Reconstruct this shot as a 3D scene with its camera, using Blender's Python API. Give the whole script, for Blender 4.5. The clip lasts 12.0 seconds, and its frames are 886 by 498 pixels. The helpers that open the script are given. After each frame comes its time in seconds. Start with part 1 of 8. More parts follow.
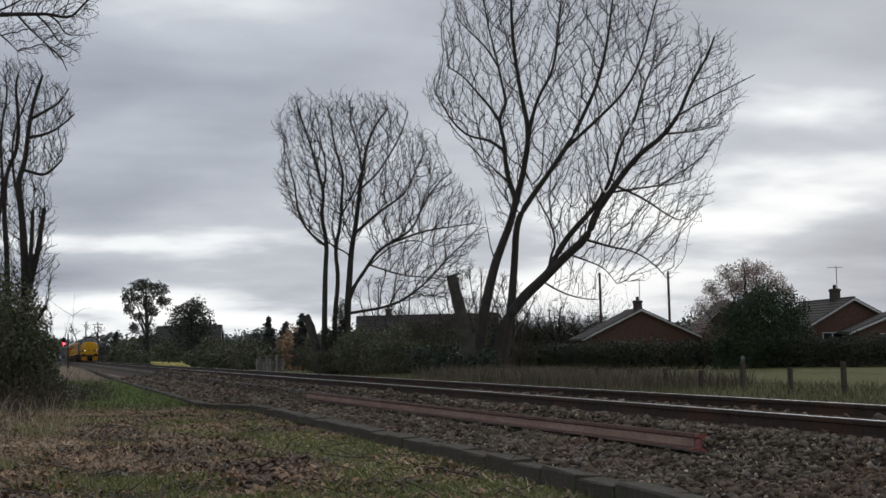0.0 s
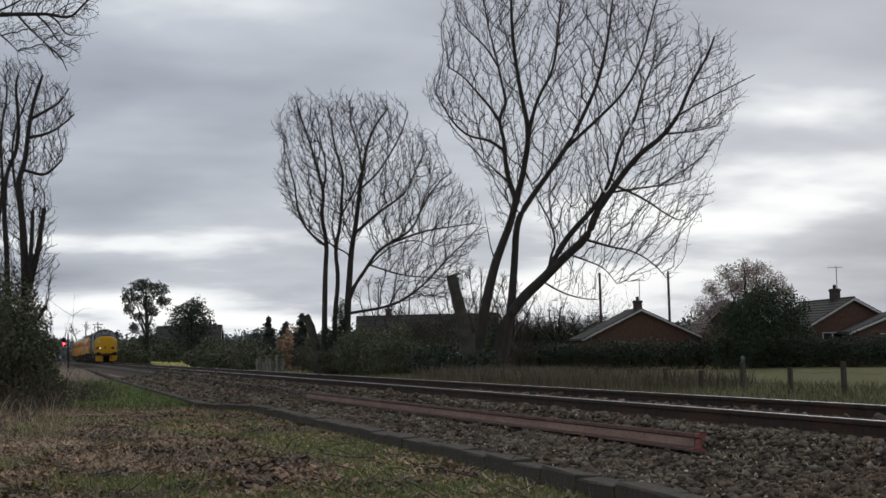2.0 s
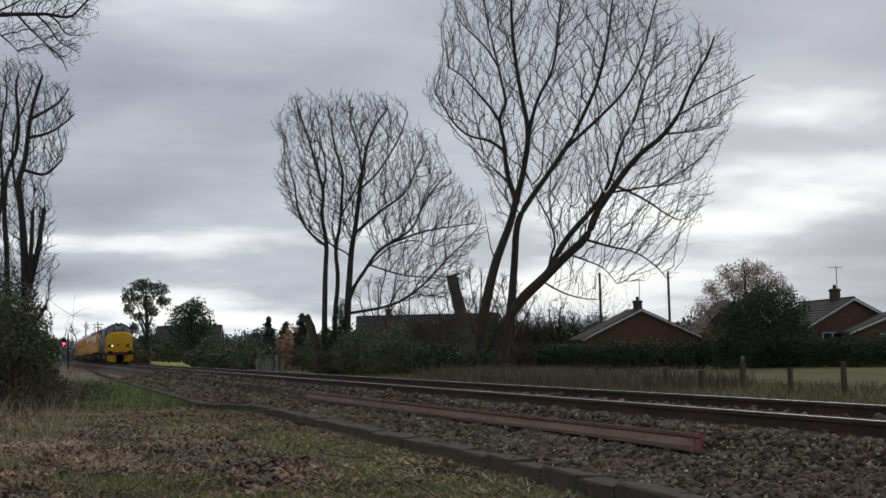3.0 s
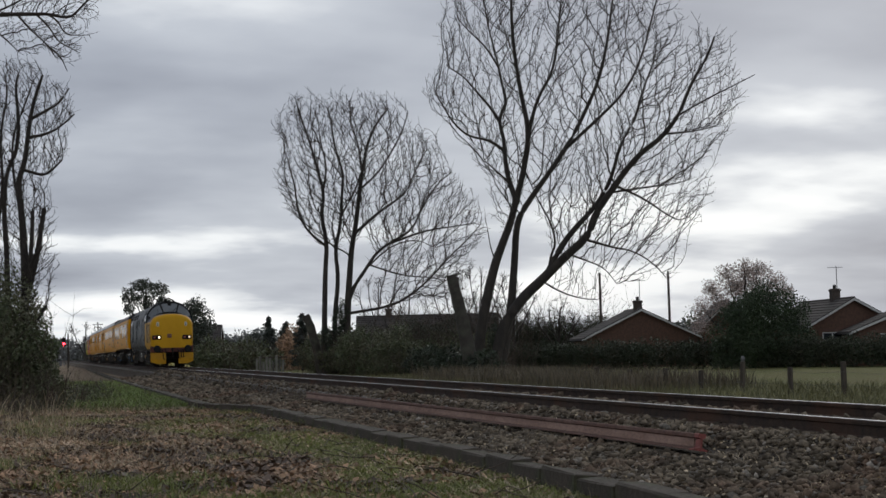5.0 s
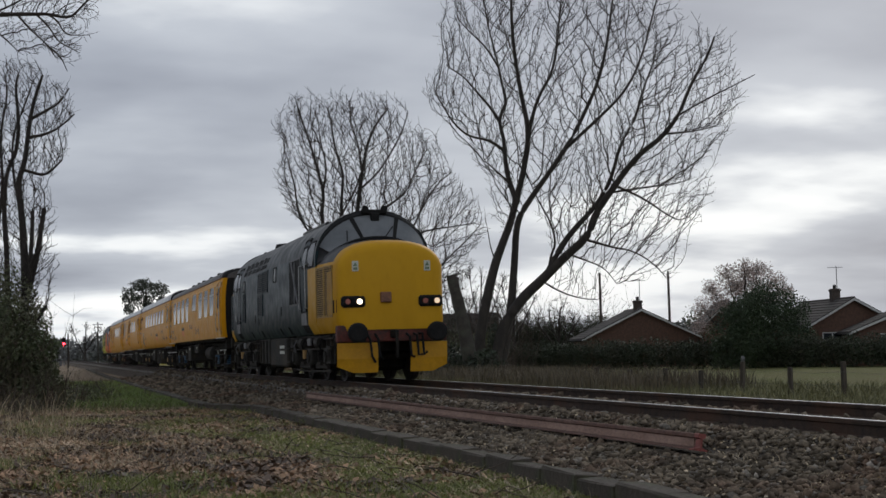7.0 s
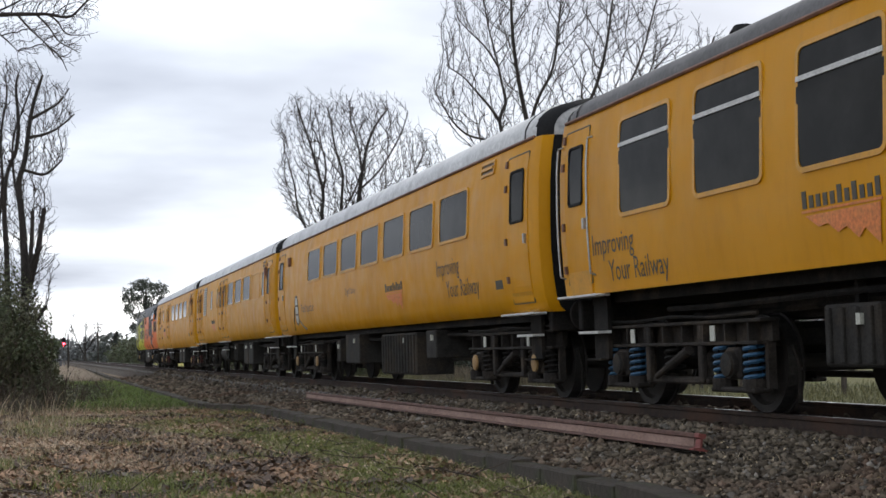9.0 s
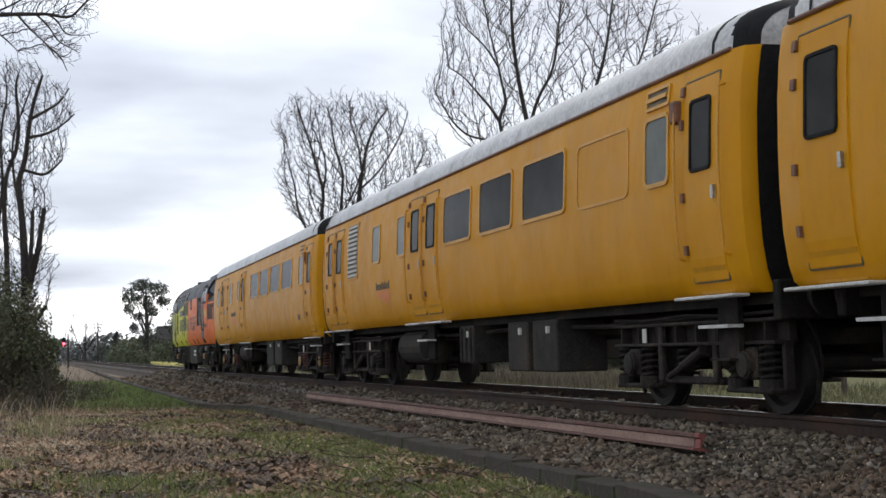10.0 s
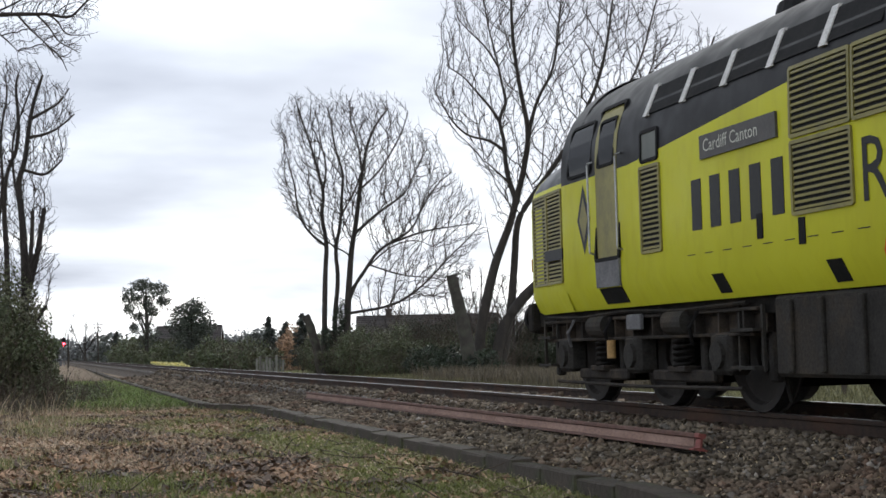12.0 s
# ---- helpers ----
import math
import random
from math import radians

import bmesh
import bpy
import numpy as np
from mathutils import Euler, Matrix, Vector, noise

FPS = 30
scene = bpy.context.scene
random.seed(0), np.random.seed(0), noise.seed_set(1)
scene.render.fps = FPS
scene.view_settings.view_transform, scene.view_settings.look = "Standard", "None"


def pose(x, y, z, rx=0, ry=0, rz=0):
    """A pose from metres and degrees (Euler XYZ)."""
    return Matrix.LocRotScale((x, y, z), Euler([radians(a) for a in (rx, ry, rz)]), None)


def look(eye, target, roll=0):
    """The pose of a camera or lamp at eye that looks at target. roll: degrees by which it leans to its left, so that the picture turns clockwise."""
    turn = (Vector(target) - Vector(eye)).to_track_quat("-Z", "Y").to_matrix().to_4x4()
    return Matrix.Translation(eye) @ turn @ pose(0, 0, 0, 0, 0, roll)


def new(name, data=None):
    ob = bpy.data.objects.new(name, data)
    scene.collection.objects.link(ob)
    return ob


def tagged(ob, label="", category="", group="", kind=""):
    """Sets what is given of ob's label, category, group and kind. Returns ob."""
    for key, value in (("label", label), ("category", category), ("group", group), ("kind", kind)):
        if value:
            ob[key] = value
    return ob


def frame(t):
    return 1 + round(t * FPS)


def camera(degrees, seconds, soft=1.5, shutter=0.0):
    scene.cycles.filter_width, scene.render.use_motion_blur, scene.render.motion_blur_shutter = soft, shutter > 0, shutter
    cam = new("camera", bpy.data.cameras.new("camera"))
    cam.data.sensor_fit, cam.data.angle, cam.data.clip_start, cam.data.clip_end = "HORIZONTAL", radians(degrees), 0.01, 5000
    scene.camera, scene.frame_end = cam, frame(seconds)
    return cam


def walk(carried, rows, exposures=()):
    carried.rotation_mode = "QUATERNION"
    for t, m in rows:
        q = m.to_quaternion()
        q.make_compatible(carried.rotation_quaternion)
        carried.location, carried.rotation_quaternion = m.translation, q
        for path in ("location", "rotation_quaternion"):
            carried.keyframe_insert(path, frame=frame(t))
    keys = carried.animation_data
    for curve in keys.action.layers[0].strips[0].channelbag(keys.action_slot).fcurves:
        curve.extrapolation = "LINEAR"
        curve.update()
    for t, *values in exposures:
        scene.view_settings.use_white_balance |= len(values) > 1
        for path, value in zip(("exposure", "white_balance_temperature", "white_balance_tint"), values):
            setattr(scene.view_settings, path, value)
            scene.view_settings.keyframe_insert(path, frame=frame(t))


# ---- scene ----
# ---------------------------------------------------------------- camera
RAIL_X = 7.325          # track centre line; the track runs along y, rail tops at z = 0
EYE = (0.0, 0.0, 0.68)
cam = camera(34.62, 12.0, soft=1.55)
STAND = look(EYE, (EYE[0] + 0.27310, EYE[1] + 0.95946, EYE[2] + 0.06964), -1.49)
walk(cam, [(0.0, STAND), (12.0, STAND)],
     exposures=[(0.0, -0.12), (7.2, -0.12), (8.7, 0.80), (12.0, 0.80)])

# ---------------------------------------------------------------- sky and sun
SUN_ELEVATION, SUN_TURN = radians(32), radians(40)     # turn: from +y towards +x
world = bpy.data.worlds.new("overcast_sky")
scene.world = world
world.use_nodes = True
wt = world.node_tree
wt.nodes.clear()


def wnode(kind, **props):
    n = wt.nodes.new(kind)
    for k, v in props.items():
        if k == "operation":
            n.operation = v
    return n


def wmath(op, a, b=None):
    n = wnode("ShaderNodeMath", operation=op)
    for i, s in enumerate((a, b)):
        if s is None:
            continue
        if isinstance(s, (int, float)):
            n.inputs[i].default_value = s
        else:
            wt.links.new(s, n.inputs[i])
    return n.outputs[0]


def wramp(fac, stops):
    n = wnode("ShaderNodeValToRGB")
    els = n.color_ramp.elements
    while len(els) < len(stops):
        els.new(0.5)
    for e, (p, c) in zip(els, stops):
        e.position, e.color = p, (*c, 1)
    wt.links.new(fac, n.inputs[0])
    return n.outputs[0]


w_out = wnode("ShaderNodeOutputWorld")
w_bg = wnode("ShaderNodeBackground")
w_sky = wnode("ShaderNodeTexSky")
w_sky.sky_type = "NISHITA"
w_sky.sun_disc = False
w_sky.sun_elevation, w_sky.sun_rotation = SUN_ELEVATION, SUN_TURN
w_sky.air_density, w_sky.dust_density = 1.0, 3.0
w_co = wnode("ShaderNodeTexCoord")
w_sep = wnode("ShaderNodeSeparateXYZ")
wt.links.new(w_co.outputs["Generated"], w_sep.inputs[0])
# the cloud sheet: directions cast on a level plane overhead
lift = wmath("ADD", wmath("MAXIMUM", w_sep.outputs[2], 0.0), 0.17)
w_comb = wnode("ShaderNodeCombineXYZ")
wt.links.new(wmath("DIVIDE", w_sep.outputs[0], lift), w_comb.inputs[0])
wt.links.new(wmath("DIVIDE", w_sep.outputs[1], lift), w_comb.inputs[1])


def wnoise(scale, detail, rough, offset, stretch=(1, 1, 1), turn=0.0):
    m = wnode("ShaderNodeMapping")
    m.inputs["Location"].default_value = offset
    m.inputs["Rotation"].default_value = (0, 0, turn)
    m.inputs["Scale"].default_value = stretch
    wt.links.new(w_comb.outputs[0], m.inputs[0])
    n = wnode("ShaderNodeTexNoise")
    n.inputs["Scale"].default_value = scale
    n.inputs["Detail"].default_value = detail
    n.inputs["Roughness"].default_value = rough
    wt.links.new(m.outputs[0], n.inputs["Vector"])
    return n.outputs["Fac"]


big = wnoise(0.55, 5, 0.5, (3.3, 1.2, 0.0), (1.0, 1.2, 1.0), -0.28)
fine = wnoise(2.0, 6, 0.5, (7.7, 4.1, 0.0), (0.8, 1.0, 1.0), -0.28)
cloud_mix = wmath("ADD", wmath("MULTIPLY", big, 0.78), wmath("MULTIPLY", fine, 0.22))
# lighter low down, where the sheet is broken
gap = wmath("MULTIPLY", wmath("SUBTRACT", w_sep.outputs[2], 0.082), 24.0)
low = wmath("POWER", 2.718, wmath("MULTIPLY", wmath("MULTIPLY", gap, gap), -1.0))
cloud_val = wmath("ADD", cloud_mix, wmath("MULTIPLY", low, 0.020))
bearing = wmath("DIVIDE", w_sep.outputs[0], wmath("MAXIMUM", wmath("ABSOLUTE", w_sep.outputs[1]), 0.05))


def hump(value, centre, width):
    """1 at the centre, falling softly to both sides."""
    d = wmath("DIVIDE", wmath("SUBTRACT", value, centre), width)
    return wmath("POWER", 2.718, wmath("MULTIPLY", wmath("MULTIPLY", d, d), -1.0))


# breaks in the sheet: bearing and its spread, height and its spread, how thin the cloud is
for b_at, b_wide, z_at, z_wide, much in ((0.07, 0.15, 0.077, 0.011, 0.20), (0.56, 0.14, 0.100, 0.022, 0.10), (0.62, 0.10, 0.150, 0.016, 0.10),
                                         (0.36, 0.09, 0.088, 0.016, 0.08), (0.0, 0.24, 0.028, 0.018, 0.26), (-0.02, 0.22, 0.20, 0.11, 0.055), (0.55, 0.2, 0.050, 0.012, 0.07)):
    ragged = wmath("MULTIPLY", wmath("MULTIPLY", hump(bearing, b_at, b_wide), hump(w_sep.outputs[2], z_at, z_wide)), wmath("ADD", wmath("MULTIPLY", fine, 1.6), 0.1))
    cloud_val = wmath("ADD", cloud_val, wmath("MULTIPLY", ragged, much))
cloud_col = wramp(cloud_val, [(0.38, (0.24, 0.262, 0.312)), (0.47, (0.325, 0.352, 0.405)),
                              (0.545, (0.42, 0.45, 0.50)), (0.615, (0.70, 0.725, 0.745)), (0.72, (0.88, 0.88, 0.875))])
# the unseen sky overhead is dimmed by height, to set the ground light
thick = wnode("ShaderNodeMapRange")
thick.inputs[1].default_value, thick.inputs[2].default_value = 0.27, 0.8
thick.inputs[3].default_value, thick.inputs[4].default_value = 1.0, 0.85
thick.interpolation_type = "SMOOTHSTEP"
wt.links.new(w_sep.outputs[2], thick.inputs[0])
w_dimmed = wnode("ShaderNodeMixRGB")
w_dimmed.blend_type = "MULTIPLY"
w_dimmed.inputs[0].default_value = 1.0
wt.links.new(cloud_col, w_dimmed.inputs[1])
wt.links.new(thick.outputs[0], w_dimmed.inputs[2])
w_mix = wnode("ShaderNodeMixRGB")
w_mix.inputs[0].default_value = 0.996
wt.links.new(w_sky.outputs[0], w_mix.inputs[1])
wt.links.new(w_dimmed.outputs[0], w_mix.inputs[2])
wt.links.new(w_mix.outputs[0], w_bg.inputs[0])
w_bg.inputs[1].default_value = 1.32
wt.links.new(w_bg.outputs[0], w_out.inputs[0])

sun = new("sun", bpy.data.lights.new("sun", "SUN"))
sun.data.energy, sun.data.angle, sun.data.color = 0.75, radians(25), (1.0, 0.96, 0.9)
sun.matrix_world = look((0, 0, 0), (-math.cos(SUN_ELEVATION) * math.sin(SUN_TURN),
                                    -math.cos(SUN_ELEVATION) * math.cos(SUN_TURN), -math.sin(SUN_ELEVATION)))

# ---------------------------------------------------------------- materials
def mat(name, base, second=None, scale=6.0, rough=0.7, metal=0.0, bump=0.0, bump_scale=40.0, fine=0.25,
        island=0.0, randomly=0.0, third=None, third_scale=0.7, third_at=(0.5, 0.65), stretch=(1, 1, 1), emit=0.0, spec=None):
    """A surface of two colours mixed at two scales, with fine relief; island and randomly vary the joined and the single pieces."""
    m = bpy.data.materials.new(name)
    m.use_nodes = True
    nt = m.node_tree
    b = nt.nodes["Principled BSDF"]
    b.inputs["Roughness"].default_value, b.inputs["Metallic"].default_value = rough, metal
    if spec is not None:
        b.inputs["Specular IOR Level"].default_value = spec
    second = second or tuple(c * 0.75 for c in base)
    co = nt.nodes.new("ShaderNodeTexCoord")
    mp = nt.nodes.new("ShaderNodeMapping")
    mp.inputs["Scale"].default_value = stretch
    nt.links.new(co.outputs["Object"], mp.inputs[0])

    def noise_node(s, d=5, r=0.6):
        n = nt.nodes.new("ShaderNodeTexNoise")
        n.inputs["Scale"].default_value, n.inputs["Detail"].default_value, n.inputs["Roughness"].default_value = s, d, r
        nt.links.new(mp.outputs[0], n.inputs["Vector"])
        return n.outputs["Fac"]

    def mixed(fac, a, c, kind="MIX"):
        n = nt.nodes.new("ShaderNodeMixRGB")
        n.blend_type = kind
        for i, s in enumerate((fac, a, c)):
            if isinstance(s, (int, float)):
                n.inputs[i].default_value = s
            elif isinstance(s, tuple):
                n.inputs[i].default_value = (*s, 1)
            else:
                nt.links.new(s, n.inputs[i])
        return n.outputs[0]

    def spread(fac, lo, hi, to=(0.0, 1.0)):
        n = nt.nodes.new("ShaderNodeMapRange")
        n.inputs[1].default_value, n.inputs[2].default_value = lo, hi
        n.inputs[3].default_value, n.inputs[4].default_value = to
        nt.links.new(fac, n.inputs[0])
        return n.outputs[0]

    col = mixed(spread(noise_node(scale), 0.38, 0.62), base, second)
    if third:
        col = mixed(spread(noise_node(third_scale, 6), *third_at), col, third)
    if fine:
        col = mixed(1.0, col, spread(noise_node(scale * 9, 3), 0.3, 0.7, (1 - fine, 1 + fine)), "MULTIPLY")
    if island:
        g = nt.nodes.new("ShaderNodeNewGeometry")
        col = mixed(1.0, col, spread(g.outputs["Random Per Island"], 0, 1, (1 - island, 1 + island)), "MULTIPLY")
    if randomly:
        o = nt.nodes.new("ShaderNodeObjectInfo")
        col = mixed(1.0, col, spread(o.outputs["Random"], 0, 1, (1 - randomly, 1 + randomly)), "MULTIPLY")
    nt.links.new(col, b.inputs["Base Color"])
    if emit:
        nt.links.new(col, b.inputs["Emission Color"])
        b.inputs["Emission Strength"].default_value = emit
    if bump:
        bm_node = nt.nodes.new("ShaderNodeBump")
        bm_node.inputs["Strength"].default_value, bm_node.inputs["Distance"].default_value = bump, 0.02
        nt.links.new(noise_node(bump_scale, 4), bm_node.inputs["Height"])
        nt.links.new(bm_node.outputs[0], b.inputs["Normal"])
    return m


def leaf_mat(name, base, second, island=0.45, rough=0.6):
    return mat(name, base, second, scale=0.6, rough=rough, fine=0.0, island=island)


M_RAIL_SIDE = mat("rusty_rail_steel", (0.06, 0.04, 0.03), (0.035, 0.026, 0.022), 9, 0.8, 0.0, 0.3, 60, spec=0.2, third=(0.08, 0.042, 0.027))
M_RAIL_TOP = mat("polished_rail_head", (0.42, 0.42, 0.43), (0.3, 0.3, 0.31), 4, 0.28, 1.0, stretch=(1, 0.05, 1))
M_SPARE = mat("fresh_rust", (0.145, 0.074, 0.055), (0.095, 0.05, 0.039), 5, 0.8, 0.1, 0.3, 70, third=(0.16, 0.09, 0.07), third_scale=1.2)
# lighter copy of the rust: sky light on the web is put into it
M_SPARE_WEB = mat("sky_lit_rust", (0.31, 0.20, 0.155), (0.23, 0.14, 0.105), 5, 0.8, 0.1, 0.3, 70, stretch=(1, 0.3, 1))
M_SPARE_END = mat("sawn_red_rail_end", (0.26, 0.075, 0.062), (0.19, 0.06, 0.05), 14, 0.65, 0.2)
M_SLEEPER = mat("weathered_concrete", (0.22, 0.20, 0.18), (0.15, 0.135, 0.12), 7, 0.9, 0, 0.4, 50, randomly=0.15)
M_STONE = mat("ballast_stone", (0.168, 0.137, 0.100), (0.090, 0.073, 0.055), 3, 0.95, 0, 0.3, 60, island=0.6, spec=0.2, third=(0.13, 0.085, 0.06), third_scale=0.5)
M_STONE_LIGHT = mat("pale_ballast_stone", (0.24, 0.215, 0.185), (0.17, 0.15, 0.125), 5, 0.9, 0, 0.3, 60, island=0.4, spec=0.2)
M_KERB = mat("mossy_concrete_kerb", (0.066, 0.053, 0.040), (0.038, 0.030, 0.023), 2, 0.95, 0, 0.8, 30, randomly=0.12, third=(0.06, 0.065, 0.03), third_scale=2.2)
M_GRASS = leaf_mat("short_grass", (0.185, 0.205, 0.046), (0.125, 0.15, 0.036))
M_GRASS_BRIGHT = leaf_mat("fresh_grass", (0.17, 0.235, 0.05), (0.12, 0.175, 0.038))
M_GRASS_DRY = leaf_mat("dry_grass", (0.43, 0.34, 0.22), (0.31, 0.24, 0.145))
M_LITTER = leaf_mat("dead_leaves", (0.34, 0.215, 0.13), (0.23, 0.145, 0.09), 0.6, 0.8)
M_ROUGH = leaf_mat("rough_winter_grass", (0.165, 0.155, 0.066), (0.11, 0.105, 0.045))
M_BARK = mat("dark_bark", (0.050, 0.042, 0.036), (0.032, 0.028, 0.025), 3, 0.95, 0, 0.7, 14, stretch=(1, 1, 0.3))
M_BARK_GREY = mat("lichen_grey_bark", (0.062, 0.055, 0.046), (0.042, 0.037, 0.031), 2.5, 0.95, 0, 0.7, 14, third=(0.07, 0.072, 0.053), third_scale=1.1)
M_TWIG = mat("bare_twigs", (0.048, 0.039, 0.033), (0.034, 0.029, 0.026), 2, 0.9, fine=0, island=0.3)
M_TWIG_BROWN = mat("brown_twigs", (0.09, 0.065, 0.05), (0.06, 0.048, 0.036), 2, 0.9, fine=0, island=0.35)
M_IVY = leaf_mat("ivy_leaves", (0.028, 0.042, 0.02), (0.018, 0.028, 0.014))
M_BUSH = leaf_mat("bramble_leaves", (0.075, 0.098, 0.042), (0.09, 0.088, 0.046))
M_HEDGE = leaf_mat("hedge_leaves", (0.03, 0.042, 0.019), (0.038, 0.042, 0.022))
M_EVERGREEN = leaf_mat("evergreen_leaves", (0.042, 0.066, 0.026), (0.025, 0.043, 0.018))
# conifers and far evergreens: leaf colours lightened to stand for distance haze
M_CONIFER = leaf_mat("conifer_needles", (0.036, 0.046, 0.036), (0.028, 0.034, 0.028))
M_EVERGREEN_FAR = leaf_mat("haze_tinted_evergreen_leaves", (0.062, 0.074, 0.052), (0.045, 0.055, 0.042))
M_BLOSSOM = leaf_mat("pale_blossom", (0.44, 0.36, 0.33), (0.30, 0.23, 0.20))
# far twigs and trees: the haze of distance is mixed into the colour
M_FAR = leaf_mat("haze_tinted_far_twigs", (0.24, 0.25, 0.25), (0.19, 0.20, 0.20), 0.25)
M_HAZE = leaf_mat("haze_tinted_green_trees", (0.10, 0.11, 0.095), (0.075, 0.085, 0.075), 0.25)
M_WEED = leaf_mat("dead_weeds", (0.13, 0.10, 0.062), (0.085, 0.07, 0.042))
M_DAFFODIL = leaf_mat("daffodil_flowers", (0.70, 0.60, 0.12), (0.75, 0.70, 0.35))
M_POST = mat("weathered_post", (0.065, 0.052, 0.04), (0.042, 0.034, 0.028), 5, 0.95, 0, 0.5, 30, randomly=0.25, stretch=(1, 1, 0.2))
M_WIRE = mat("galvanised_wire", (0.10, 0.10, 0.10), None, 4, 0.5, 0.8)
M_BRICK = mat("red_brick", (0.155, 0.086, 0.06), (0.11, 0.064, 0.047), 5, 0.9, 0, 0.3, 30, randomly=0.2)
M_CHIMNEY = mat("sooty_chimney_brick", (0.075, 0.058, 0.048), (0.05, 0.04, 0.035), 5, 0.9, 0, 0.3, 30)
M_TILE = mat("grey_brown_roof_tiles", (0.055, 0.046, 0.042), (0.036, 0.031, 0.029), 3, 0.9, 0, 0.4, 20, randomly=0.25)
M_WHITE = mat("white_painted_board", (0.55, 0.55, 0.53), (0.45, 0.45, 0.43), 3, 0.6)
M_WINDOW_DARK = mat("dark_house_glass", (0.03, 0.035, 0.04), None, 3, 0.08)
M_STEEL_GREY = mat("grey_painted_steel", (0.16, 0.16, 0.165), (0.10, 0.10, 0.105), 4, 0.6, 0.1, 0.15, 30)

# train paints and parts
def livery(name, rule):
    """Body paint; rule(nt, x, y, z) gives the colour socket from the coordinates along the vehicle."""
    m = bpy.data.materials.new(name)
    m.use_nodes = True
    nt = m.node_tree
    b = nt.nodes["Principled BSDF"]
    co = nt.nodes.new("ShaderNodeTexCoord")
    sep = nt.nodes.new("ShaderNodeSeparateXYZ")
    nt.links.new(co.outputs["Object"], sep.inputs[0])

    class N:
        def math(self, op, a, c=None):
            n = nt.nodes.new("ShaderNodeMath")
            n.operation = op
            for i, s in enumerate((a, c)):
                if s is None:
                    continue
                if isinstance(s, (int, float)):
                    n.inputs[i].default_value = s
                else:
                    nt.links.new(s, n.inputs[i])
            return n.outputs[0]

        def mix(self, fac, a, c, kind="MIX"):
            n = nt.nodes.new("ShaderNodeMixRGB")
            n.blend_type = kind
            for i, s in enumerate((fac, a, c)):
                if isinstance(s, (int, float)):
                    n.inputs[i].default_value = s
                elif isinstance(s, tuple):
                    n.inputs[i].default_value = (*s, 1)
                else:
                    nt.links.new(s, n.inputs[i])
            return n.outputs[0]

        def noise(self, scale, lo, hi, to, stretch=(1, 1, 1)):
            mp = nt.nodes.new("ShaderNodeMapping")
            mp.inputs["Scale"].default_value = stretch
            nt.links.new(co.outputs["Object"], mp.inputs[0])
            n = nt.nodes.new("ShaderNodeTexNoise")
            n.inputs["Scale"].default_value, n.inputs["Detail"].default_value = scale, 6
            nt.links.new(mp.outputs[0], n.inputs["Vector"])
            r = nt.nodes.new("ShaderNodeMapRange")
            r.inputs[1].default_value, r.inputs[2].default_value = lo, hi
            r.inputs[3].default_value, r.inputs[4].default_value = to
            nt.links.new(n.outputs["Fac"], r.inputs[0])
            return r.outputs[0]

    k = N()
    col = rule(k, sep.outputs[0], sep.outputs[1], sep.outputs[2])
    # road dirt in streaks and blotches
    col = k.mix(k.noise(1.1, 0.45, 0.75, (0.0, 0.30), (1, 1.2, 0.35)), col, k.mix(1.0, col, (0.52, 0.48, 0.5), "MULTIPLY"))
    col = k.mix(k.noise(7.0, 0.5, 0.8, (0.0, 0.22), (1, 1.3, 0.5)), col, k.mix(1.0, col, (0.62, 0.55, 0.55), "MULTIPLY"))
    nt.links.new(col, b.inputs["Base Color"])
    nt.links.new(k.noise(3.0, 0.3, 0.7, (0.36, 0.55)), b.inputs["Roughness"])
    b.inputs["Specular IOR Level"].default_value = 0.14
    return m


YELLOW = (0.63, 0.285, 0.002)
M_COACH = livery("yellow_coach_paint", lambda k, x, y, z: k.mix(0.0, YELLOW, YELLOW))
M_COACH_FLAT = mat("yellow_coach_fittings", YELLOW, (0.52, 0.25, 0.008), 3, 0.45, fine=0.1)
M_ROOF = mat("grey_coach_roof", (0.52, 0.52, 0.51), (0.42, 0.42, 0.415), 2, 0.33, third=(0.31, 0.305, 0.30), third_scale=1.5)
M_ROOF_DARK = mat("sooty_coach_roof", (0.10, 0.095, 0.095), (0.065, 0.062, 0.062), 2, 0.6, 0, 0.1, 20)


def colas_rule(k, x, y, z):
    lime, orange, dark, nose = (0.60, 0.60, 0.035), (0.78, 0.17, 0.028), (0.013, 0.0135, 0.015), (0.64, 0.345, 0.010)
    # orange ahead of a slanting line, lime behind it
    behind = k.math("GREATER_THAN", k.math("ADD", y, k.math("MULTIPLY", z, 0.36)), 10.28)
    col = k.mix(behind, orange, lime)
    # dark roof: level over the orange, sloping down over the lime
    slope = k.math("ADD", 2.93, k.math("MULTIPLY", k.math("MAXIMUM", k.math("SUBTRACT", y, 9.6), 0.0), -0.076))
    edge = k.math("MAXIMUM", slope, 2.56)
    col = k.mix(k.math("GREATER_THAN", z, edge), col, dark)
    front = k.math("LESS_THAN", y, 0.98)
    return k.mix(front, col, nose)


def grey_rule(k, x, y, z):
    blue, roof, nose = (0.012, 0.027, 0.033), (0.018, 0.023, 0.025), (0.55, 0.295, 0.012)
    col = k.mix(k.math("GREATER_THAN", z, 2.95), blue, roof)
    ends = k.math("MAXIMUM", k.math("LESS_THAN", y, 3.25), k.math("GREATER_THAN", y, 17.6))
    lowband = k.math("LESS_THAN", z, 2.58)
    return k.mix(k.math("MULTIPLY", ends, lowband), col, nose)


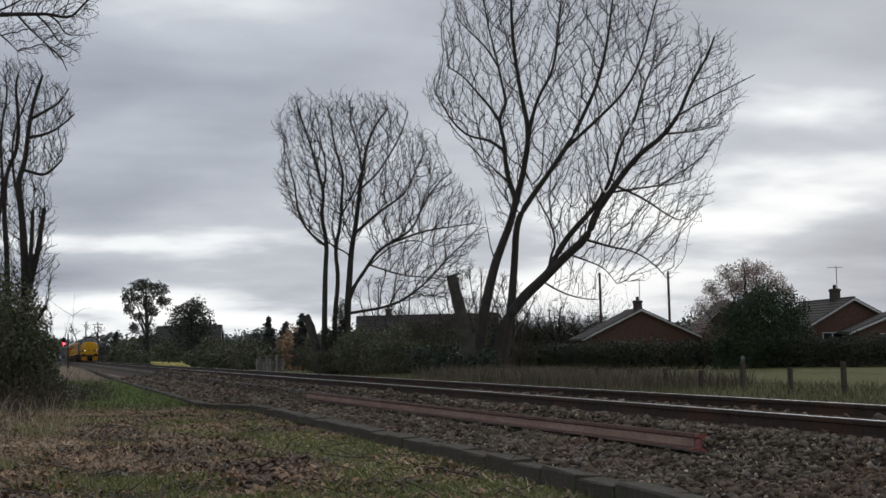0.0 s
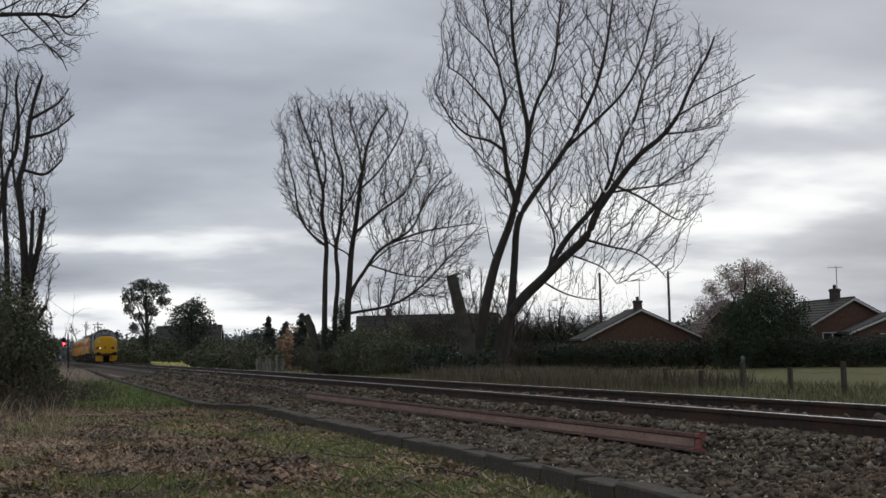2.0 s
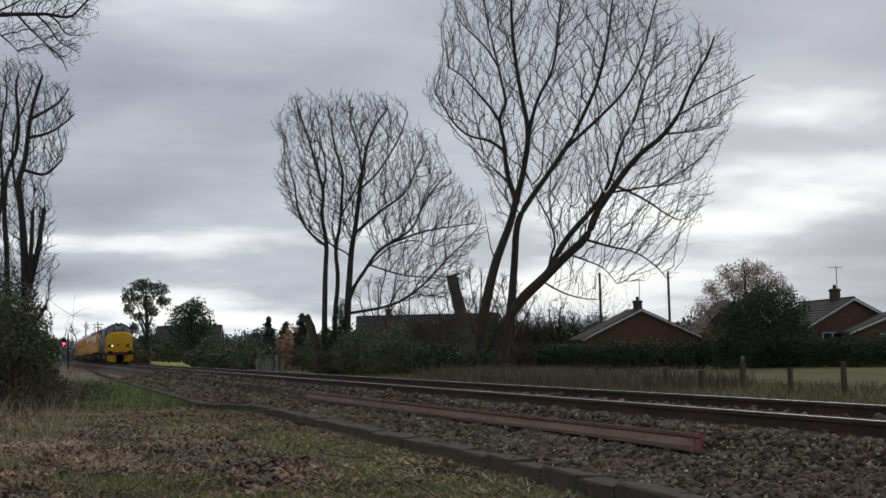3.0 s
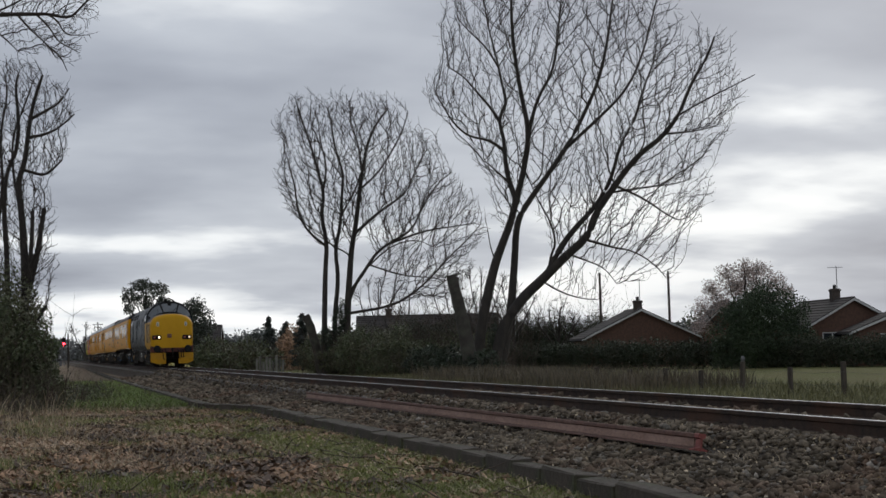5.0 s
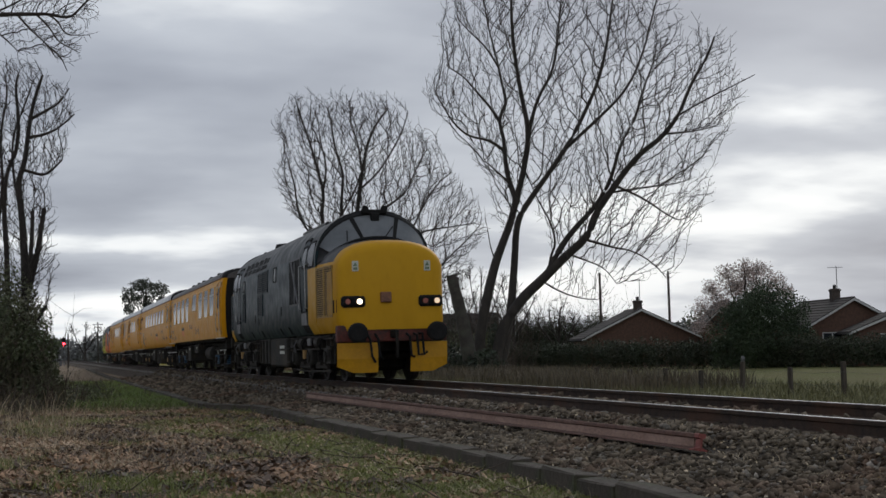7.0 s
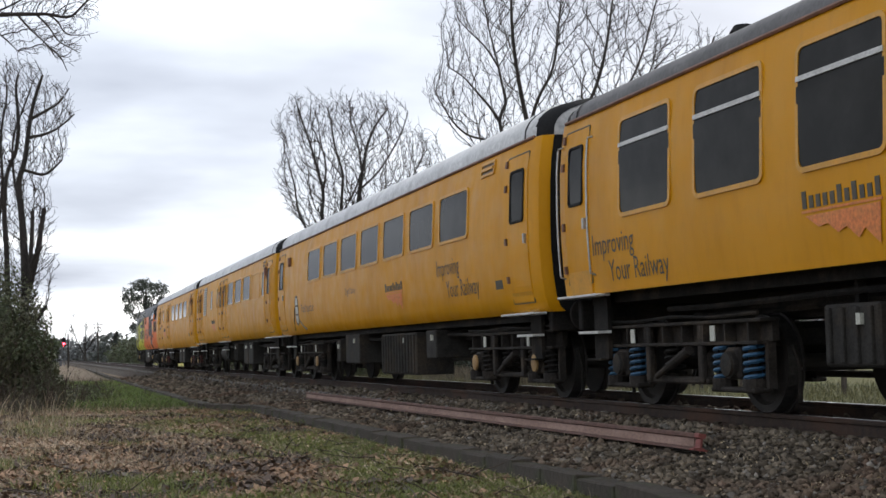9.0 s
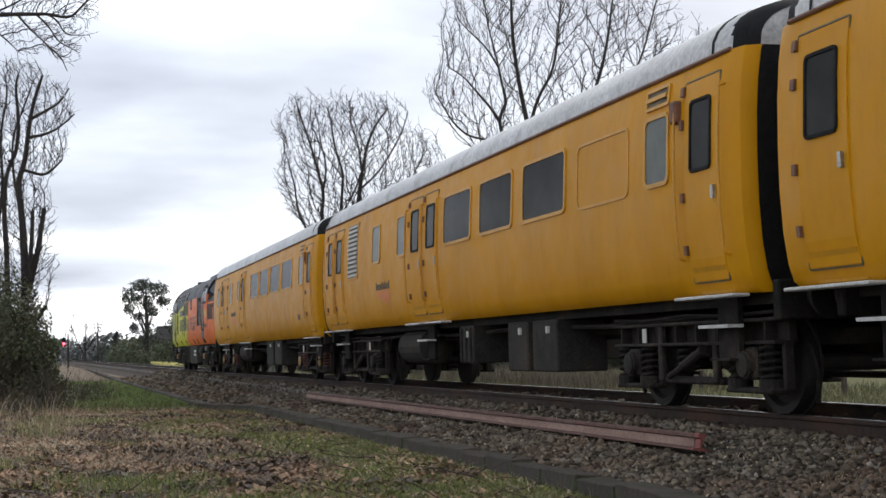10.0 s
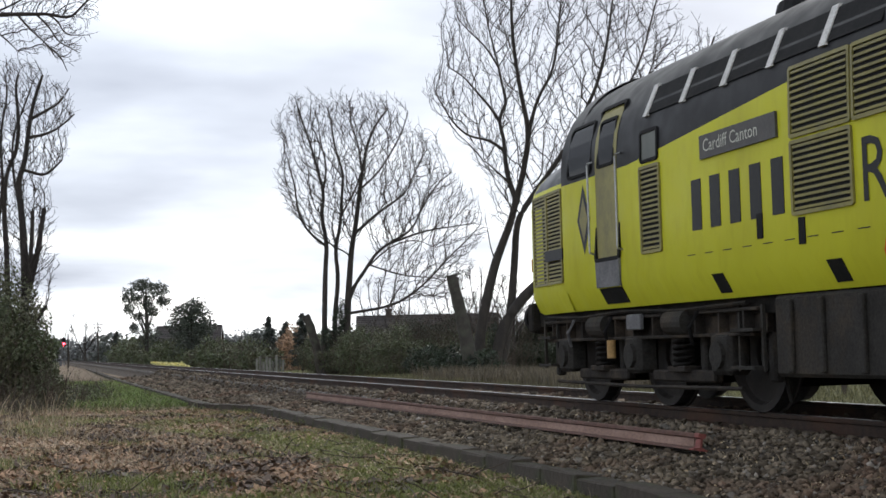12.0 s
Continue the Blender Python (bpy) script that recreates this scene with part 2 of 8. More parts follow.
M_LOCO_COLOUR = livery("lime_orange_loco_paint", colas_rule)
M_LOCO_GREY = livery("blue_grey_loco_paint", grey_rule)
M_NOSE = mat("yellow_warning_paint", (0.53, 0.27, 0.012), (0.43, 0.215, 0.014), 2, 0.45, fine=0.08, spec=0.25)
M_CAB_DARK = mat("dark_cab_paint", (0.014, 0.0145, 0.016), (0.011, 0.0115, 0.0125), 3, 0.45, spec=0.18)
# yellow metal with the shade between slats put into its colour; door gaps too
M_LOUVRE = mat("louvre_shadowed_metal", (0.14, 0.11, 0.05), (0.08, 0.065, 0.035), 5, 0.6)
M_LOUVRE_RUST = mat("brown_grille", (0.20, 0.085, 0.045), (0.13, 0.06, 0.035), 5, 0.6)
M_BLACK = mat("black_underframe", (0.015, 0.0142, 0.0133), (0.024, 0.0215, 0.019), 4, 0.8, 0.0, 0.2, 25, spec=0.1, third=(0.045, 0.036, 0.028), third_scale=1.7)
M_BOX = mat("dirty_equipment_box", (0.044, 0.041, 0.037), (0.028, 0.0265, 0.024), 4, 0.8, 0.0, 0.2, 25, spec=0.12, third=(0.06, 0.049, 0.038), third_scale=2.0)
M_BOGIE = mat("brake_dusted_bogie_steel", (0.040, 0.034, 0.029), (0.024, 0.021, 0.0185), 5, 0.8, 0.0, 0.25, 30, spec=0.15, third=(0.075, 0.058, 0.043), third_scale=2.3)
M_WHEEL = mat("brake_dusted_wheel", (0.036, 0.03, 0.026), (0.025, 0.022, 0.019), 4, 0.75, 0.2)
M_TREAD = mat("worn_wheel_tread", (0.10, 0.095, 0.09), None, 4, 0.5, 0.8)
M_STEP = mat("pale_step_edge", (0.62, 0.61, 0.58), (0.5, 0.49, 0.46), 6, 0.6)
M_CHROME = mat("bare_steel_handrail", (0.42, 0.42, 0.41), (0.32, 0.32, 0.31), 6, 0.4, 0.8)
M_GLASS = mat("dark_train_glass", (0.042, 0.042, 0.04), (0.03, 0.03, 0.029), 1.5, 0.16, fine=0.0, spec=0.03)
M_GLASS_PALE = mat("frosted_train_glass", (0.165, 0.175, 0.155), (0.13, 0.14, 0.125), 2, 0.2, fine=0.0, spec=0.06)
# the sky seen in the windscreens is painted in as this grey
M_SCREEN = mat("sky_tinted_windscreen_glass", (0.16, 0.17, 0.18), (0.11, 0.12, 0.13), 1.2, 0.12, fine=0.0, spec=0.3)
M_RUBBER = mat("black_rubber_and_openings", (0.012, 0.012, 0.0125), (0.018, 0.0175, 0.0175), 6, 0.75, spec=0.12)
M_GLASS_BLACK = mat("black_cab_glass", (0.012, 0.013, 0.014), (0.009, 0.01, 0.011), 2, 0.12, fine=0.0, spec=0.05)
M_TEXT = mat("dark_lettering", (0.06, 0.048, 0.03), (0.075, 0.058, 0.035), 4, 0.55)
M_LOGO = mat("faded_orange_red", (0.68, 0.20, 0.045), (0.62, 0.22, 0.05), 3, 0.55)
M_LABEL = mat("white_label", (0.55, 0.55, 0.47), (0.45, 0.45, 0.38), 8, 0.5)
M_LABEL_GREEN = mat("green_label_print", (0.16, 0.22, 0.12), None, 8, 0.5)
M_RED = mat("grimy_red_paint", (0.14, 0.03, 0.022), (0.05, 0.022, 0.018), 5, 0.7)
M_BLUE = mat("blue_spring_paint", (0.025, 0.09, 0.17), (0.02, 0.065, 0.12), 5, 0.55)
M_ORANGE_BOX = mat("ochre_axlebox_cover", (0.38, 0.23, 0.08), (0.28, 0.16, 0.06), 5, 0.6)
M_PLATE = mat("black_nameplate", (0.05, 0.045, 0.04), None, 5, 0.5)
M_HEADLAMP = mat("lit_headlamp", (1.0, 0.80, 0.55), (1.0, 0.8, 0.55), 3, 0.3, fine=0, emit=4.0)
M_MARKER = mat("lit_marker_lamp", (1.0, 0.72, 0.5), (1.0, 0.72, 0.5), 3, 0.3, fine=0, emit=0.7)
M_LENS_RED = mat("unlit_red_lamp_lens", (0.30, 0.075, 0.05), None, 3, 0.15, fine=0)
M_SIGNAL_RED = mat("lit_red_signal", (1.0, 0.03, 0.05), (1.0, 0.03, 0.05), 3, 0.3, fine=0, emit=14.0)

# ---------------------------------------------------------------- mesh helpers
class Geo:
    """Collects vertices and faces of one mesh."""

    def __init__(self):
        self.v, self.f = [], []

    def add(self, verts, faces):
        o = len(self.v)
        self.v.extend(verts)
        self.f.extend(tuple(i + o for i in face) for face in faces)
        return self

    def box(self, x0, x1, y0, y1, z0, z1, b=0.0):
        """A box, its edges chamfered by b."""
        if b <= 0:
            return self.add([(x, y, z) for x in (x0, x1) for y in (y0, y1) for z in (z0, z1)],
                            [(0, 1, 3, 2), (4, 6, 7, 5), (0, 4, 5, 1), (2, 3, 7, 6), (0, 2, 6, 4), (1, 5, 7, 3)])
        bm = bmesh.new()
        bmesh.ops.create_cube(bm, size=1.0, matrix=Matrix.LocRotScale(
            ((x0 + x1) / 2, (y0 + y1) / 2, (z0 + z1) / 2), None, (x1 - x0, y1 - y0, z1 - z0)))
        bmesh.ops.bevel(bm, geom=bm.edges[:], offset=b, segments=1, affect="EDGES")
        bm.verts.index_update()
        self.add([tuple(v.co) for v in bm.verts], [tuple(v.index for v in f.verts) for f in bm.faces])
        bm.free()
        return self

    def tube(self, pts, radius, n=8, caps=True):
        """A round bar along points; radius is one number or one for each point."""
        pts = [Vector(p) for p in pts]
        rs = radius if isinstance(radius, (list, tuple)) else [radius] * len(pts)
        ring, verts, faces = None, [], []
        for i, p in enumerate(pts):
            d = (pts[min(i + 1, len(pts) - 1)] - pts[max(i - 1, 0)]).normalized()
            a = d.cross(Vector((0, 0, 1)) if abs(d.z) < 0.9 else Vector((1, 0, 0))).normalized()
            c = d.cross(a)
            verts += [tuple(p + rs[i] * (math.cos(2 * math.pi * k / n) * a + math.sin(2 * math.pi * k / n) * c)) for k in range(n)]
        for i in range(len(pts) - 1):
            for k in range(n):
                faces.append((i * n + k, i * n + (k + 1) % n, (i + 1) * n + (k + 1) % n, (i + 1) * n + k))
        if caps:
            faces += [tuple(range(n - 1, -1, -1)), tuple(range((len(pts) - 1) * n, len(pts) * n))]
        return self.add(verts, faces)

    def cyl(self, a, b, r, n=20, r2=None):
        return self.tube([a, b], [r, r if r2 is None else r2], n)

    def prism(self, outline, y0, y1):
        """An outline in x and z, drawn out along y."""
        n = len(outline)
        return self.add([(x, y0, z) for x, z in outline] + [(x, y1, z) for x, z in outline],
                        [tuple(range(n)), tuple(range(2 * n - 1, n - 1, -1))]
                        + [(i, n + i, n + (i + 1) % n, (i + 1) % n) for i in range(n)])

    def grid(self, rows, closed=False):
        """Faces between rows of equal length."""
        n, o = len(rows[0]), len(self.v)
        self.v.extend(tuple(p) for r in rows for p in r)
        for i in range(len(rows) - 1):
            for k in range(n if closed else n - 1):
                q = (k + 1) % n
                self.f.append((o + i * n + k, o + i * n + q, o + (i + 1) * n + q, o + (i + 1) * n + k))
        return self

    def mesh(self, name, smooth=False):
        me = bpy.data.meshes.new(name)
        me.from_pydata(self.v, [], self.f)
        me.update()
        bm = bmesh.new()
        bm.from_mesh(me)
        bmesh.ops.recalc_face_normals(bm, faces=bm.faces)
        bm.to_mesh(me)
        bm.free()
        if smooth:
            me.polygons.foreach_set("use_smooth", [True] * len(me.polygons))
            me.set_sharp_from_angle(angle=radians(38))
        return me


def part(name, geo, material, parent=None, label="", smooth=False):
    """Links a mesh as one object, under a thing or a part."""
    me = geo.mesh(name, smooth) if isinstance(geo, Geo) else geo
    if not me.materials:
        me.materials.append(material)
    ob = new(name, me)
    ob.parent = parent
    return tagged(ob, label) if label else ob


def thing(name, label, category, m=None, group="", kind=""):
    ob = new(name)
    ob.empty_display_size = 0.2
    if m is not None:
        ob.matrix_world = m
    return tagged(ob, label, category, group, kind)


def raw_mesh(name, verts, faces, material, smooth=False):
    """Large joined meshes straight from arrays."""
    me = bpy.data.meshes.new(name)
    me.from_pydata(verts, [], faces)
    me.update()
    me.materials.append(material)
    if smooth:
        me.polygons.foreach_set("use_smooth", [True] * len(me.polygons))
    return me


def arrays_mesh(name, v, loops, size, material):
    """A mesh from arrays: v (n, 3), loops flat, all faces of the same size."""
    me = bpy.data.meshes.new(name)
    nf = len(loops) // size
    me.vertices.add(len(v))
    me.vertices.foreach_set("co", np.asarray(v, dtype=np.float32).ravel())
    me.loops.add(len(loops))
    me.loops.foreach_set("vertex_index", np.asarray(loops, dtype=np.int32))
    me.polygons.add(nf)
    me.polygons.foreach_set("loop_start", np.arange(nf, dtype=np.int32) * size)
    me.update(calc_edges=True)
    me.validate()
    me.materials.append(material)
    return me


rng = np.random.default_rng(7)


def smoothstep(a, b, x):
    t = min(1.0, max(0.0, (x - a) / (b - a)))
    return t * t * (3 - 2 * t)


# ---------------------------------------------------------------- ground
KERB_Z = -0.47


def kerb_x(y):
    """The kerb runs beside the track and steps inwards past 35 m."""
    return 4.68 - 0.88 * smoothstep(30.8, 35.2, y) + 0.9 * smoothstep(55, 160, y)


def ground_z(x, y):
    k = kerb_x(y)
    n = noise.noise(Vector((x * 0.35, y * 0.35, 0))) * 0.05 + noise.noise(Vector((x * 1.7, y * 1.7, 3))) * 0.03
    if x < k:                                   # the cess and verge on the near side
        z = KERB_Z - 0.165 + n * min(1.0, (k - x) * 1.2 + 0.1)
        z += 0.10 * smoothstep(2.5, -2.0, x) * smoothstep(14, 30, y)
        return z
    if x < 5.95:                                # ballast shoulder
        t = (x - k) / (5.95 - k)
        return KERB_Z - 0.07 + (0.22 - 0.13 * smoothstep(13, 30, y)) * t + n * 0.6
    if x < 6.2:
        low = KERB_Z + 0.15 - 0.13 * smoothstep(13, 30, y)
        return low + (-0.168 - low) * (x - 5.95) / 0.25 + n * 0.4
    if x < 8.9:
        return -0.168 + n * 0.25
    t = smoothstep(8.9, 11.2, x)
    z = -0.168 + (-1.28 + 0.168) * t + n * (0.3 + 1.2 * t)
    return z


def build_ground():
    xs = [-2500, -900, -300, -120, -60, -30, -18, -12] + list(np.arange(-9, -3, 0.3)) + list(np.arange(-3, 4.4, 0.14)) + \
         list(np.arange(4.4, 12.0, 0.14)) + list(np.arange(12, 32, 1.0)) + [36, 44, 60, 90, 140, 250, 600, 1400, 2800]
    ys = [-2500, -600, -200, -80, -30, -10, 0, 4, 7] + list(np.arange(8, 30, 0.16)) + list(np.arange(30, 46, 0.3)) + list(np.arange(46, 120, 2.0)) + \
         [130, 150, 180, 220, 280, 360, 500, 800, 1500, 4200]
    nx = len(xs)
    v = [(float(x), float(y), ground_z(float(x), float(y))) for y in ys for x in xs]
    f = [(j * nx + i, j * nx + i + 1, (j + 1) * nx + i + 1, (j + 1) * nx + i) for j in range(len(ys) - 1) for i in range(nx - 1)]
    m = bpy.data.materials.new("soil_grass_and_ballast")
    m.use_nodes = True
    nt = m.node_tree
    b = nt.nodes["Principled BSDF"]
    b.inputs["Roughness"].default_value = 0.95
    b.inputs["Specular IOR Level"].default_value = 0.2
    co = nt.nodes.new("ShaderNodeTexCoord")
    sep = nt.nodes.new("ShaderNodeSeparateXYZ")
    nt.links.new(co.outputs["Object"], sep.inputs[0])

    def nz(scale, lo, hi, detail=6):
        n = nt.nodes.new("ShaderNodeTexNoise")
        n.inputs["Scale"].default_value, n.inputs["Detail"].default_value = scale, detail
        nt.links.new(co.outputs["Object"], n.inputs["Vector"])
        r = nt.nodes.new("ShaderNodeMapRange")
        r.inputs[1].default_value, r.inputs[2].default_value = lo, hi
        nt.links.new(n.outputs["Fac"], r.inputs[0])
        return r.outputs[0]

    def mx(fac, a, c):
        n = nt.nodes.new("ShaderNodeMixRGB")
        for i, s in enumerate((fac, a, c)):
            if isinstance(s, tuple):
                n.inputs[i].default_value = (*s, 1)
            else:
                nt.links.new(s, n.inputs[i])
        return n.outputs[0]

    def span(sock, lo, hi):
        r = nt.nodes.new("ShaderNodeMapRange")
        r.inputs[1].default_value, r.inputs[2].default_value = lo, hi
        nt.links.new(sock, r.inputs[0])
        return r.outputs[0]

    def pr(op, a, c):
        n = nt.nodes.new("ShaderNodeMath")
        n.operation = op
        for i, s in enumerate((a, c)):
            if isinstance(s, (int, float)):
                n.inputs[i].default_value = s
            else:
                nt.links.new(s, n.inputs[i])
        return n.outputs[0]

    litter = mx(nz(4, 0.4, 0.6), (0.225, 0.168, 0.115), (0.125, 0.096, 0.072))
    litter = mx(nz(31, 0.45, 0.75, 3), litter, (0.36, 0.28, 0.195))
    turf = mx(nz(3.2, 0.4, 0.62), (0.165, 0.17, 0.045), (0.10, 0.105, 0.038))
    turf = mx(nz(17, 0.5, 0.7, 3), turf, (0.19, 0.16, 0.08))
    x, y = sep.outputs[0], sep.outputs[1]
    # turf lies along the kerb and in patches; leaf litter elsewhere
    near_kerb = pr("MULTIPLY", span(x, 2.4, 3.7), span(y, 25, 19))
    grass_fac = pr("MAXIMUM", pr("MULTIPLY", near_kerb, nz(0.8, 0.36, 0.52)), nz(0.45, 0.60, 0.68))
    verge = mx(grass_fac, litter, turf)
    far_green = pr("MULTIPLY", pr("MULTIPLY", span(y, 37, 42), span(y, 64, 54)), span(x, 0.2, 1.6))
    verge = mx(pr("MULTIPLY", far_green, nz(0.5, 0.2, 0.4)), verge, (0.165, 0.215, 0.046))
    bed = mx(nz(24, 0.4, 0.62, 4), (0.108, 0.09, 0.072), (0.055, 0.046, 0.038))
    bed = mx(nz(1.3, 0.5, 0.68), bed, (0.085, 0.06, 0.045))
    meadow = mx(nz(0.35, 0.4, 0.6), (0.135, 0.145, 0.05), (0.155, 0.14, 0.062))
    meadow = mx(nz(4.0, 0.45, 0.7), meadow, (0.14, 0.14, 0.05))
    col = mx(span(x, 4.55, 4.85), verge, bed)
    col = mx(span(x, 9.6, 11.0), col, meadow)
    nt.links.new(col, b.inputs["Base Color"])
    bump = nt.nodes.new("ShaderNodeBump")
    bump.inputs["Strength"].default_value, bump.inputs["Distance"].default_value = 0.8, 0.04
    nt.links.new(nz(28, 0.3, 0.7, 5), bump.inputs["Height"])
    nt.links.new(bump.outputs[0], b.inputs["Normal"])
    g = new("ground", raw_mesh("ground", v, f, m, True))
    tagged(g, "rough verge of turf and leaf litter, stony trackbed and meadow", "ground", kind="structure")


build_ground()

# ---------------------------------------------------------------- track
RAIL_OUTLINE = [(-0.070, -0.159), (0.070, -0.159), (0.070, -0.148), (0.012, -0.130), (0.009, -0.050), (0.034, -0.040),
                (0.036, -0.010), (0.028, -0.001), (-0.028, -0.001), (-0.036, -0.010), (-0.034, -0.040), (-0.009, -0.050),
                (-0.012, -0.130), (-0.070, -0.148)]


def running_rail(x):
    t = thing("running_rail", "long rusty steel rail with a polished head on sleepers", "rail", pose(x, 0, 0), "rails of the track")
    part("rail_body", Geo().prism(RAIL_OUTLINE, -120, 900), M_RAIL_SIDE, t)
    part("rail_head", Geo().prism([(-0.027, -0.004), (0.027, -0.004), (0.025, 0.0), (-0.025, 0.0)], -120, 900), M_RAIL_TOP, t, "shiny running surface")


running_rail(RAIL_X - 0.753)
running_rail(RAIL_X + 0.753)


def sleepers():
    one = Geo().prism([(-1.25, -0.40), (1.25, -0.40), (1.25, -0.21), (1.15, -0.185), (0.45, -0.172), (-0.45, -0.172), (-1.15, -0.185), (-1.25, -0.21)],
                      -0.13, 0.13).mesh("sleeper")
    bed = tagged(new("sleepered_track"), "weathered concrete sleepers bedded in ballast", "railway track", kind="structure")
    one.materials.append(M_SLEEPER)
    for i in range(150):
        s = new("sleeper", one)
        s.parent = bed
        s.matrix_basis = pose(RAIL_X + random.uniform(-0.02, 0.02), 6 + i * 0.65, random.uniform(-0.034, -0.024), 0, 0, random.uniform(-0.6, 0.6))
    rest = Geo()
    for i in range(150, 700):
        y = 6 + i * 0.65
        rest.box(RAIL_X - 1.25, RAIL_X + 1.25, y - 0.13, y + 0.13, -0.4, -0.178)
    for i in range(1, 60):
        y = 6 - i * 0.65
        rest.box(RAIL_X - 1.25, RAIL_X + 1.25, y - 0.13, y + 0.13, -0.4, -0.178)
    tagged(part("far_sleepers", rest, M_SLEEPER, bed), kind="stuff")
    clip = Geo().box(-0.11, -0.04, -0.06, 0.06, -0.175, -0.135, 0.01).box(0.04, 0.11, -0.06, 0.06, -0.175, -0.135, 0.01).mesh("rail_clip")
    clip.materials.append(M_RAIL_SIDE)
    for i in range(70):
        for sx in (-0.753, 0.753):
            c = new("rail_clip", clip)
            c.parent = bed
            c.matrix_basis = pose(RAIL_X + sx, 6 + i * 0.65, 0)


sleepers()


def spare_rail():
    """A spare rail on its side on the ballast shoulder."""
    a, b = Vector((5.80, 12.0, 0)), Vector((5.92, 32.4, 0))
    length = (b - a).length
    turn = math.degrees(math.atan2(-(b.x - a.x), b.y - a.y))
    t = thing("spare_rail", "rusty spare rail lying on the ballast shoulder", "rail", pose(a.x, a.y, -0.158, -0.22, 10, turn))
    part("rail_body", Geo().prism(RAIL_OUTLINE, 0, length), M_SPARE, t)
    # strip on the near side that carries the painted sky light
    part("rail_web", Geo().prism([(-0.019, -0.128), (-0.010, -0.128), (-0.008, -0.052), (-0.016, -0.052)], 0.02, length - 0.02), M_SPARE_WEB, t, "rusted web with sky light in its colour")
    part("rail_end", Geo().prism([(x * 1.01, z) for x, z in RAIL_OUTLINE], -0.10, 0.0), M_SPARE_END, t, "freshly red rail end")
    return t


spare_rail()


def kerb():
    k = tagged(new("kerb"), "dark mossy concrete kerb along the trackbed", "kerb", kind="structure")
    shapes = []
    for s in range(5):
        g = Geo().box(-0.13, 0.13, 0.002, 0.898, -0.30, 0.0, 0.016)
        g.v = [(x + random.uniform(-0.01, 0.01), y, z + random.uniform(-0.012, 0.012)) for x, y, z in g.v]
        me = g.mesh("kerb_block")
        me.materials.append(M_KERB)
        shapes.append(me)
    y = 6.5
    while y < 150:
        b = new("kerb_block", shapes[random.randrange(5)])
        b.parent = k
        x0, x1 = kerb_x(y), kerb_x(y + 0.9)
        b.matrix_basis = pose(x0 + random.uniform(-0.012, 0.012), y, KERB_Z + random.uniform(-0.014, 0.010) - 0.01 * (y > 31), random.uniform(-0.5, 0.5), random.uniform(-3, 4), -math.degrees(math.atan2(x1 - x0, 0.9)) + random.uniform(-0.8, 0.8))
        y += 0.9


kerb()

# ---------------------------------------------------------------- train: common parts
def ring_points(y0, y1, z0, z1, r, n=4):
    """A rectangle with rounded corners, as points (y, z)."""
    pts = []
    for cy, cz, a in ((y1 - r, z1 - r, 0), (y0 + r, z1 - r, 90), (y0 + r, z0 + r, 180), (y1 - r, z0 + r, 270)):
        for i in range(n + 1):
            t = radians(a + 90 * i / n)
            pts.append((cy + r * math.cos(t), cz + r * math.sin(t)))
    return pts


class Side:
    """A vehicle side: half width by height; sign -1 is the side towards the verge."""

    def __init__(self, width, sign):
        self.width, self.sign = width, sign

    def at(self, y, z, out=0.0):
        return (self.sign * (self.width(z) + out), y, z)

    def pane(self, y0, y1, z0, z1, r=0.08, out=0.006, n=4):
        """A flush panel with rounded corners that follows the side."""
        r = min(r, (y1 - y0) / 2, (z1 - z0) / 2)
        zs = [z0 + r * (1 - math.cos(radians(90 * i / n))) for i in range(n + 1)]
        mid = max(1, int((z1 - z0 - 2 * r) / 0.12))
        zs += [z0 + r + (z1 - z0 - 2 * r) * i / mid for i in range(1, mid)]
        zs += [z1 - r * (1 - math.cos(radians(90 * i / n))) for i in range(n, -1, -1)]
        rows = []
        for z in zs:
            d = max(0.0, r - min(z - z0, z1 - z))
            inset = r - math.sqrt(max(0.0, r * r - d * d))
            rows.append([self.at(y0 + inset, z, out), self.at(y1 - inset, z, out)])
        return Geo().grid(rows)

    def surround(self, y0, y1, z0, z1, r=0.1, w=0.035, out=0.018, n=4):
        """A raised surround."""
        o, i = ring_points(y0, y1, z0, z1, r, n), ring_points(y0 + w, y1 - w, z0 + w, z1 - w, max(r - w, 0.01), n)
        rows = [[self.at(y, z, -0.01) for y, z in o], [self.at(y, z, out) for y, z in o],
                [self.at(y, z, out) for y, z in i], [self.at(y, z, -0.005) for y, z in i]]
        return Geo().grid(rows, closed=True)

    def slab(self, y0, y1, z0, z1, out=0.02, b=0.0):
        """A raised plate that follows the side."""
        nz = max(1, int((z1 - z0) / 0.2))
        zs = [z0 + (z1 - z0) * i / nz for i in range(nz + 1)]
        rows = [[self.at(y0, z, -0.02), self.at(y0 + b, z, out), self.at(y1 - b, z, out), self.at(y1, z, -0.02)] for z in zs]
        g = Geo().grid(rows)
        m = 4 * nz
        g.f += [(0, 1, 2, 3), (m + 3, m + 2, m + 1, m)]
        return g


def add_window(side, parent, y0, y1, z0, z1, glass=None, r=0.1, rim=None, bar=None, w=0.035, out=0.005):
    win = part("window", side.pane(y0 + 0.02, y1 - 0.02, z0 + 0.02, z1 - 0.02, r, out), glass or M_GLASS, parent)
    part("window_frame", side.surround(y0, y1, z0, z1, r, w, out + 0.013), rim or M_RUBBER, win)
    if bar:
        part("glazing_bar", side.slab(y0 + 0.03, y1 - 0.03, bar - 0.022, bar + 0.022, 0.02), M_STEP, win, "pale metal glazing bar")
    return win


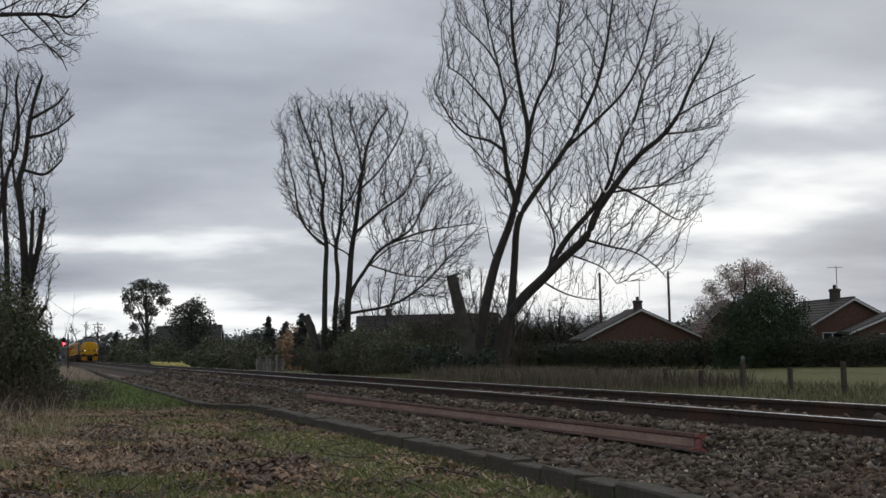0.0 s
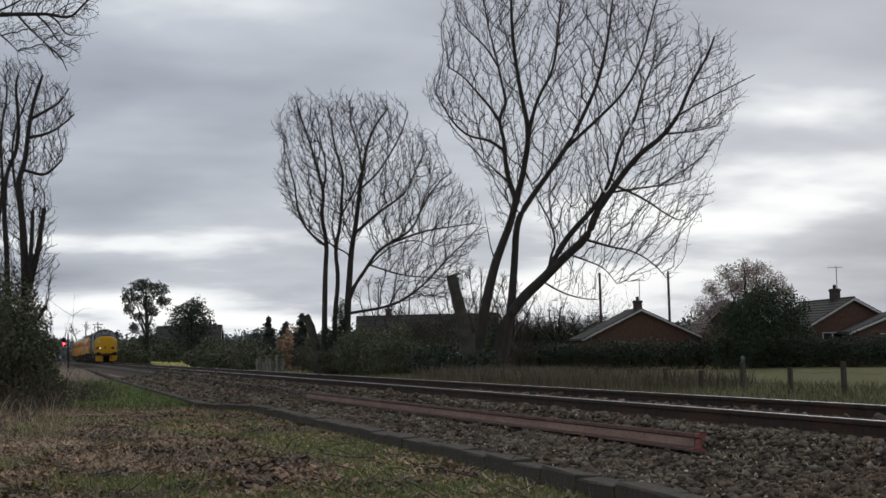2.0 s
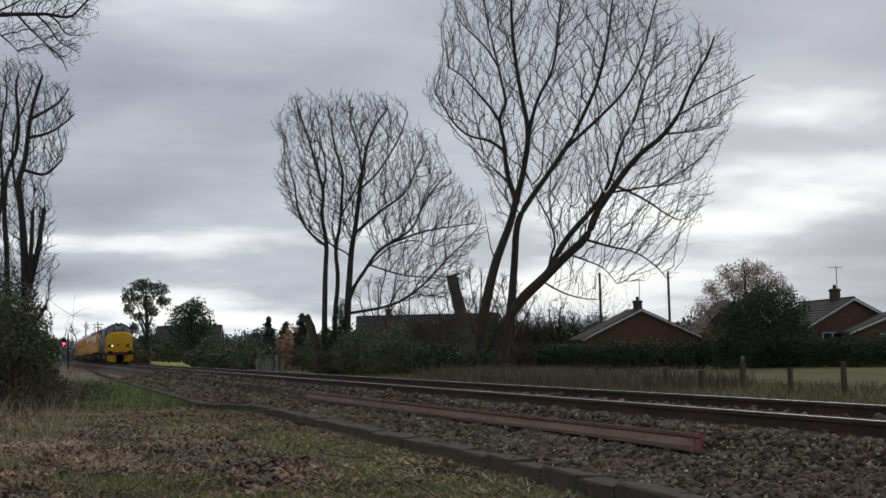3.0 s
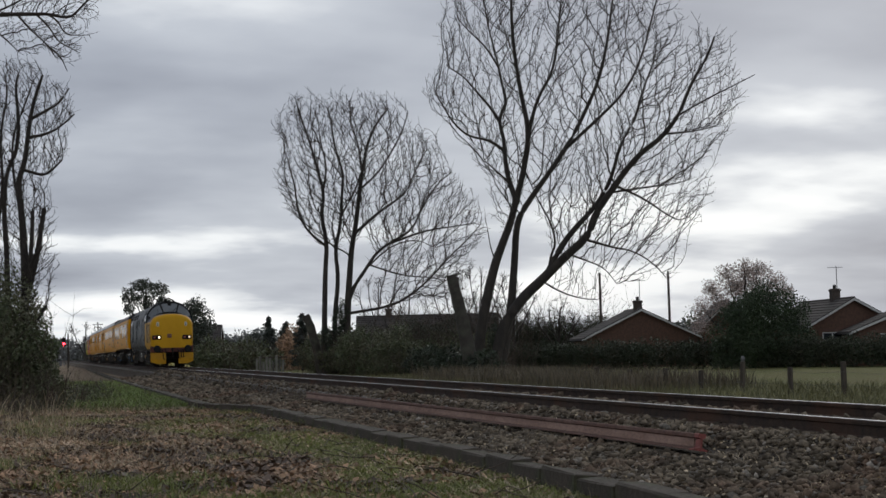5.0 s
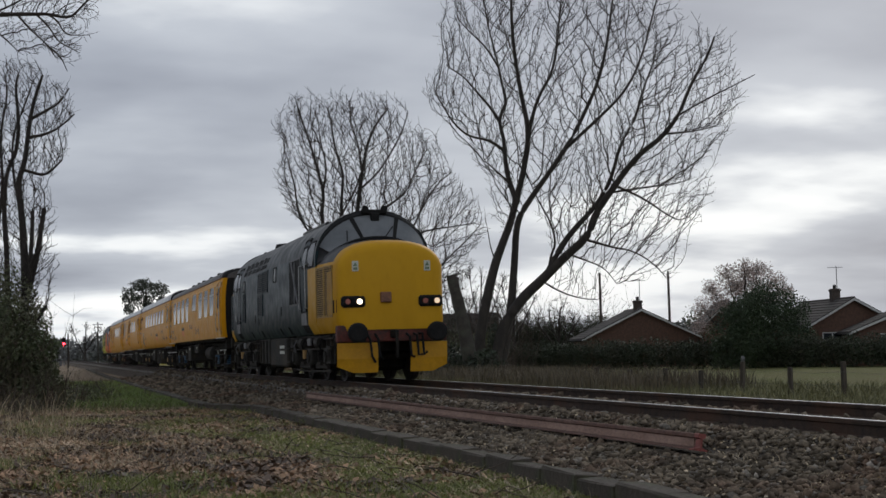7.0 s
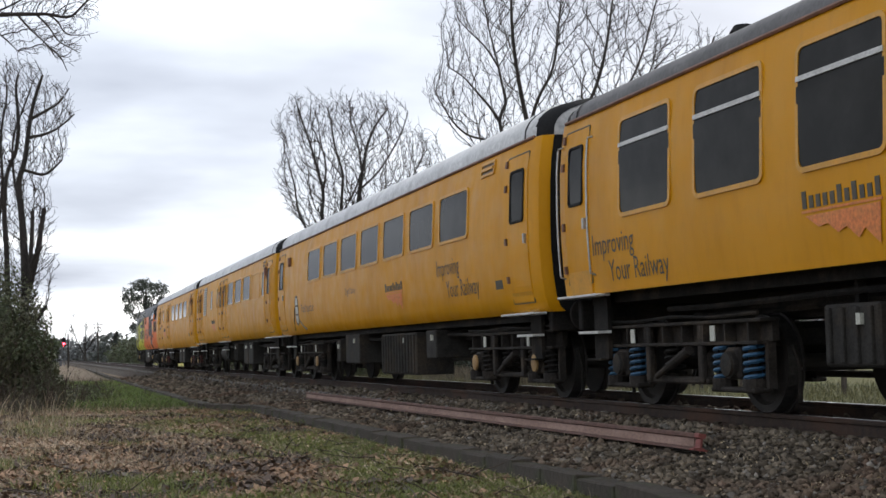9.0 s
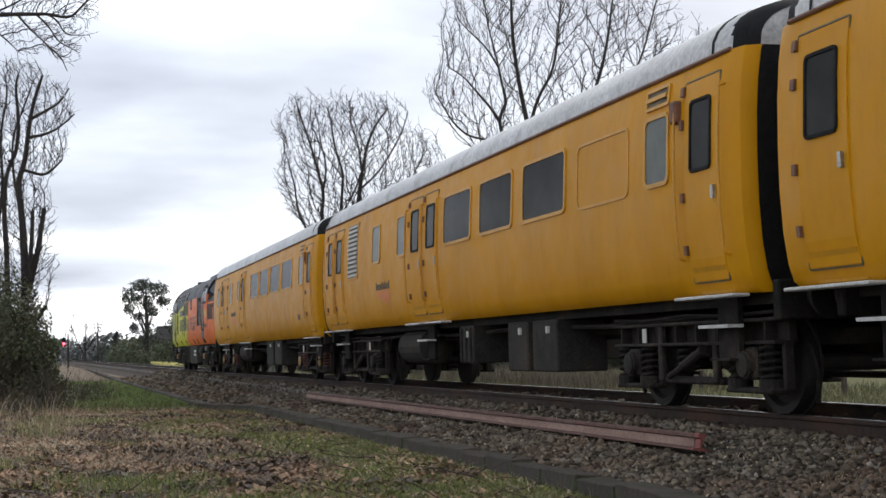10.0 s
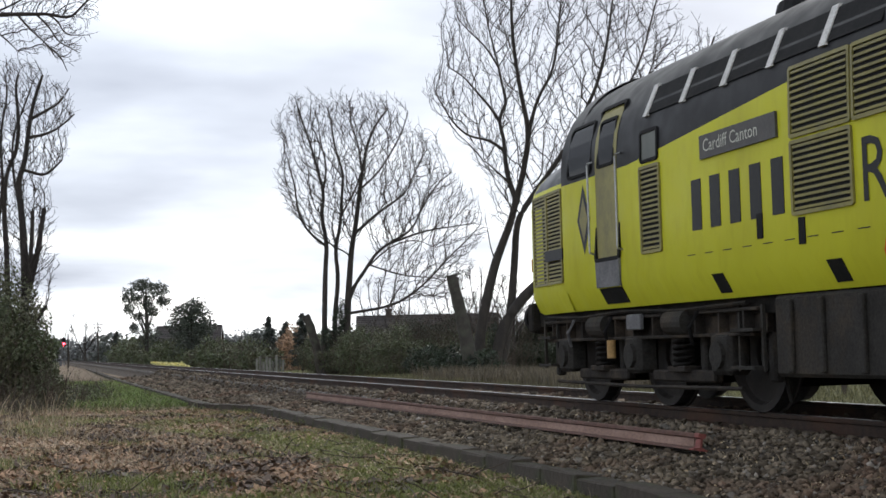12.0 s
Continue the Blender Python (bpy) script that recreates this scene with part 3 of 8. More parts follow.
def rail_bar(side, parent, y, z0, z1, name="handrail", out=0.06, y2=None, paint=None):
    y2 = y if y2 is None else y2
    pts = [side.at(y, z0, 0.0), side.at(y, z0 + 0.02, out)] + \
          [side.at(y + (y2 - y) * i / 6, z0 + 0.04 + (z1 - z0 - 0.08) * i / 6, out) for i in range(7)] + \
          [side.at(y2, z1 - 0.02, out), side.at(y2, z1, 0.0)]
    return part(name, Geo().tube(pts, 0.012, 6), paint or M_CHROME, parent, "" if paint else "bare metal handrail")


def lettering(text, height, side, y_left, z0, parent, material, name="lettering", stretch=1.0, wide=None):
    """Words on a side, read from outside; y_left is where they begin."""
    cu = bpy.data.curves.new("words", "FONT")
    cu.body, cu.size, cu.resolution_u, cu.fill_mode = text, 1.0, 2, "FRONT"
    ob = new("words", cu)
    bpy.context.view_layer.update()
    me = bpy.data.meshes.new_from_object(ob.evaluated_get(bpy.context.evaluated_depsgraph_get()))
    bpy.data.objects.remove(ob)
    me.materials.clear()
    s = height / 0.70
    if wide:
        stretch = wide / (s * max(v.co.x for v in me.vertices))
    for v in me.vertices:
        u, w = v.co.x * s * stretch, v.co.y * s
        v.co = side.at(y_left + side.sign * u, z0 + w, 0.006)
    me.update()
    return part(name, me, material, parent)


def wheelset(parent, y, r=0.46, wheel_name="wheel"):
    for s in (-1, 1):
        x = s * 0.745
        g = Geo()
        prof = [(0.0, 0.0), (0.16, 0.0), (0.18, 0.03), (r - 0.10, 0.05), (r - 0.07, 0.10), (r, 0.10), (r, -0.03), (r + 0.028, -0.03), (r + 0.028, -0.055), (0.10, -0.05), (0.0, -0.05)]
        rows = []
        for k in range(28):
            a = 2 * math.pi * k / 28
            rows.append([(x + s * o - s * 0.04, y + q * math.cos(a), r + q * math.sin(a)) for q, o in prof])
        rows.append(rows[0])
        g.grid(rows)
        wh = part(wheel_name, g, M_WHEEL, parent)
        tr = Geo()
        tr.grid([[(x + s * o - s * 0.04, y + (r + 0.002) * math.cos(a), r + (r + 0.002) * math.sin(a)) for o in (-0.028, 0.098)]
                 for a in [2 * math.pi * k / 28 for k in range(29)]])
        part("tread", tr, M_TREAD, wh, "bright worn wheel tread")
    part("axle", Geo().cyl((-0.7, y, r), (0.7, y, r), 0.085, 12), M_WHEEL, parent)


def spring(x, y, z0, z1, r, turns=5):
    pts = [(x + r * math.cos(2 * math.pi * t / 10), y + r * math.sin(2 * math.pi * t / 10), z0 + (z1 - z0) * t / (turns * 10)) for t in range(turns * 10 + 1)]
    return Geo().tube(pts, 0.019, 5)


def side_frame(s, y0, y1, x0, x1, z0, z1, ribs):
    """A bogie side: a deep beam with flanges and upright ribs."""
    lo, hi = min(s * x0, s * x1), max(s * x0, s * x1)
    mid = s * (x0 + (x1 - x0) * 0.35)
    g = Geo().box(min(mid, s * x0), max(mid, s * x0), y0, y1, z0 + 0.03, z1 - 0.03)
    g.box(lo, hi, y0 - 0.02, y1 + 0.02, z1 - 0.035, z1, 0.008).box(lo, hi, y0 + 0.05, y1 - 0.05, z0, z0 + 0.035, 0.008)
    for i in range(ribs):
        y = y0 + (i + 0.5) * (y1 - y0) / ribs
        g.box(min(s * x0, s * (x1 - 0.01)), max(s * x0, s * (x1 - 0.01)), y - 0.014, y + 0.014, z0 + 0.03, z1 - 0.03)
    return g


def coach_bogie(parent, yc, spring_paint, cover_paint):
    """A four-wheeled coach bogie."""
    bg = part("bogie", Geo().box(-0.98, 0.98, yc - 0.24, yc + 0.24, 0.52, 0.86, 0.02), M_BLACK, parent)
    for dy in (-1.56, 1.56):
        part("headstock", Geo().box(-0.96, 0.96, yc + dy - 0.06, yc + dy + 0.06, 0.62, 0.78, 0.01), M_BLACK, bg)
    for dy in (-1.3, 1.3):
        wheelset(bg, yc + dy)
    for s in (-1, 1):
        part("side_frame", side_frame(s, yc - 1.85, yc + 1.85, 0.94, 1.14, 0.64, 0.88, 8), M_BOGIE, bg, "dusty steel bogie side with ribs")
        for dy in (-1.3, 1.3):
            part("axlebox", Geo().box(s * 1.02 - 0.12, s * 1.02 + 0.12, yc + dy - 0.14, yc + dy + 0.14, 0.32, 0.62, 0.03)
                 .cyl((s * 1.13, yc + dy, 0.46), (s * 1.18, yc + dy, 0.46), 0.13, 14), M_BOGIE, bg)
            part("axlebox_cover", Geo().tube([(s * 1.175, yc + dy, 0.46), (s * 1.205, yc + dy, 0.46), (s * 1.215, yc + dy, 0.46)], [0.115, 0.11, 0.06], 16), cover_paint, bg)
            for d2 in (-0.30, 0.30):
                part("coil_spring", spring(s * 1.06, yc + dy + d2, 0.31, 0.64, 0.095, 5), spring_paint, bg)
                part("spring_cup", Geo().cyl((s * 1.06, yc + dy + d2, 0.22), (s * 1.06, yc + dy + d2, 0.33), 0.12, 14), M_BOGIE, bg)
                part("spring_core", Geo().cyl((s * 1.06, yc + dy + d2, 0.33), (s * 1.06, yc + dy + d2, 0.64), 0.06, 10), M_BLACK, bg)
            part("spring_seat", Geo().box(s * 1.05 - 0.10, s * 1.05 + 0.10, yc + dy - 0.43, yc + dy + 0.43, 0.20, 0.25, 0.015), M_BOGIE, bg)
            for d2 in (-0.49, 0.49):
                part("horn_guide", Geo().box(s * 1.0 - 0.04, s * 1.0 + 0.04, yc + dy + d2 - 0.03, yc + dy + d2 + 0.03, 0.24, 0.66), M_BOGIE, bg)
        part("damper", Geo().cyl((s * 1.14, yc - 0.42, 0.60), (s * 1.14, yc + 0.05, 0.44), 0.05, 10).cyl((s * 1.14, yc + 0.0, 0.46), (s * 1.14, yc + 0.38, 0.33), 0.032, 8), M_BOGIE, bg)
        part("bolster_spring", spring(s * 1.0, yc + 0.2, 0.36, 0.62, 0.11, 4), M_BLACK, bg)
        part("plank", Geo().box(s * 1.0 - 0.1, s * 1.0 + 0.1, yc - 0.70, yc + 0.70, 0.26, 0.33, 0.02), M_BOGIE, bg)
        for dy in (-0.62, 0.62):
            part("swing_link", Geo().box(s * 1.10 - 0.03, s * 1.10 + 0.03, yc + dy - 0.05, yc + dy + 0.05, 0.28, 0.86, 0.012), M_BOGIE, bg)
        for dy in (-0.95, 0.95):
            part("tag_plate", Geo().box(s * 1.148 - 0.006, s * 1.148 + 0.006, yc + dy - 0.05, yc + dy + 0.05, 0.68, 0.83), M_LABEL, bg)
        part("brake_cylinder", Geo().cyl((s * 0.86, yc - 0.8, 0.5), (s * 0.86, yc - 0.45, 0.5), 0.12, 14), M_BOGIE, bg)
        part("brake_pipe", Geo().tube([(s * 1.12, yc - 1.8, 0.93), (s * 1.13, yc - 0.9, 0.91), (s * 1.12, yc, 0.94), (s * 1.13, yc + 0.9, 0.91), (s * 1.12, yc + 1.8, 0.93)], 0.018, 6), M_BLACK, bg)
        for dy in (-1, 1):
            part("guard_iron", Geo().tube([(s * 0.78, yc + dy * 1.8, 0.62), (s * 0.78, yc + dy * 1.92, 0.4), (s * 0.76, yc + dy * 1.86, 0.12)], 0.022, 6), M_BLACK, bg)
    return bg


# ---------------------------------------------------------------- coaches
COACH_SECTION = [(1.10, 1.24), (1.16, 1.31), (1.30, 1.355), (1.55, 1.39), (1.9, 1.41), (2.3, 1.41), (2.7, 1.395), (3.0, 1.37), (3.25, 1.33), (3.30, 1.315)]
DEEP_SECTION = [(1.01, 1.22), (1.08, 1.295)] + COACH_SECTION[2:]
D_SECTION = [(1.24, 1.36), (1.5, 1.39), (1.9, 1.41), (2.3, 1.41), (2.7, 1.40), (3.0, 1.37), (3.22, 1.335), (3.27, 1.325)]


def width_of(section):
    zs, ws = [z for z, w in section], [w for z, w in section]
    return lambda z: float(np.interp(z, zs, ws))


def coach(spec):
    """A bogie coach from its buffing line at y = 0 to y = 20.35."""
    sec = D_SECTION if spec.get("flat") else DEEP_SECTION if spec.get("deep") else COACH_SECTION
    width = width_of(sec)
    z0, zc = sec[0][0], sec[-1][0]
    t = thing("coach", spec["label"], "railway coach", group="coaches of the train")
    y0, y1 = spec.get("front", 0.58), spec.get("rear", 20.2)
    # sides and ends
    g = Geo()

    def section(inset, y):
        left = [(-(w - inset), y, z) for z, w in sec]
        return left + [(-x, yy, z) for x, yy, z in reversed(left)]
    g.grid([section(0.16, y0), section(0.04, y0 + 0.06), section(0, y0 + 0.20)] +
           [section(0, y0 + 0.2 + (y1 - y0 - 0.4) * i / 12) for i in range(1, 12)] + [section(0, y1 - 0.2), section(0.04, y1 - 0.06), section(0.16, y1)])
    n = 2 * len(sec)
    g.f += [tuple(range(n)), tuple(range(len(g.v) - 1, len(g.v) - 1 - n, -1))]
    body = part("body", g, M_COACH, t, smooth=True)
    # roof
    h = spec.get("roof_height", 0.56)

    def arch(inset, y, drop=0.0):
        w0 = sec[-1][1] + 0.012 - inset
        pts = []
        for i in range(19):
            a = math.pi * i / 18
            c = math.cos(a)
            pts.append((-w0 * math.copysign(abs(c) ** 0.82, c), y, zc + (h - drop) * math.sin(a) ** 0.80))
        return pts
    rg = Geo().grid([arch(0.18, y0 + 0.02, 0.10), arch(0.06, y0 + 0.14, 0.03), arch(0, y0 + 0.5)] +
                    [arch(0, y0 + 0.5 + (y1 - y0 - 1.0) * i / 8) for i in range(1, 8)] + [arch(0, y1 - 0.5), arch(0.06, y1 - 0.14, 0.03), arch(0.18, y1 - 0.02, 0.10)])
    m = len(rg.v)
    rg.f += [tuple(range(19)), tuple(range(m - 1, m - 20, -1))]
    roof = part("roof", rg, M_ROOF_DARK if spec.get("dark_roof") else M_ROOF, t, smooth=True)
    for ys, ye in ((y0 + 0.0, y0 + 0.62), (y1 - 0.62, y1)):
        eg = Geo().grid([[(x * 1.004, y, z + 0.006) for x, y, z in arch(i_, y_, d_)] for i_, y_, d_ in
                         (((0.18, ys + 0.01, 0.10), (0.06, ys + 0.14, 0.03), (0, ye, 0)) if ys < 5 else ((0, ys, 0), (0.06, ye - 0.14, 0.03), (0.18, ye - 0.01, 0.10)))])
        part("roof_end", eg, M_RUBBER, roof, "black roof end", smooth=True)
    for s in (-1, 1):
        part("gutter", Geo().tube([(s * (sec[-1][1] + 0.012), y, zc + 0.005) for y in (y0 + 0.25, 5, 10, 15, y1 - 0.25)], 0.022, 6), M_LOUVRE_RUST, roof)
    for yv in spec.get("vents", ()):
        part("roof_vent", Geo().cyl((-0.55, yv, zc + h * 0.6), (-0.55, yv, zc + h + 0.10), 0.085, 12).cyl((-0.55, yv, zc + h + 0.08), (-0.55, yv, zc + h + 0.15), 0.14, 12, 0.09), M_RUBBER, roof)
    # corridor connection at each end
    for a, b in ((0.02, y0 + 0.02), (y1 - 0.02, max(20.33, y1 + 0.2))):
        gg = Geo()
        rows = []
        for i in range(9):
            y, k = a + (b - a) * i / 8, 0.035 if i % 2 else 0.0
            rows.append([(-0.5 + k, y, 1.15), (-0.5 + k, y, 3.15 - k), (0.5 - k, y, 3.15 - k), (0.5 - k, y, 1.15)])
        gg.grid(rows, closed=True)
        part("gangway", gg, M_RUBBER, t, "black rubber gangway bellows")
    for ye in (y0 - 0.004, y1 + 0.004):
        eg = Geo().add([(-(w - 0.17), ye, z) for z, w in sec] + [((w - 0.17), ye, z) for z, w in reversed(sec)], [tuple(range(2 * len(sec)))])
        part("end_panel", eg, M_RUBBER, body, "black coach end")
        for sx in (-0.95, 0.95):
            part("end_handrail", Geo().tube([(sx, ye, 1.6), (sx, ye + (0.06 if ye > 5 else -0.06), 1.65), (sx, ye + (0.06 if ye > 5 else -0.06), 2.7), (sx, ye, 2.75)], 0.016, 6), M_STEP, body)
    # underframe
    part("underframe", Geo().box(-1.10, 1.10, 0.8, 19.9, z0 - 0.10, z0 + 0.03).box(-0.5, 0.5, 3, 17, z0 - 0.36, z0 - 0.1), M_BLACK, t)
    for yb in (0.60, 20.05):
        s_ = -1 if yb < 1 else 1
        part("buffer_beam", Geo().box(-1.22, 1.22, min(yb, yb + s_ * -0.12), max(yb, yb + s_ * -0.12), 0.85, 1.2, 0.015), M_BLACK, t)
        for sx in (-0.87, 0.87):
            part("buffer", Geo().cyl((sx, yb, 1.05), (sx, yb + s_ * 0.22, 1.05), 0.09, 12).cyl((sx, yb + s_ * 0.22, 1.05), (sx, yb + s_ * 0.27, 1.05), 0.2, 16), M_BLACK, t)
        part("brake_hose", Geo().tube([(0.35, yb, 0.95), (0.35, yb + s_ * 0.2, 0.7), (0.35, yb + s_ * 0.32, 0.45), (0.3, yb + s_ * 0.36, 0.75)], 0.03, 6), M_RUBBER, t)
    coach_bogie(t, 2.67, spec["spring"], spec["cover"])
    coach_bogie(t, 17.68, spec["spring"], spec["cover"])
    for s in (-1, 1):
        side = Side(width, s)
        for y_a, y_b, za, zb, kind in spec["windows"]:
            if kind == "plate":
                part("blanked_window", side.surround(y_a, y_b, za, zb, 0.12, 0.03, 0.012), M_COACH_FLAT, body)
                continue
            if kind == "dark":
                y_a, y_b, za, zb = y_a - 0.10, y_b + 0.02, za - 0.04, zb + 0.05
            if kind == "toplight":
                y_a, y_b, za, zb = y_a - 0.07, y_b + 0.08, za - 0.05, zb + 0.03
            glass = M_GLASS_PALE if kind == "pale" else M_GLASS
            add_window(side, body, y_a, y_b, za, zb, glass, 0.11, M_COACH_FLAT, zb - 0.30 if kind == "toplight" else None, 0.045 if kind != "door" else 0.03)
        for y_a, y_b in spec.get("plain_doors", ()):
            d = part("door", side.slab(y_a, y_b, z0 + 0.16, 3.13, 0.012, 0.004), M_COACH, body, "door leaf with no window")
            part("door_gap", side.surround(y_a - 0.015, y_b + 0.015, z0 + 0.14, 3.15, 0.03, 0.014, 0.014), M_LOUVRE, d)
            for hz in (1.5, 2.1, 2.8):
                part("hinge", side.slab(y_a - 0.06, y_a, hz, hz + 0.09, 0.035), M_LOUVRE_RUST, d)
            part("door_handle", side.slab(y_b - 0.12, y_b - 0.07, 1.98, 2.14, 0.045), M_CHROME, d)
        for y_a, y_b in spec["doors"]:
            d = part("door", side.slab(y_a, y_b, z0 + 0.14, 3.13, 0.012, 0.004), M_COACH, body)
            part("door_gap", side.surround(y_a - 0.015, y_b + 0.015, z0 + 0.12, 3.15, 0.03, 0.014, 0.014), M_LOUVRE, d)
            c = (y_a + y_b) / 2
            add_window(side, d, y_a + 0.13, y_b - 0.13, 2.26, 2.95, M_GLASS, 0.06, M_RUBBER, None, 0.03, 0.017)
            for hz in (1.5, 2.0, 2.7, 3.02):
                part("hinge", side.slab(y_b + 0.01, y_b + 0.07, hz, hz + 0.09, 0.035), M_LOUVRE_RUST, d)
            part("door_handle", side.slab(y_a + 0.06, y_a + 0.11, 1.98, 2.10, 0.045), M_CHROME, d)
            if spec.get("handrails"):
                bar_paint = M_COACH_FLAT if spec["handrails"] == "painted" else None
                rail_bar(side, body, y_a - 0.10, 1.45, 3.0, paint=bar_paint)
                rail_bar(side, body, y_b + 0.13, 1.45, 3.0, paint=bar_paint)
            part("door_step", Geo().box(min(s * 1.28, s * 1.46), max(s * 1.28, s * 1.46), y_a - 0.25, y_b + 0.25, z0 - 0.03, z0 + 0.0, 0.008), M_STEP, t, "pale edged footstep")
            part("footwell", side.slab(y_a + 0.02, y_b - 0.02, z0 + 0.02, z0 + 0.27, 0.018), M_COACH_FLAT, d)
        for y_a, y_b, za, zb in spec.get("grilles", ()):
            gr = part("ventilation_grille", side.pane(y_a, y_b, za, zb, 0.03, 0.004), M_LOUVRE, body)
            k = int((zb - za) / 0.085)
            for i in range(k):
                zz = za + (i + 0.5) * (zb - za) / k
                part("slat", side.slab(y_a + 0.03, y_b - 0.03, zz - 0.022, zz + 0.022, 0.03), M_STEP if (zb - za) > 0.7 else M_COACH_FLAT, gr)
            part("grille_frame", side.surround(y_a - 0.03, y_b + 0.03, za - 0.03, zb + 0.03, 0.03, 0.035, 0.02), M_COACH_FLAT, gr)
        for y_a in spec.get("lamps", ()):
            part("side_lamp", Geo().box(min(s * 1.33, s * 1.45), max(s * 1.33, s * 1.45), y_a - 0.07, y_a + 0.07, 2.78, 3.0, 0.02), M_LOUVRE_RUST, body)
        for words, height, y_l, z_l in spec.get("words", ()):
            lettering(words, height, side, y_l if s < 0 else 20.35 - y_l, z_l, body, M_TEXT, stretch=0.86)
        for y_l, z_l, wide in spec.get("logos", ()):
            # a bar for the name and a fan of rays under it
            lg = part("operator_logo", side.slab(y_l - wide, y_l, z_l + 0.105, z_l + 0.125, 0.006), M_LOGO, body)
            for i in range(11):
                u = wide * (i + 0.2) / 11
                part("name_bar", side.slab(y_l - u - wide * 0.055, y_l - u, z_l + 0.14, z_l + (0.28 if i in (0, 5, 7, 10) else 0.24), 0.006), M_TEXT, lg)
            for i in range(4):
                u0 = wide * (0.05 + i * 0.24)
                fan = Geo().add([side.at(y_l - wide * 0.98, z_l + 0.09, 0.010), side.at(y_l - u0, z_l + 0.08 - 0.05 * i, 0.012), side.at(y_l - u0 - wide * 0.17, z_l - 0.02 - 0.065 * i, 0.014)], [(0, 1, 2)])
                part("logo_ray", fan, M_LOGO, lg)
        if spec.get("symbol"):
            ys = spec["symbol"]
            sy = part("track_symbol", side.pane(ys - 0.16, ys + 0.16, 1.36, 1.98, 0.15, 0.006), M_LABEL, body, "white rounded track symbol")
            part("symbol_outline", side.surround(ys - 0.21, ys + 0.21, 1.31, 2.03, 0.2, 0.05, 0.008), M_TEXT, sy)
            for zz in (1.55, 1.76):
                part("symbol_bar", side.slab(ys - 0.16, ys + 0.16, zz, zz + 0.04, 0.010), M_TEXT, sy)
            part("symbol_leg", Geo().tube([side.at(ys + 0.2, 1.75, 0.004), side.at(ys + 0.45, 1.45, 0.004), side.at(ys + 0.55, 1.2, 0.004)], 0.02, 5), M_TEXT, sy)
            part("symbol_leg", Geo().tube([side.at(ys - 0.2, 1.45, 0.004), side.at(ys - 0.6, 1.3, 0.004), side.at(ys - 0.95, 1.2, 0.004)], 0.02, 5), M_TEXT, sy)
        for y_l, z_l, wide, high in spec.get("stains", ()):
            part("data_panel", side.slab(y_l - wide, y_l, z_l, z_l + high, 0.004), M_TEXT, body)
        for y_a, y_b, za, zb, paint, ribs in spec.get("boxes", ()):
            bx = part("equipment_box", Geo().box(min(s * 0.55, s * 1.22), max(s * 0.55, s * 1.22), y_a, y_b, za, zb, 0.02), paint, t)
            for i in range(ribs):
                yy = y_a + (i + 0.5) * (y_b - y_a) / ribs
                part("rib", Geo().box(min(s * 1.21, s * 1.25), max(s * 1.21, s * 1.25), yy - 0.03, yy + 0.03, za + 0.03, zb - 0.03, 0.008), paint, bx)
            part("box_label", Geo().box(min(s * 1.22, s * 1.256), max(s * 1.22, s * 1.256), y_a + 0.3 * (y_b - y_a) - 0.03, y_a + 0.3 * (y_b - y_a) + 0.03, zb - 0.17, zb - 0.08), M_LABEL, bx)
            for yy in (y_a + 0.12, y_b - 0.12):
                part("hanger", Geo().box(min(s * 0.9, s * 0.98), max(s * 0.9, s * 0.98), yy - 0.03, yy + 0.03, zb - 0.01, z0), M_BLACK, bx)
        for y_a, y_b, r in spec.get("tanks", ()):
            part("air_reservoir", Geo().tube([(s * 0.85, y_a, 0.72), (s * 0.85, y_a + 0.06, 0.72), (s * 0.85, y_b - 0.06, 0.72), (s * 0.85, y_b, 0.72)], [r * 0.6, r, r, r * 0.6], 18), M_BOX, t)
        for y_a in spec.get("steps", ()):
            part("step_board", Geo().box(min(s * 1.2, s * 1.36), max(s * 1.2, s * 1.36), y_a - 0.3, y_a + 0.3, 0.80, 0.83), M_STEP, t, "pale edged step board")
            part("step_hanger", Geo().box(min(s * 1.15, s * 1.2), max(s * 1.15, s * 1.2), y_a - 0.2, y_a + 0.2, 0.5, z0).box(min(s * 1.15, s * 1.3), max(s * 1.15, s * 1.3), y_a - 0.2, y_a + 0.2, 0.5, 0.52), M_BLACK, t)
    # pipes beneath
    for px, pz in ((-1.0, z0 - 0.2), (-0.7, z0 - 0.27), (1.0, z0 - 0.2)):
        part("pipe", Geo().tube([(px, y, pz + 0.02 * math.sin(y)) for y in range(2, 19)], 0.03, 6), M_BLACK, t)
    return t


def pitch_windows(first, count, pitch=1.87, wide=1.42, z0=2.29, z1=2.95, kind="dark"):
    return [(first + i * pitch, first + i * pitch + wide, z0, z1, kind) for i in range(count)]


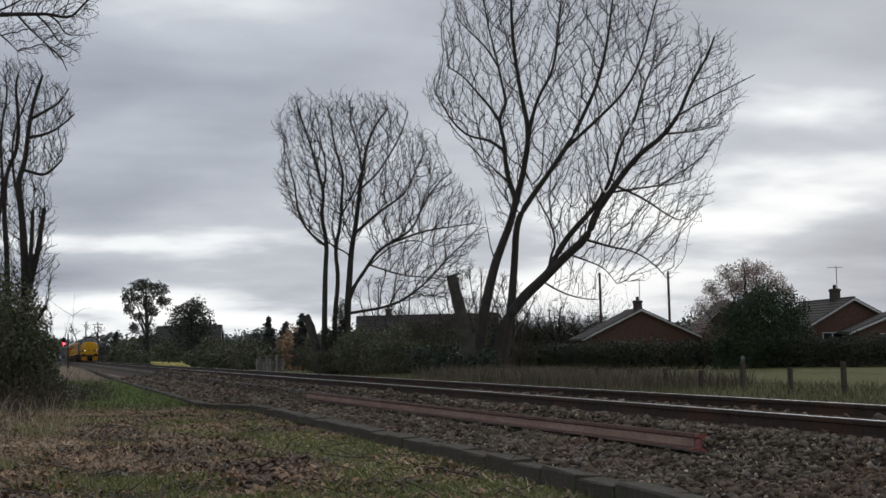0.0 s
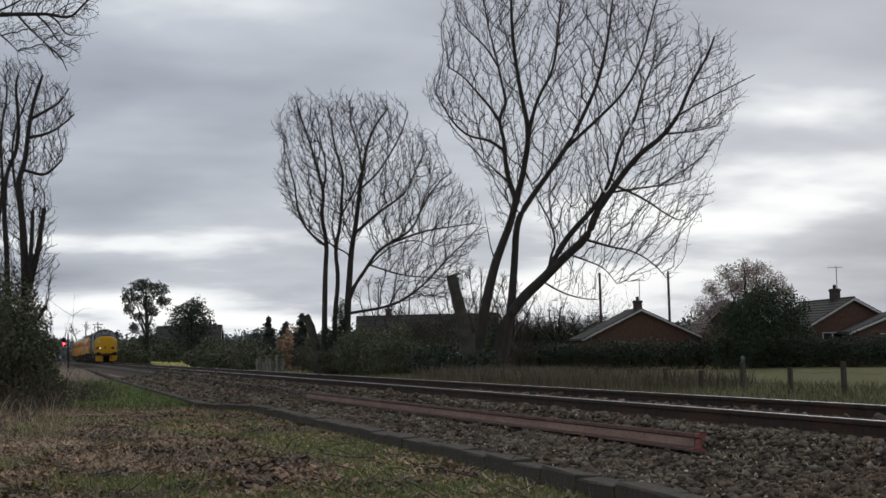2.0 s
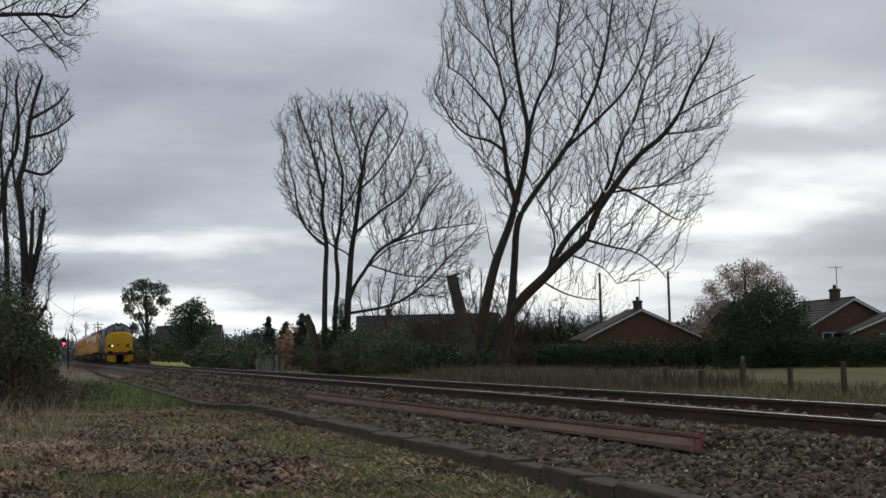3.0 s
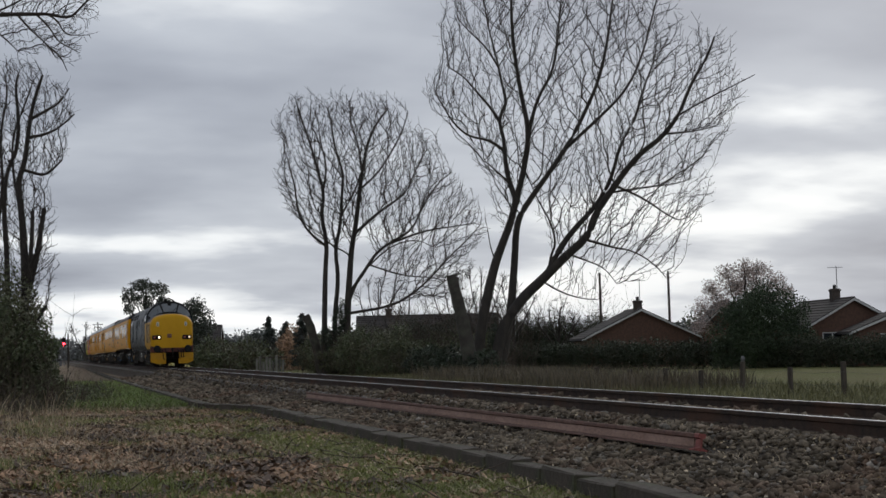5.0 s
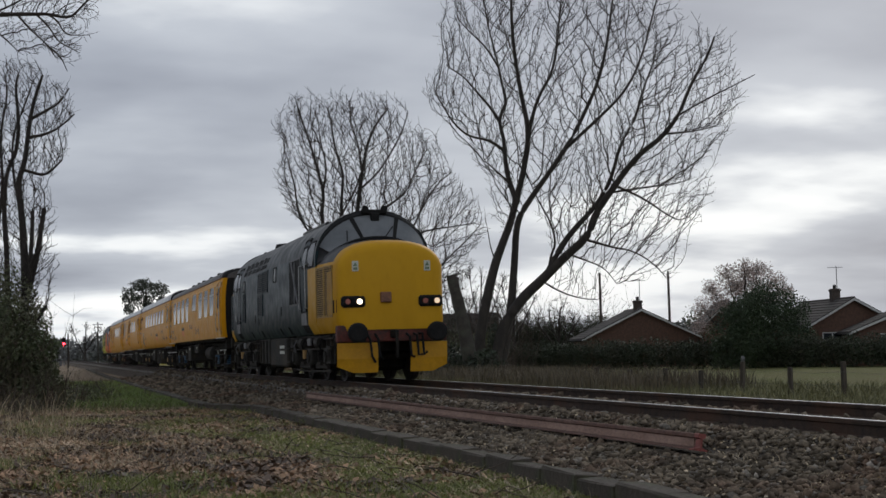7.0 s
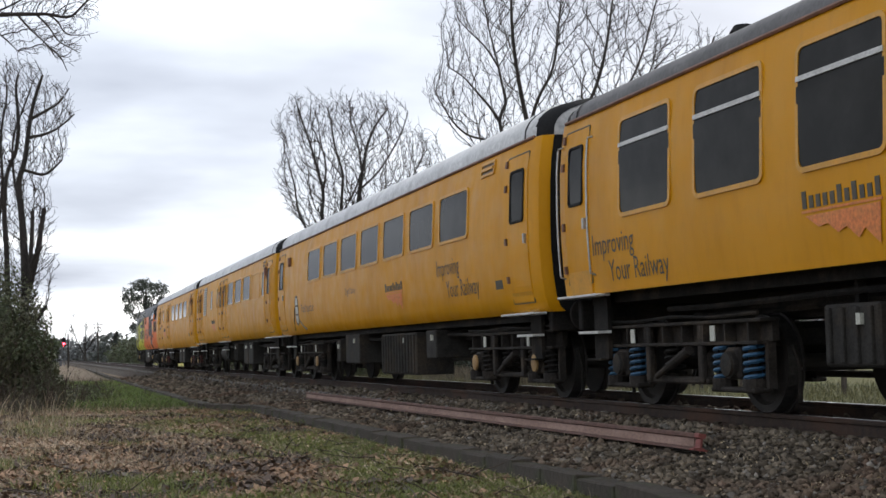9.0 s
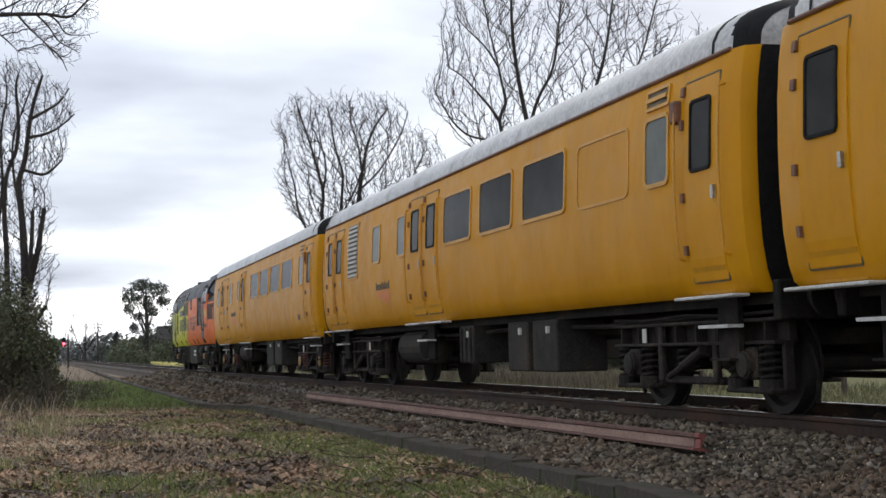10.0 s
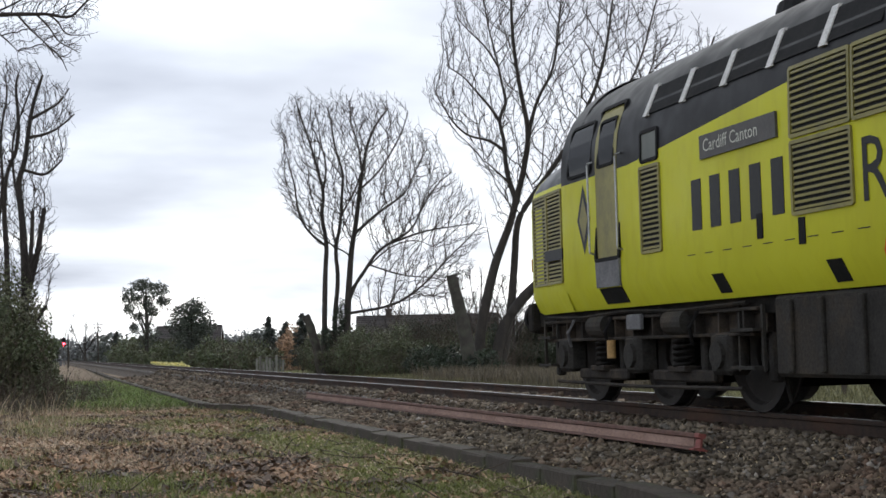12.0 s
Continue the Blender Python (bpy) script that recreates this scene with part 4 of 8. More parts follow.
SPEC_C = dict(front=0.5, rear=20.66, label="yellow inspection coach with a row of dark windows and grey roof", spring=M_BLACK, cover=M_ORANGE_BOX,
              windows=pitch_windows(3.55, 7) , doors=[(0.85, 1.65), (19.45, 20.2)],
              grilles=[(2.3, 2.85, 3.06, 3.2)], lamps=[18.6],
              words=[("Improving", 0.25, 5.2, 1.78), ("Your Railway", 0.25, 4.7, 1.44), ("Digital Railway", 0.13, 12.05, 1.80), ("Track Inspection", 0.19, 17.15, 1.60)],
              logos=[(8.65, 1.56, 1.25)], stains=[(2.3, 1.45, 0.3, 0.12)],
              boxes=[(7.27, 9.73, 0.24, 0.96, M_BOX, 12), (11.7, 13.0, 0.42, 1.0, M_BOX, 0), (6.0, 6.6, 0.52, 0.98, M_BOX, 0), (13.6, 13.9, 0.45, 0.9, M_BOX, 0)], symbol=17.75,
              steps=[1.25, 19.25])
SPEC_D = dict(label="yellow survey coach with tall top-lit windows and sooty roof", flat=True, dark_roof=True, roof_height=0.40, spring=M_BLUE, cover=M_BOX,
              windows=[(17.05, 18.2, 2.06, 3.05, "toplight"), (15.2, 16.4, 2.06, 3.05, "toplight"), (13.35, 14.5, 2.06, 3.05, "toplight"), (11.5, 12.65, 2.06, 3.05, "toplight"),
                       (8.55, 10.05, 2.42, 3.06, "dark"), (6.4, 7.6, 2.06, 3.05, "toplight"), (4.5, 5.7, 2.06, 3.05, "toplight"), (2.6, 3.8, 2.06, 3.05, "toplight")],
              doors=[(0.75, 1.45), (19.15, 19.85)], handrails=True, vents=[17.0, 14.8, 12.9, 10.2, 7.5],
              words=[("Improving", 0.23, 19.08, 1.66), ("Your Railway", 0.23, 18.65, 1.36), ("Digital Railway", 0.16, 11.2, 1.74), ("Overhead", 0.30, 9.05, 1.48)],
              logos=[(14.55, 1.58, 1.15)],
              boxes=[(12.5, 13.6, 0.42, 1.05, M_BOX, 0), (9.6, 11.0, 0.75, 1.08, M_BOX, 0), (13.8, 14.6, 0.45, 0.95, M_BOX, 4)],
              tanks=[(6.5, 8.3, 0.26)], steps=[19.4, 1.1])
SPEC_B = dict(front=0.85, label="yellow brake coach with double doors and a tall white louvre", spring=M_BLACK, cover=M_BOX,
              windows=[(14.6, 15.25, 2.24, 2.97, "pale"), (12.75, 13.35, 2.24, 2.97, "pale"), (9.05, 10.4, 2.26, 2.95, "dark"), (7.2, 8.55, 2.26, 2.95, "dark"), (5.25, 6.7, 2.26, 2.95, "dark"),
                       (3.3, 4.8, 2.2, 2.95, "plate"), (2.3, 2.9, 2.22, 2.95, "pale")],
              doors=[(18.75, 19.45), (17.85, 18.6), (11.7, 12.45), (10.75, 11.5), (1.25, 1.95)], handrails="painted",
              grilles=[(16.5, 17.35, 2.1, 3.14), (2.35, 2.85, 3.04, 3.2)], lamps=[2.12],
              logos=[(15.0, 1.62, 1.05)],
              boxes=[(7.2, 8.0, 0.35, 1.0, M_BOX, 0), (6.1, 7.0, 0.35, 1.0, M_BOX, 0), (9.6, 10.3, 0.45, 1.0, M_BOX, 3)],
              tanks=[(12.9, 14.5, 0.3)], steps=[12.0, 18.6, 1.6])
SPEC_A = dict(deep=True, rear=20.05, plain_doors=[(16.05, 16.80)], label="yellow coach coupled to the rear locomotive, grey roof", spring=M_RED, cover=M_ORANGE_BOX,
              windows=[(18.12, 18.75, 2.24, 2.97, "pale"), (14.85, 15.5, 2.24, 2.97, "pale"), (13.1, 13.7, 2.24, 2.97, "pale"), (9.35, 10.75, 2.27, 2.95, "dark"), (7.5, 8.9, 2.27, 2.95, "dark"),
                       (5.6, 7.05, 2.27, 2.95, "dark"), (3.7, 5.15, 2.27, 2.95, "dark"), (2.05, 2.7, 2.24, 2.97, "pale")],
              doors=[(16.83, 17.58), (11.95, 12.7), (1.0, 1.65)], handrails="painted", lamps=[1.85],
              grilles=[(2.1, 2.6, 3.04, 3.2)],
              logos=[(15.2, 1.72, 1.15)], stains=[(3.0, 1.45, 0.3, 0.12)],
              boxes=[(7.9, 9.0, 0.35, 1.0, M_BOX, 0), (6.5, 7.6, 0.35, 1.0, M_BOX, 0)],
              tanks=[(13.6, 15.2, 0.3)], steps=[12.3, 17.5, 1.3])

# ---------------------------------------------------------------- locomotives
LOCO_W, LOCO_SPRING, LOCO_RISE = 1.345, 2.62, 1.23


def loco_width(z):
    if z < 1.32:
        return 1.21 + 0.135 * (z - 1.07) / 0.25
    if z < LOCO_SPRING:
        return LOCO_W
    return LOCO_W * max(0.0, 1 - ((z - LOCO_SPRING) / LOCO_RISE) ** 2.5) ** 0.5


def loco_section(y):
    half = [(-loco_width(z), y, z) for z in (1.07, 1.32, 2.0, LOCO_SPRING)]
    zs = [LOCO_SPRING + LOCO_RISE * k for k in (0.14, 0.28, 0.42, 0.56, 0.68, 0.79, 0.88, 0.95, 0.985)]
    half += [(-loco_width(z), y, z) for z in zs] + [(0.0, y, LOCO_SPRING + LOCO_RISE)]
    return half + [(-x, yy, z) for x, yy, z in reversed(half[:-1])]


def nose_section(y, w, crown, base):
    zs = 2.40
    half = [(-(w - 0.10), y, base), (-w, y, base + 0.22), (-w, y, 1.9), (-w, y, zs)]
    for i in range(1, 9):
        a = math.pi / 2 * i / 9
        half.append((-w * math.cos(a) ** 0.75, y, zs + (crown - zs) * math.sin(a) ** 0.9))
    half.append((0, y, crown))
    return half + [(-x, yy, z) for x, yy, z in reversed(half[:-1])]


NOSE_ROWS = [(0.56, 0.96, 2.82, 1.12), (0.58, 1.06, 2.91, 1.09), (0.65, 1.14, 3.00, 1.07), (0.80, 1.20, 3.06, 1.07), (1.1, 1.24, 3.10, 1.07), (1.7, 1.29, 3.13, 1.07), (2.35, 1.335, 3.16, 1.07)]


def nose_width(y):
    return float(np.interp(y, [r[0] for r in NOSE_ROWS], [r[1] for r in NOSE_ROWS]))


def screen_at(s, t, out=0.0):
    """The raked windscreen: s across from -1 to 1, t upwards from 0 to 1."""
    base = Vector((1.29 * s, 1.62 + 0.42 * s * s, 3.11 - 0.42 * abs(s) ** 2.2))
    th = s * math.pi / 2
    z = LOCO_RISE * max(0.0, math.cos(th)) ** 0.9
    top = Vector((LOCO_W * math.copysign(abs(math.sin(th)) ** 0.95, s), 2.22 + 0.30 * s * s, LOCO_SPRING + 0.03 + z))
    p = base.lerp(top, t)
    n = Vector((0.35 * s, -1.0, 0.35)).normalized()
    return tuple(p + n * out)


def screen_pane(s0, s1, t0, t1, out):
    rows = [[screen_at(s0 + (s1 - s0) * i / 8, t0 + (t1 - t0) * (j / 4), out) for i in range(9)] for j in range(5)]
    return Geo().grid(rows)


def flip(geo):
    """The other end of the locomotive: turned half round about its middle."""
    geo.v = [(-x, 18.75 - y, z) for x, y, z in geo.v]
    return geo


def loco_bogie(parent, yc):
    bg = part("bogie", Geo().box(-1.0, 1.0, yc - 0.9, yc + 0.9, 0.7, 1.0, 0.02), M_BLACK, parent)
    for dy in (-2.65, 2.65):
        part("headstock", Geo().box(-1.02, 1.02, yc + dy - 0.1, yc + dy + 0.1, 0.66, 0.95, 0.02), M_BLACK, bg)
    for s in (-1, 1):
        part("side_frame", side_frame(s, yc - 2.75, yc + 2.75, 1.02, 1.20, 0.72, 0.98, 11), M_BOGIE, bg, "grimy steel bogie side with ribs")
        for dy in (-1.05, 1.05):
            part("equalising_beam", Geo().box(min(s * 1.03, s * 1.13), max(s * 1.03, s * 1.13), yc + dy - 0.72, yc + dy + 0.72, 0.28, 0.40, 0.02), M_BOGIE, bg)
            part("spring_plate", Geo().box(min(s * 1.0, s * 1.2), max(s * 1.0, s * 1.2), yc + dy - 0.2, yc + dy + 0.2, 0.38, 0.44, 0.01), M_BOGIE, bg)
        part("air_pipe", Geo().tube([(s * 1.2, yc - 2.6, 1.02), (s * 1.22, yc - 1.2, 0.99), (s * 1.2, yc + 0.2, 1.03), (s * 1.22, yc + 1.4, 0.99), (s * 1.2, yc + 2.6, 1.02)], 0.022, 6), M_BLACK, bg)
        part("brake_rod", Geo().tube([(s * 1.16, yc - 2.4, 0.24), (s * 1.17, yc, 0.22), (s * 1.16, yc + 2.4, 0.24)], 0.022, 6), M_BOGIE, bg)
        part("vent_grey_cover", Geo().box(min(s * 1.2, s * 1.25), max(s * 1.2, s * 1.25), yc - 0.32, yc + 0.05, 0.82, 0.99, 0.012), M_STEEL_GREY, bg)
        for dy in (-1.6, 0.55, 1.7):
            part("brake_hose", Geo().tube([(s * 1.2, yc + dy, 0.98), (s * 1.27, yc + dy + 0.06, 0.82), (s * 1.2, yc + dy + 0.14, 0.66)], 0.02, 6), M_STEEL_GREY if dy > 1 else M_RUBBER, bg)
    for dy in (-2.05, 0.0, 2.05):
        wheelset(bg, yc + dy, 0.55)
        part("traction_motor", Geo().box(-0.62, 0.62, yc + dy + 0.12, yc + dy + 0.95, 0.22, 0.86, 0.08), M_BLACK, bg)
        for s in (-1, 1):
            part("axlebox", Geo().box(s * 1.1 - 0.12, s * 1.1 + 0.12, yc + dy - 0.2, yc + dy + 0.2, 0.36, 0.76, 0.04)
                 .cyl((s * 1.2, yc + dy, 0.55), (s * 1.26, yc + dy, 0.55), 0.13, 14), M_BOX, bg)
            for d2 in (-0.36, 0.36):
                part("brake_hanger", Geo().box(s * 1.0 - 0.05, s * 1.0 + 0.05, yc + dy + d2 * 1.9 - 0.06, yc + dy + d2 * 1.9 + 0.06, 0.3, 0.75, 0.02), M_BOX, bg)
    for s in (-1, 1):
        for dy in (-1.03, 1.03):
            part("coil_spring", spring(s * 1.1, yc + dy, 0.42, 0.72, 0.10, 5), M_BLACK, bg)
            part("brake_cylinder", Geo().cyl((s * 1.17, yc + dy - 0.35, 0.88), (s * 1.17, yc + dy + 0.1, 0.88), 0.13, 16), M_BOX, bg)
        for dy in (-2.6, 2.6):
            part("footstep", Geo().box(min(s * 1.15, s * 1.27), max(s * 1.15, s * 1.27), yc + dy - 0.22, yc + dy + 0.22, 0.42, 0.45).box(min(s * 1.15, s * 1.27), max(s * 1.15, s * 1.27), yc + dy - 0.22, yc + dy + 0.22, 0.76, 0.79)
                 .box(min(s * 1.15, s * 1.18), max(s * 1.15, s * 1.18), yc + dy - 0.24, yc + dy - 0.20, 0.4, 1.0).box(min(s * 1.15, s * 1.18), max(s * 1.15, s * 1.18), yc + dy + 0.20, yc + dy + 0.24, 0.4, 1.0), M_BOX, bg)
        part("sand_pipe", Geo().tube([(s * 1.0, yc - 2.7, 0.95), (s * 0.95, yc - 2.75, 0.5), (s * 0.8, yc - 2.62, 0.12)], 0.025, 6), M_BOX, bg)
        part("ochre_damper", Geo().cyl((s * 1.22, yc + 0.55, 0.52), (s * 1.22, yc + 0.55, 0.72), 0.05, 10), M_ORANGE_BOX, bg)


def louvre(side, parent, y0, y1, z0, z1, slat_paint, back, pitch=0.055, upright=False):
    """A framed louvre of single slats."""
    # the dark behind the slats is a sheet of the back colour
    lv = part("louvre", side.pane(y0, y1, z0, z1, 0.015, 0.002), back, parent)
    part("louvre_frame", side.surround(y0 - 0.03, y1 + 0.03, z0 - 0.03, z1 + 0.03, 0.03, 0.032, 0.022), slat_paint, lv)
    k = max(3, int((z1 - z0) / pitch))
    for i in range(k):
        zz = z0 + (i + 0.5) * (z1 - z0) / k
        part("slat", side.slab(y0 + 0.01, y1 - 0.01, zz - 0.011, zz + 0.011, 0.016), slat_paint, lv)
    return lv


class NoseSide:
    """The side of the nose, which narrows towards the front; end turns it to the other end."""

    def __init__(self, sign, far):
        self.sign, self.far = sign, far

    def at(self, y, z, out=0.0):
        yy = 18.75 - y if self.far else y
        return (self.sign * (nose_width(yy) + out), y, z)

    pane, surround, slab = Side.pane, Side.surround, Side.slab


def locomotive(spec):
    """A diesel locomotive with a nose at each end, from its front buffers at y = 0 to y = 18.75."""
    paint = spec["paint"]
    t = thing("locomotive", spec["label"], "locomotive", group="locomotives of the train")
    ys = [2.30, 2.6, 4, 6, 8, 9.375, 11, 13, 15, 16.15, 16.45]
    g = Geo().grid([loco_section(y) for y in ys])
    n = len(loco_section(0))
    g.f += [tuple(range(n)), tuple(range(len(g.v) - 1, len(g.v) - 1 - n, -1))]
    body = part("body", g, paint, t, smooth=True)
    # noses, cab fronts and their fittings
    for far in (False, True):
        turn = flip if far else (lambda q: q)
        ng = Geo().grid([nose_section(*r) for r in NOSE_ROWS])
        k = len(nose_section(*NOSE_ROWS[0]))
        ng.f += [tuple(range(k))]
        nose = part("nose", turn(ng), spec["nose_far"] if far else spec["nose"], t, smooth=True)
        cg = Geo().grid([[screen_at(-1 + 2 * i / 20, j / 5) for i in range(21)] for j in range(6)])
        cab = part("cab_front", turn(cg), spec["cab"], t, smooth=True)
        part("cab_visor", turn(Geo().grid([[screen_at(-1 + 2 * i / 20, 1.0) for i in range(21)], [tuple(Vector(screen_at(-1 + 2 * i / 20, 1.0)) + Vector((0, 0.35, 0.012))) for i in range(21)]])), spec["cab"], cab, smooth=True)
        for s0, s1 in ((-0.80, -0.29), (-0.235, 0.235), (0.29, 0.80)):
            wn = part("windscreen", turn(screen_pane(s0, s1, 0.15, 0.82, 0.012)), M_SCREEN, cab)
            fr = Geo()
            ring = []
            for o, ot in ((0.03, 0.035), (0.0, 0.0)):
                a0, a1, b0, b1 = s0 - o, s1 + o, 0.15 - ot * 1.6, 0.82 + ot * 1.6
                ring.append([screen_at(a0 + (a1 - a0) * i / 8, b0, 0.022) for i in range(9)] + [screen_at(a1, b0 + (b1 - b0) * i / 4, 0.022) for i in range(1, 5)]
                            + [screen_at(a1 - (a1 - a0) * i / 8, b1, 0.022) for i in range(1, 9)] + [screen_at(a0, b1 - (b1 - b0) * i / 4, 0.022) for i in range(1, 4)])
            part("screen_rubber", turn(fr.grid(ring, closed=True)), M_RUBBER, wn)
        for s in (-0.5, 0.12):
            part("wiper", turn(Geo().tube([screen_at(s, 0.16, 0.03), screen_at(s + 0.1, 0.5, 0.04)], 0.012, 5)), M_RUBBER, cab)
        for sx in (-0.22, 0.22):
            part("horn", turn(Geo().tube([(sx, 2.4, 3.86), (sx, 2.12, 3.87), (sx, 2.02, 3.87)], [0.03, 0.05, 0.085], 10)), M_RUBBER, cab)
        part("horn_mount", turn(Geo().box(-0.30, 0.30, 2.06, 2.6, 3.75, 3.87, 0.03).box(-0.10, 0.10, 1.98, 2.12, 3.58, 3.79, 0.02)), M_RUBBER, cab)
        # front face
        for sx, lit in ((-0.86, 1), (0.86, 0)):
            cl = part("lamp_housing", turn(Geo().box(sx - 0.27, sx + 0.27, 0.50, 0.62, 1.60, 1.85, 0.05)), M_RUBBER if not spec["bright_far"] else M_NOSE, nose)
            for lx in (-0.13, 0.13):
                on = not far and lx > 0
                lamp_paint = (M_HEADLAMP if sx < 0 else M_MARKER) if (on and spec["lit"]) else M_LENS_RED
                part("lamp", turn(Geo().cyl((sx + lx, 0.47, 1.725), (sx + lx, 0.52, 1.725), 0.058, 16)), lamp_paint, cl)
                part("lamp_bezel", turn(Geo().tube([(sx + lx, 0.50, 1.725), (sx + lx, 0.465, 1.725)], [0.10, 0.10], 16, caps=False)), M_RUBBER, cl)
        part("jumper_socket", turn(Geo().box(-0.26, -0.02, 0.50, 0.60, 1.70, 1.93, 0.02)), M_LOUVRE_RUST, nose)
        for sx in (-0.80, 0.80):
            lb = part("warning_label", turn(Geo().box(sx - 0.07, sx + 0.07, 0.545, 0.60, 2.38, 2.60, 0.004)), M_LABEL, nose)
            part("label_print", turn(Geo().box(sx - 0.045, sx + 0.045, 0.542, 0.55, 2.41, 2.46).add([(sx - 0.05, 0.542, 2.49), (sx + 0.05, 0.542, 2.49), (sx, 0.542, 2.57)], [(0, 1, 2)])), M_LABEL_GREEN, lb)
            part("nose_handrail", turn(Geo().tube([(sx * 1.28, 0.72, 1.75), (sx * 1.30, 0.66, 1.78), (sx * 1.30, 0.66, 2.5), (sx * 1.28, 0.72, 2.53)], 0.016, 6)), M_CHROME, nose)
        part("buffer_beam", turn(Geo().box(-1.22, 1.22, 0.60, 0.78, 0.86, 1.22, 0.02)), M_RED if spec["lit"] and not far else M_BLACK, t)
        for sx in (-0.87, 0.87):
            bf = part("buffer", turn(Geo().cyl((sx, 0.62, 1.05), (sx, 0.14, 1.05), 0.11, 16)), M_BLACK, t)
            part("buffer_head", turn(Geo().tube([(sx, 0.14, 1.05), (sx, 0.06, 1.05), (sx, 0.03, 1.05)], [0.215, 0.215, 0.17], 22)), M_RUBBER, bf)
        part("coupling_hook", turn(Geo().box(-0.05, 0.05, 0.18, 0.62, 0.93, 1.12, 0.03).tube([(0.0, 0.22, 0.98), (0.0, 0.16, 0.75), (0.0, 0.2, 0.52)], 0.035, 8)), M_BLACK, t)
        for i, sx in enumerate((-0.55, -0.38, 0.32, 0.48, 0.60)):
            part("brake_hose", turn(Geo().tube([(sx, 0.60, 1.02), (sx + 0.02, 0.42, 0.9 + 0.03 * i), (sx + 0.04, 0.36, 0.55), (sx + 0.12, 0.42, 0.42 + 0.05 * i)], 0.028, 7)), M_RUBBER, t)
        for s in (-1, 1):
            if spec["plough"] and not far:
                pg = Geo()
                xa, xb = s * 0.36, s * 1.22
                ring = [[(xa + (xb - xa) * i / 5, 0.44 + 0.16 * (i / 5), z) for i in range(6)] for z in (0.84, 0.5, 0.2)]
                ring[2] = [(x, y + 0.05, z + (0.14 * max(0, (i - 3)) / 2)) for i, (x, y, z) in enumerate(ring[2])]
                back = [[(x, y + 0.03, z) for x, y, z in r] for r in reversed(ring)]
                pg.grid(ring + back + [ring[0]])
                part("snow_plough", turn(pg), M_NOSE, t, "yellow snow plough blade")
                part("plough_bracket", turn(Geo().box(min(s * 0.6, s * 0.7), max(s * 0.6, s * 0.7), 0.55, 1.1, 0.5, 0.9)), M_BLACK, t)
            ns = NoseSide(s, far)
            a, b = (0.98, 1.58) if not far else (18.75 - 1.58, 18.75 - 0.98)
            c, d = (1.64, 2.22) if not far else (18.75 - 2.22, 18.75 - 1.64)
            zlo = spec["nose_grille"][1 if far else 0]
            grille_paint = spec["louvre"] if far else spec["grille"]
            louvre(ns, nose, a, b, zlo, 2.52, grille_paint, M_RUBBER, 0.045)
            louvre(ns, nose, c, d, zlo, 2.52, grille_paint, M_RUBBER, 0.045)
            rc = (0.74, 0.95) if not far else (18.75 - 0.95, 18.75 - 0.74)
            # black sheet in place of the recess's shade
            part("nose_recess", ns.pane(rc[0], rc[1], 1.5, 1.78, 0.02, 0.006), M_RUBBER, nose)
    # sides
    for s in (-1, 1):
        side = Side(loco_width, s)
        for ya, yb in ((3.38, 4.0), (18.75 - 4.0, 18.75 - 3.38)):
            dr = part("cab_door", side.pane(ya, yb, 1.62, 3.28, 0.05, 0.004), spec["door"] if ya < 9 else spec["door_far"], body, "recessed cab door")
            part("door_frame", side.surround(ya - 0.04, yb + 0.04, 1.58, 3.33, 0.06, 0.045, 0.03), M_RUBBER, dr)
            add_window(side, dr, ya + 0.07, yb - 0.07, 2.62, 3.16, M_GLASS_BLACK, 0.05, M_RUBBER)
            part("door_step_box", side.slab(ya - 0.02, yb + 0.02, 1.30, 1.60, 0.03), M_STEEL_GREY, dr)
            # black plate in place of the shade in the step recess
            part("step_recess", side.slab(ya - 0.0, yb + 0.0, 1.12, 1.29, 0.012), M_RUBBER, dr)
            rail_bar(side, body, ya - 0.09, 1.68, 2.72)
            rail_bar(side, body, yb + 0.09, 1.68, 2.72)
        for ya, yb in ((2.52, 3.26), (18.75 - 3.26, 18.75 - 2.52)):
            add_window(side, body, ya, yb, 2.60, 3.22, M_GLASS_BLACK, 0.08, M_RUBBER)
        # big opening with crossed braces; a black sheet stands for its dark inside
        op = part("side_opening", side.pane(4.25, 5.68, 1.84, 2.90, 0.02, 0.004), M_RUBBER, body, "black sheet for the dark opening, with a diagonal brace")
        part("opening_frame", side.surround(4.2, 5.73, 1.80, 2.94, 0.03, 0.045, 0.02), spec["frame"], op)
        part("brace", Geo().tube([side.at(5.45, 2.88, 0.015), side.at(4.55, 1.86, 0.015)], 0.028, 6), M_STEEL_GREY, op)
        part("brace", Geo().tube([side.at(4.98, 2.88, 0.012), side.at(4.98, 1.86, 0.012)], 0.024, 6), M_STEEL_GREY, op)
        add_window(side, body, 7.8, 8.25, 2.52, 2.93, M_GLASS_PALE, 0.06, M_RUBBER)
        for ya, yb, za, zb in ((9.25, 10.10, 2.36, 2.90), (10.18, 11.05, 2.36, 2.90), (10.18, 11.05, 1.72, 2.28)):
            louvre(side, body, ya, yb, za, zb, spec["louvre"], M_RUBBER, 0.05)
        louvre(side, body, 13.68, 14.12, 1.62, 2.46, spec["louvre"], M_RUBBER, 0.05)
        add_window(side, body, 13.68, 14.12, 2.52, 2.86, M_GLASS_PALE, 0.05, M_RUBBER)
        # black plates stand for the shade inside the roof openings
        for i in range(5):
            ya = 9.75 + i * 0.86
            part("roof_opening", side.slab(ya, ya + 0.76, 3.02, 3.31, 0.012), M_RUBBER, body)
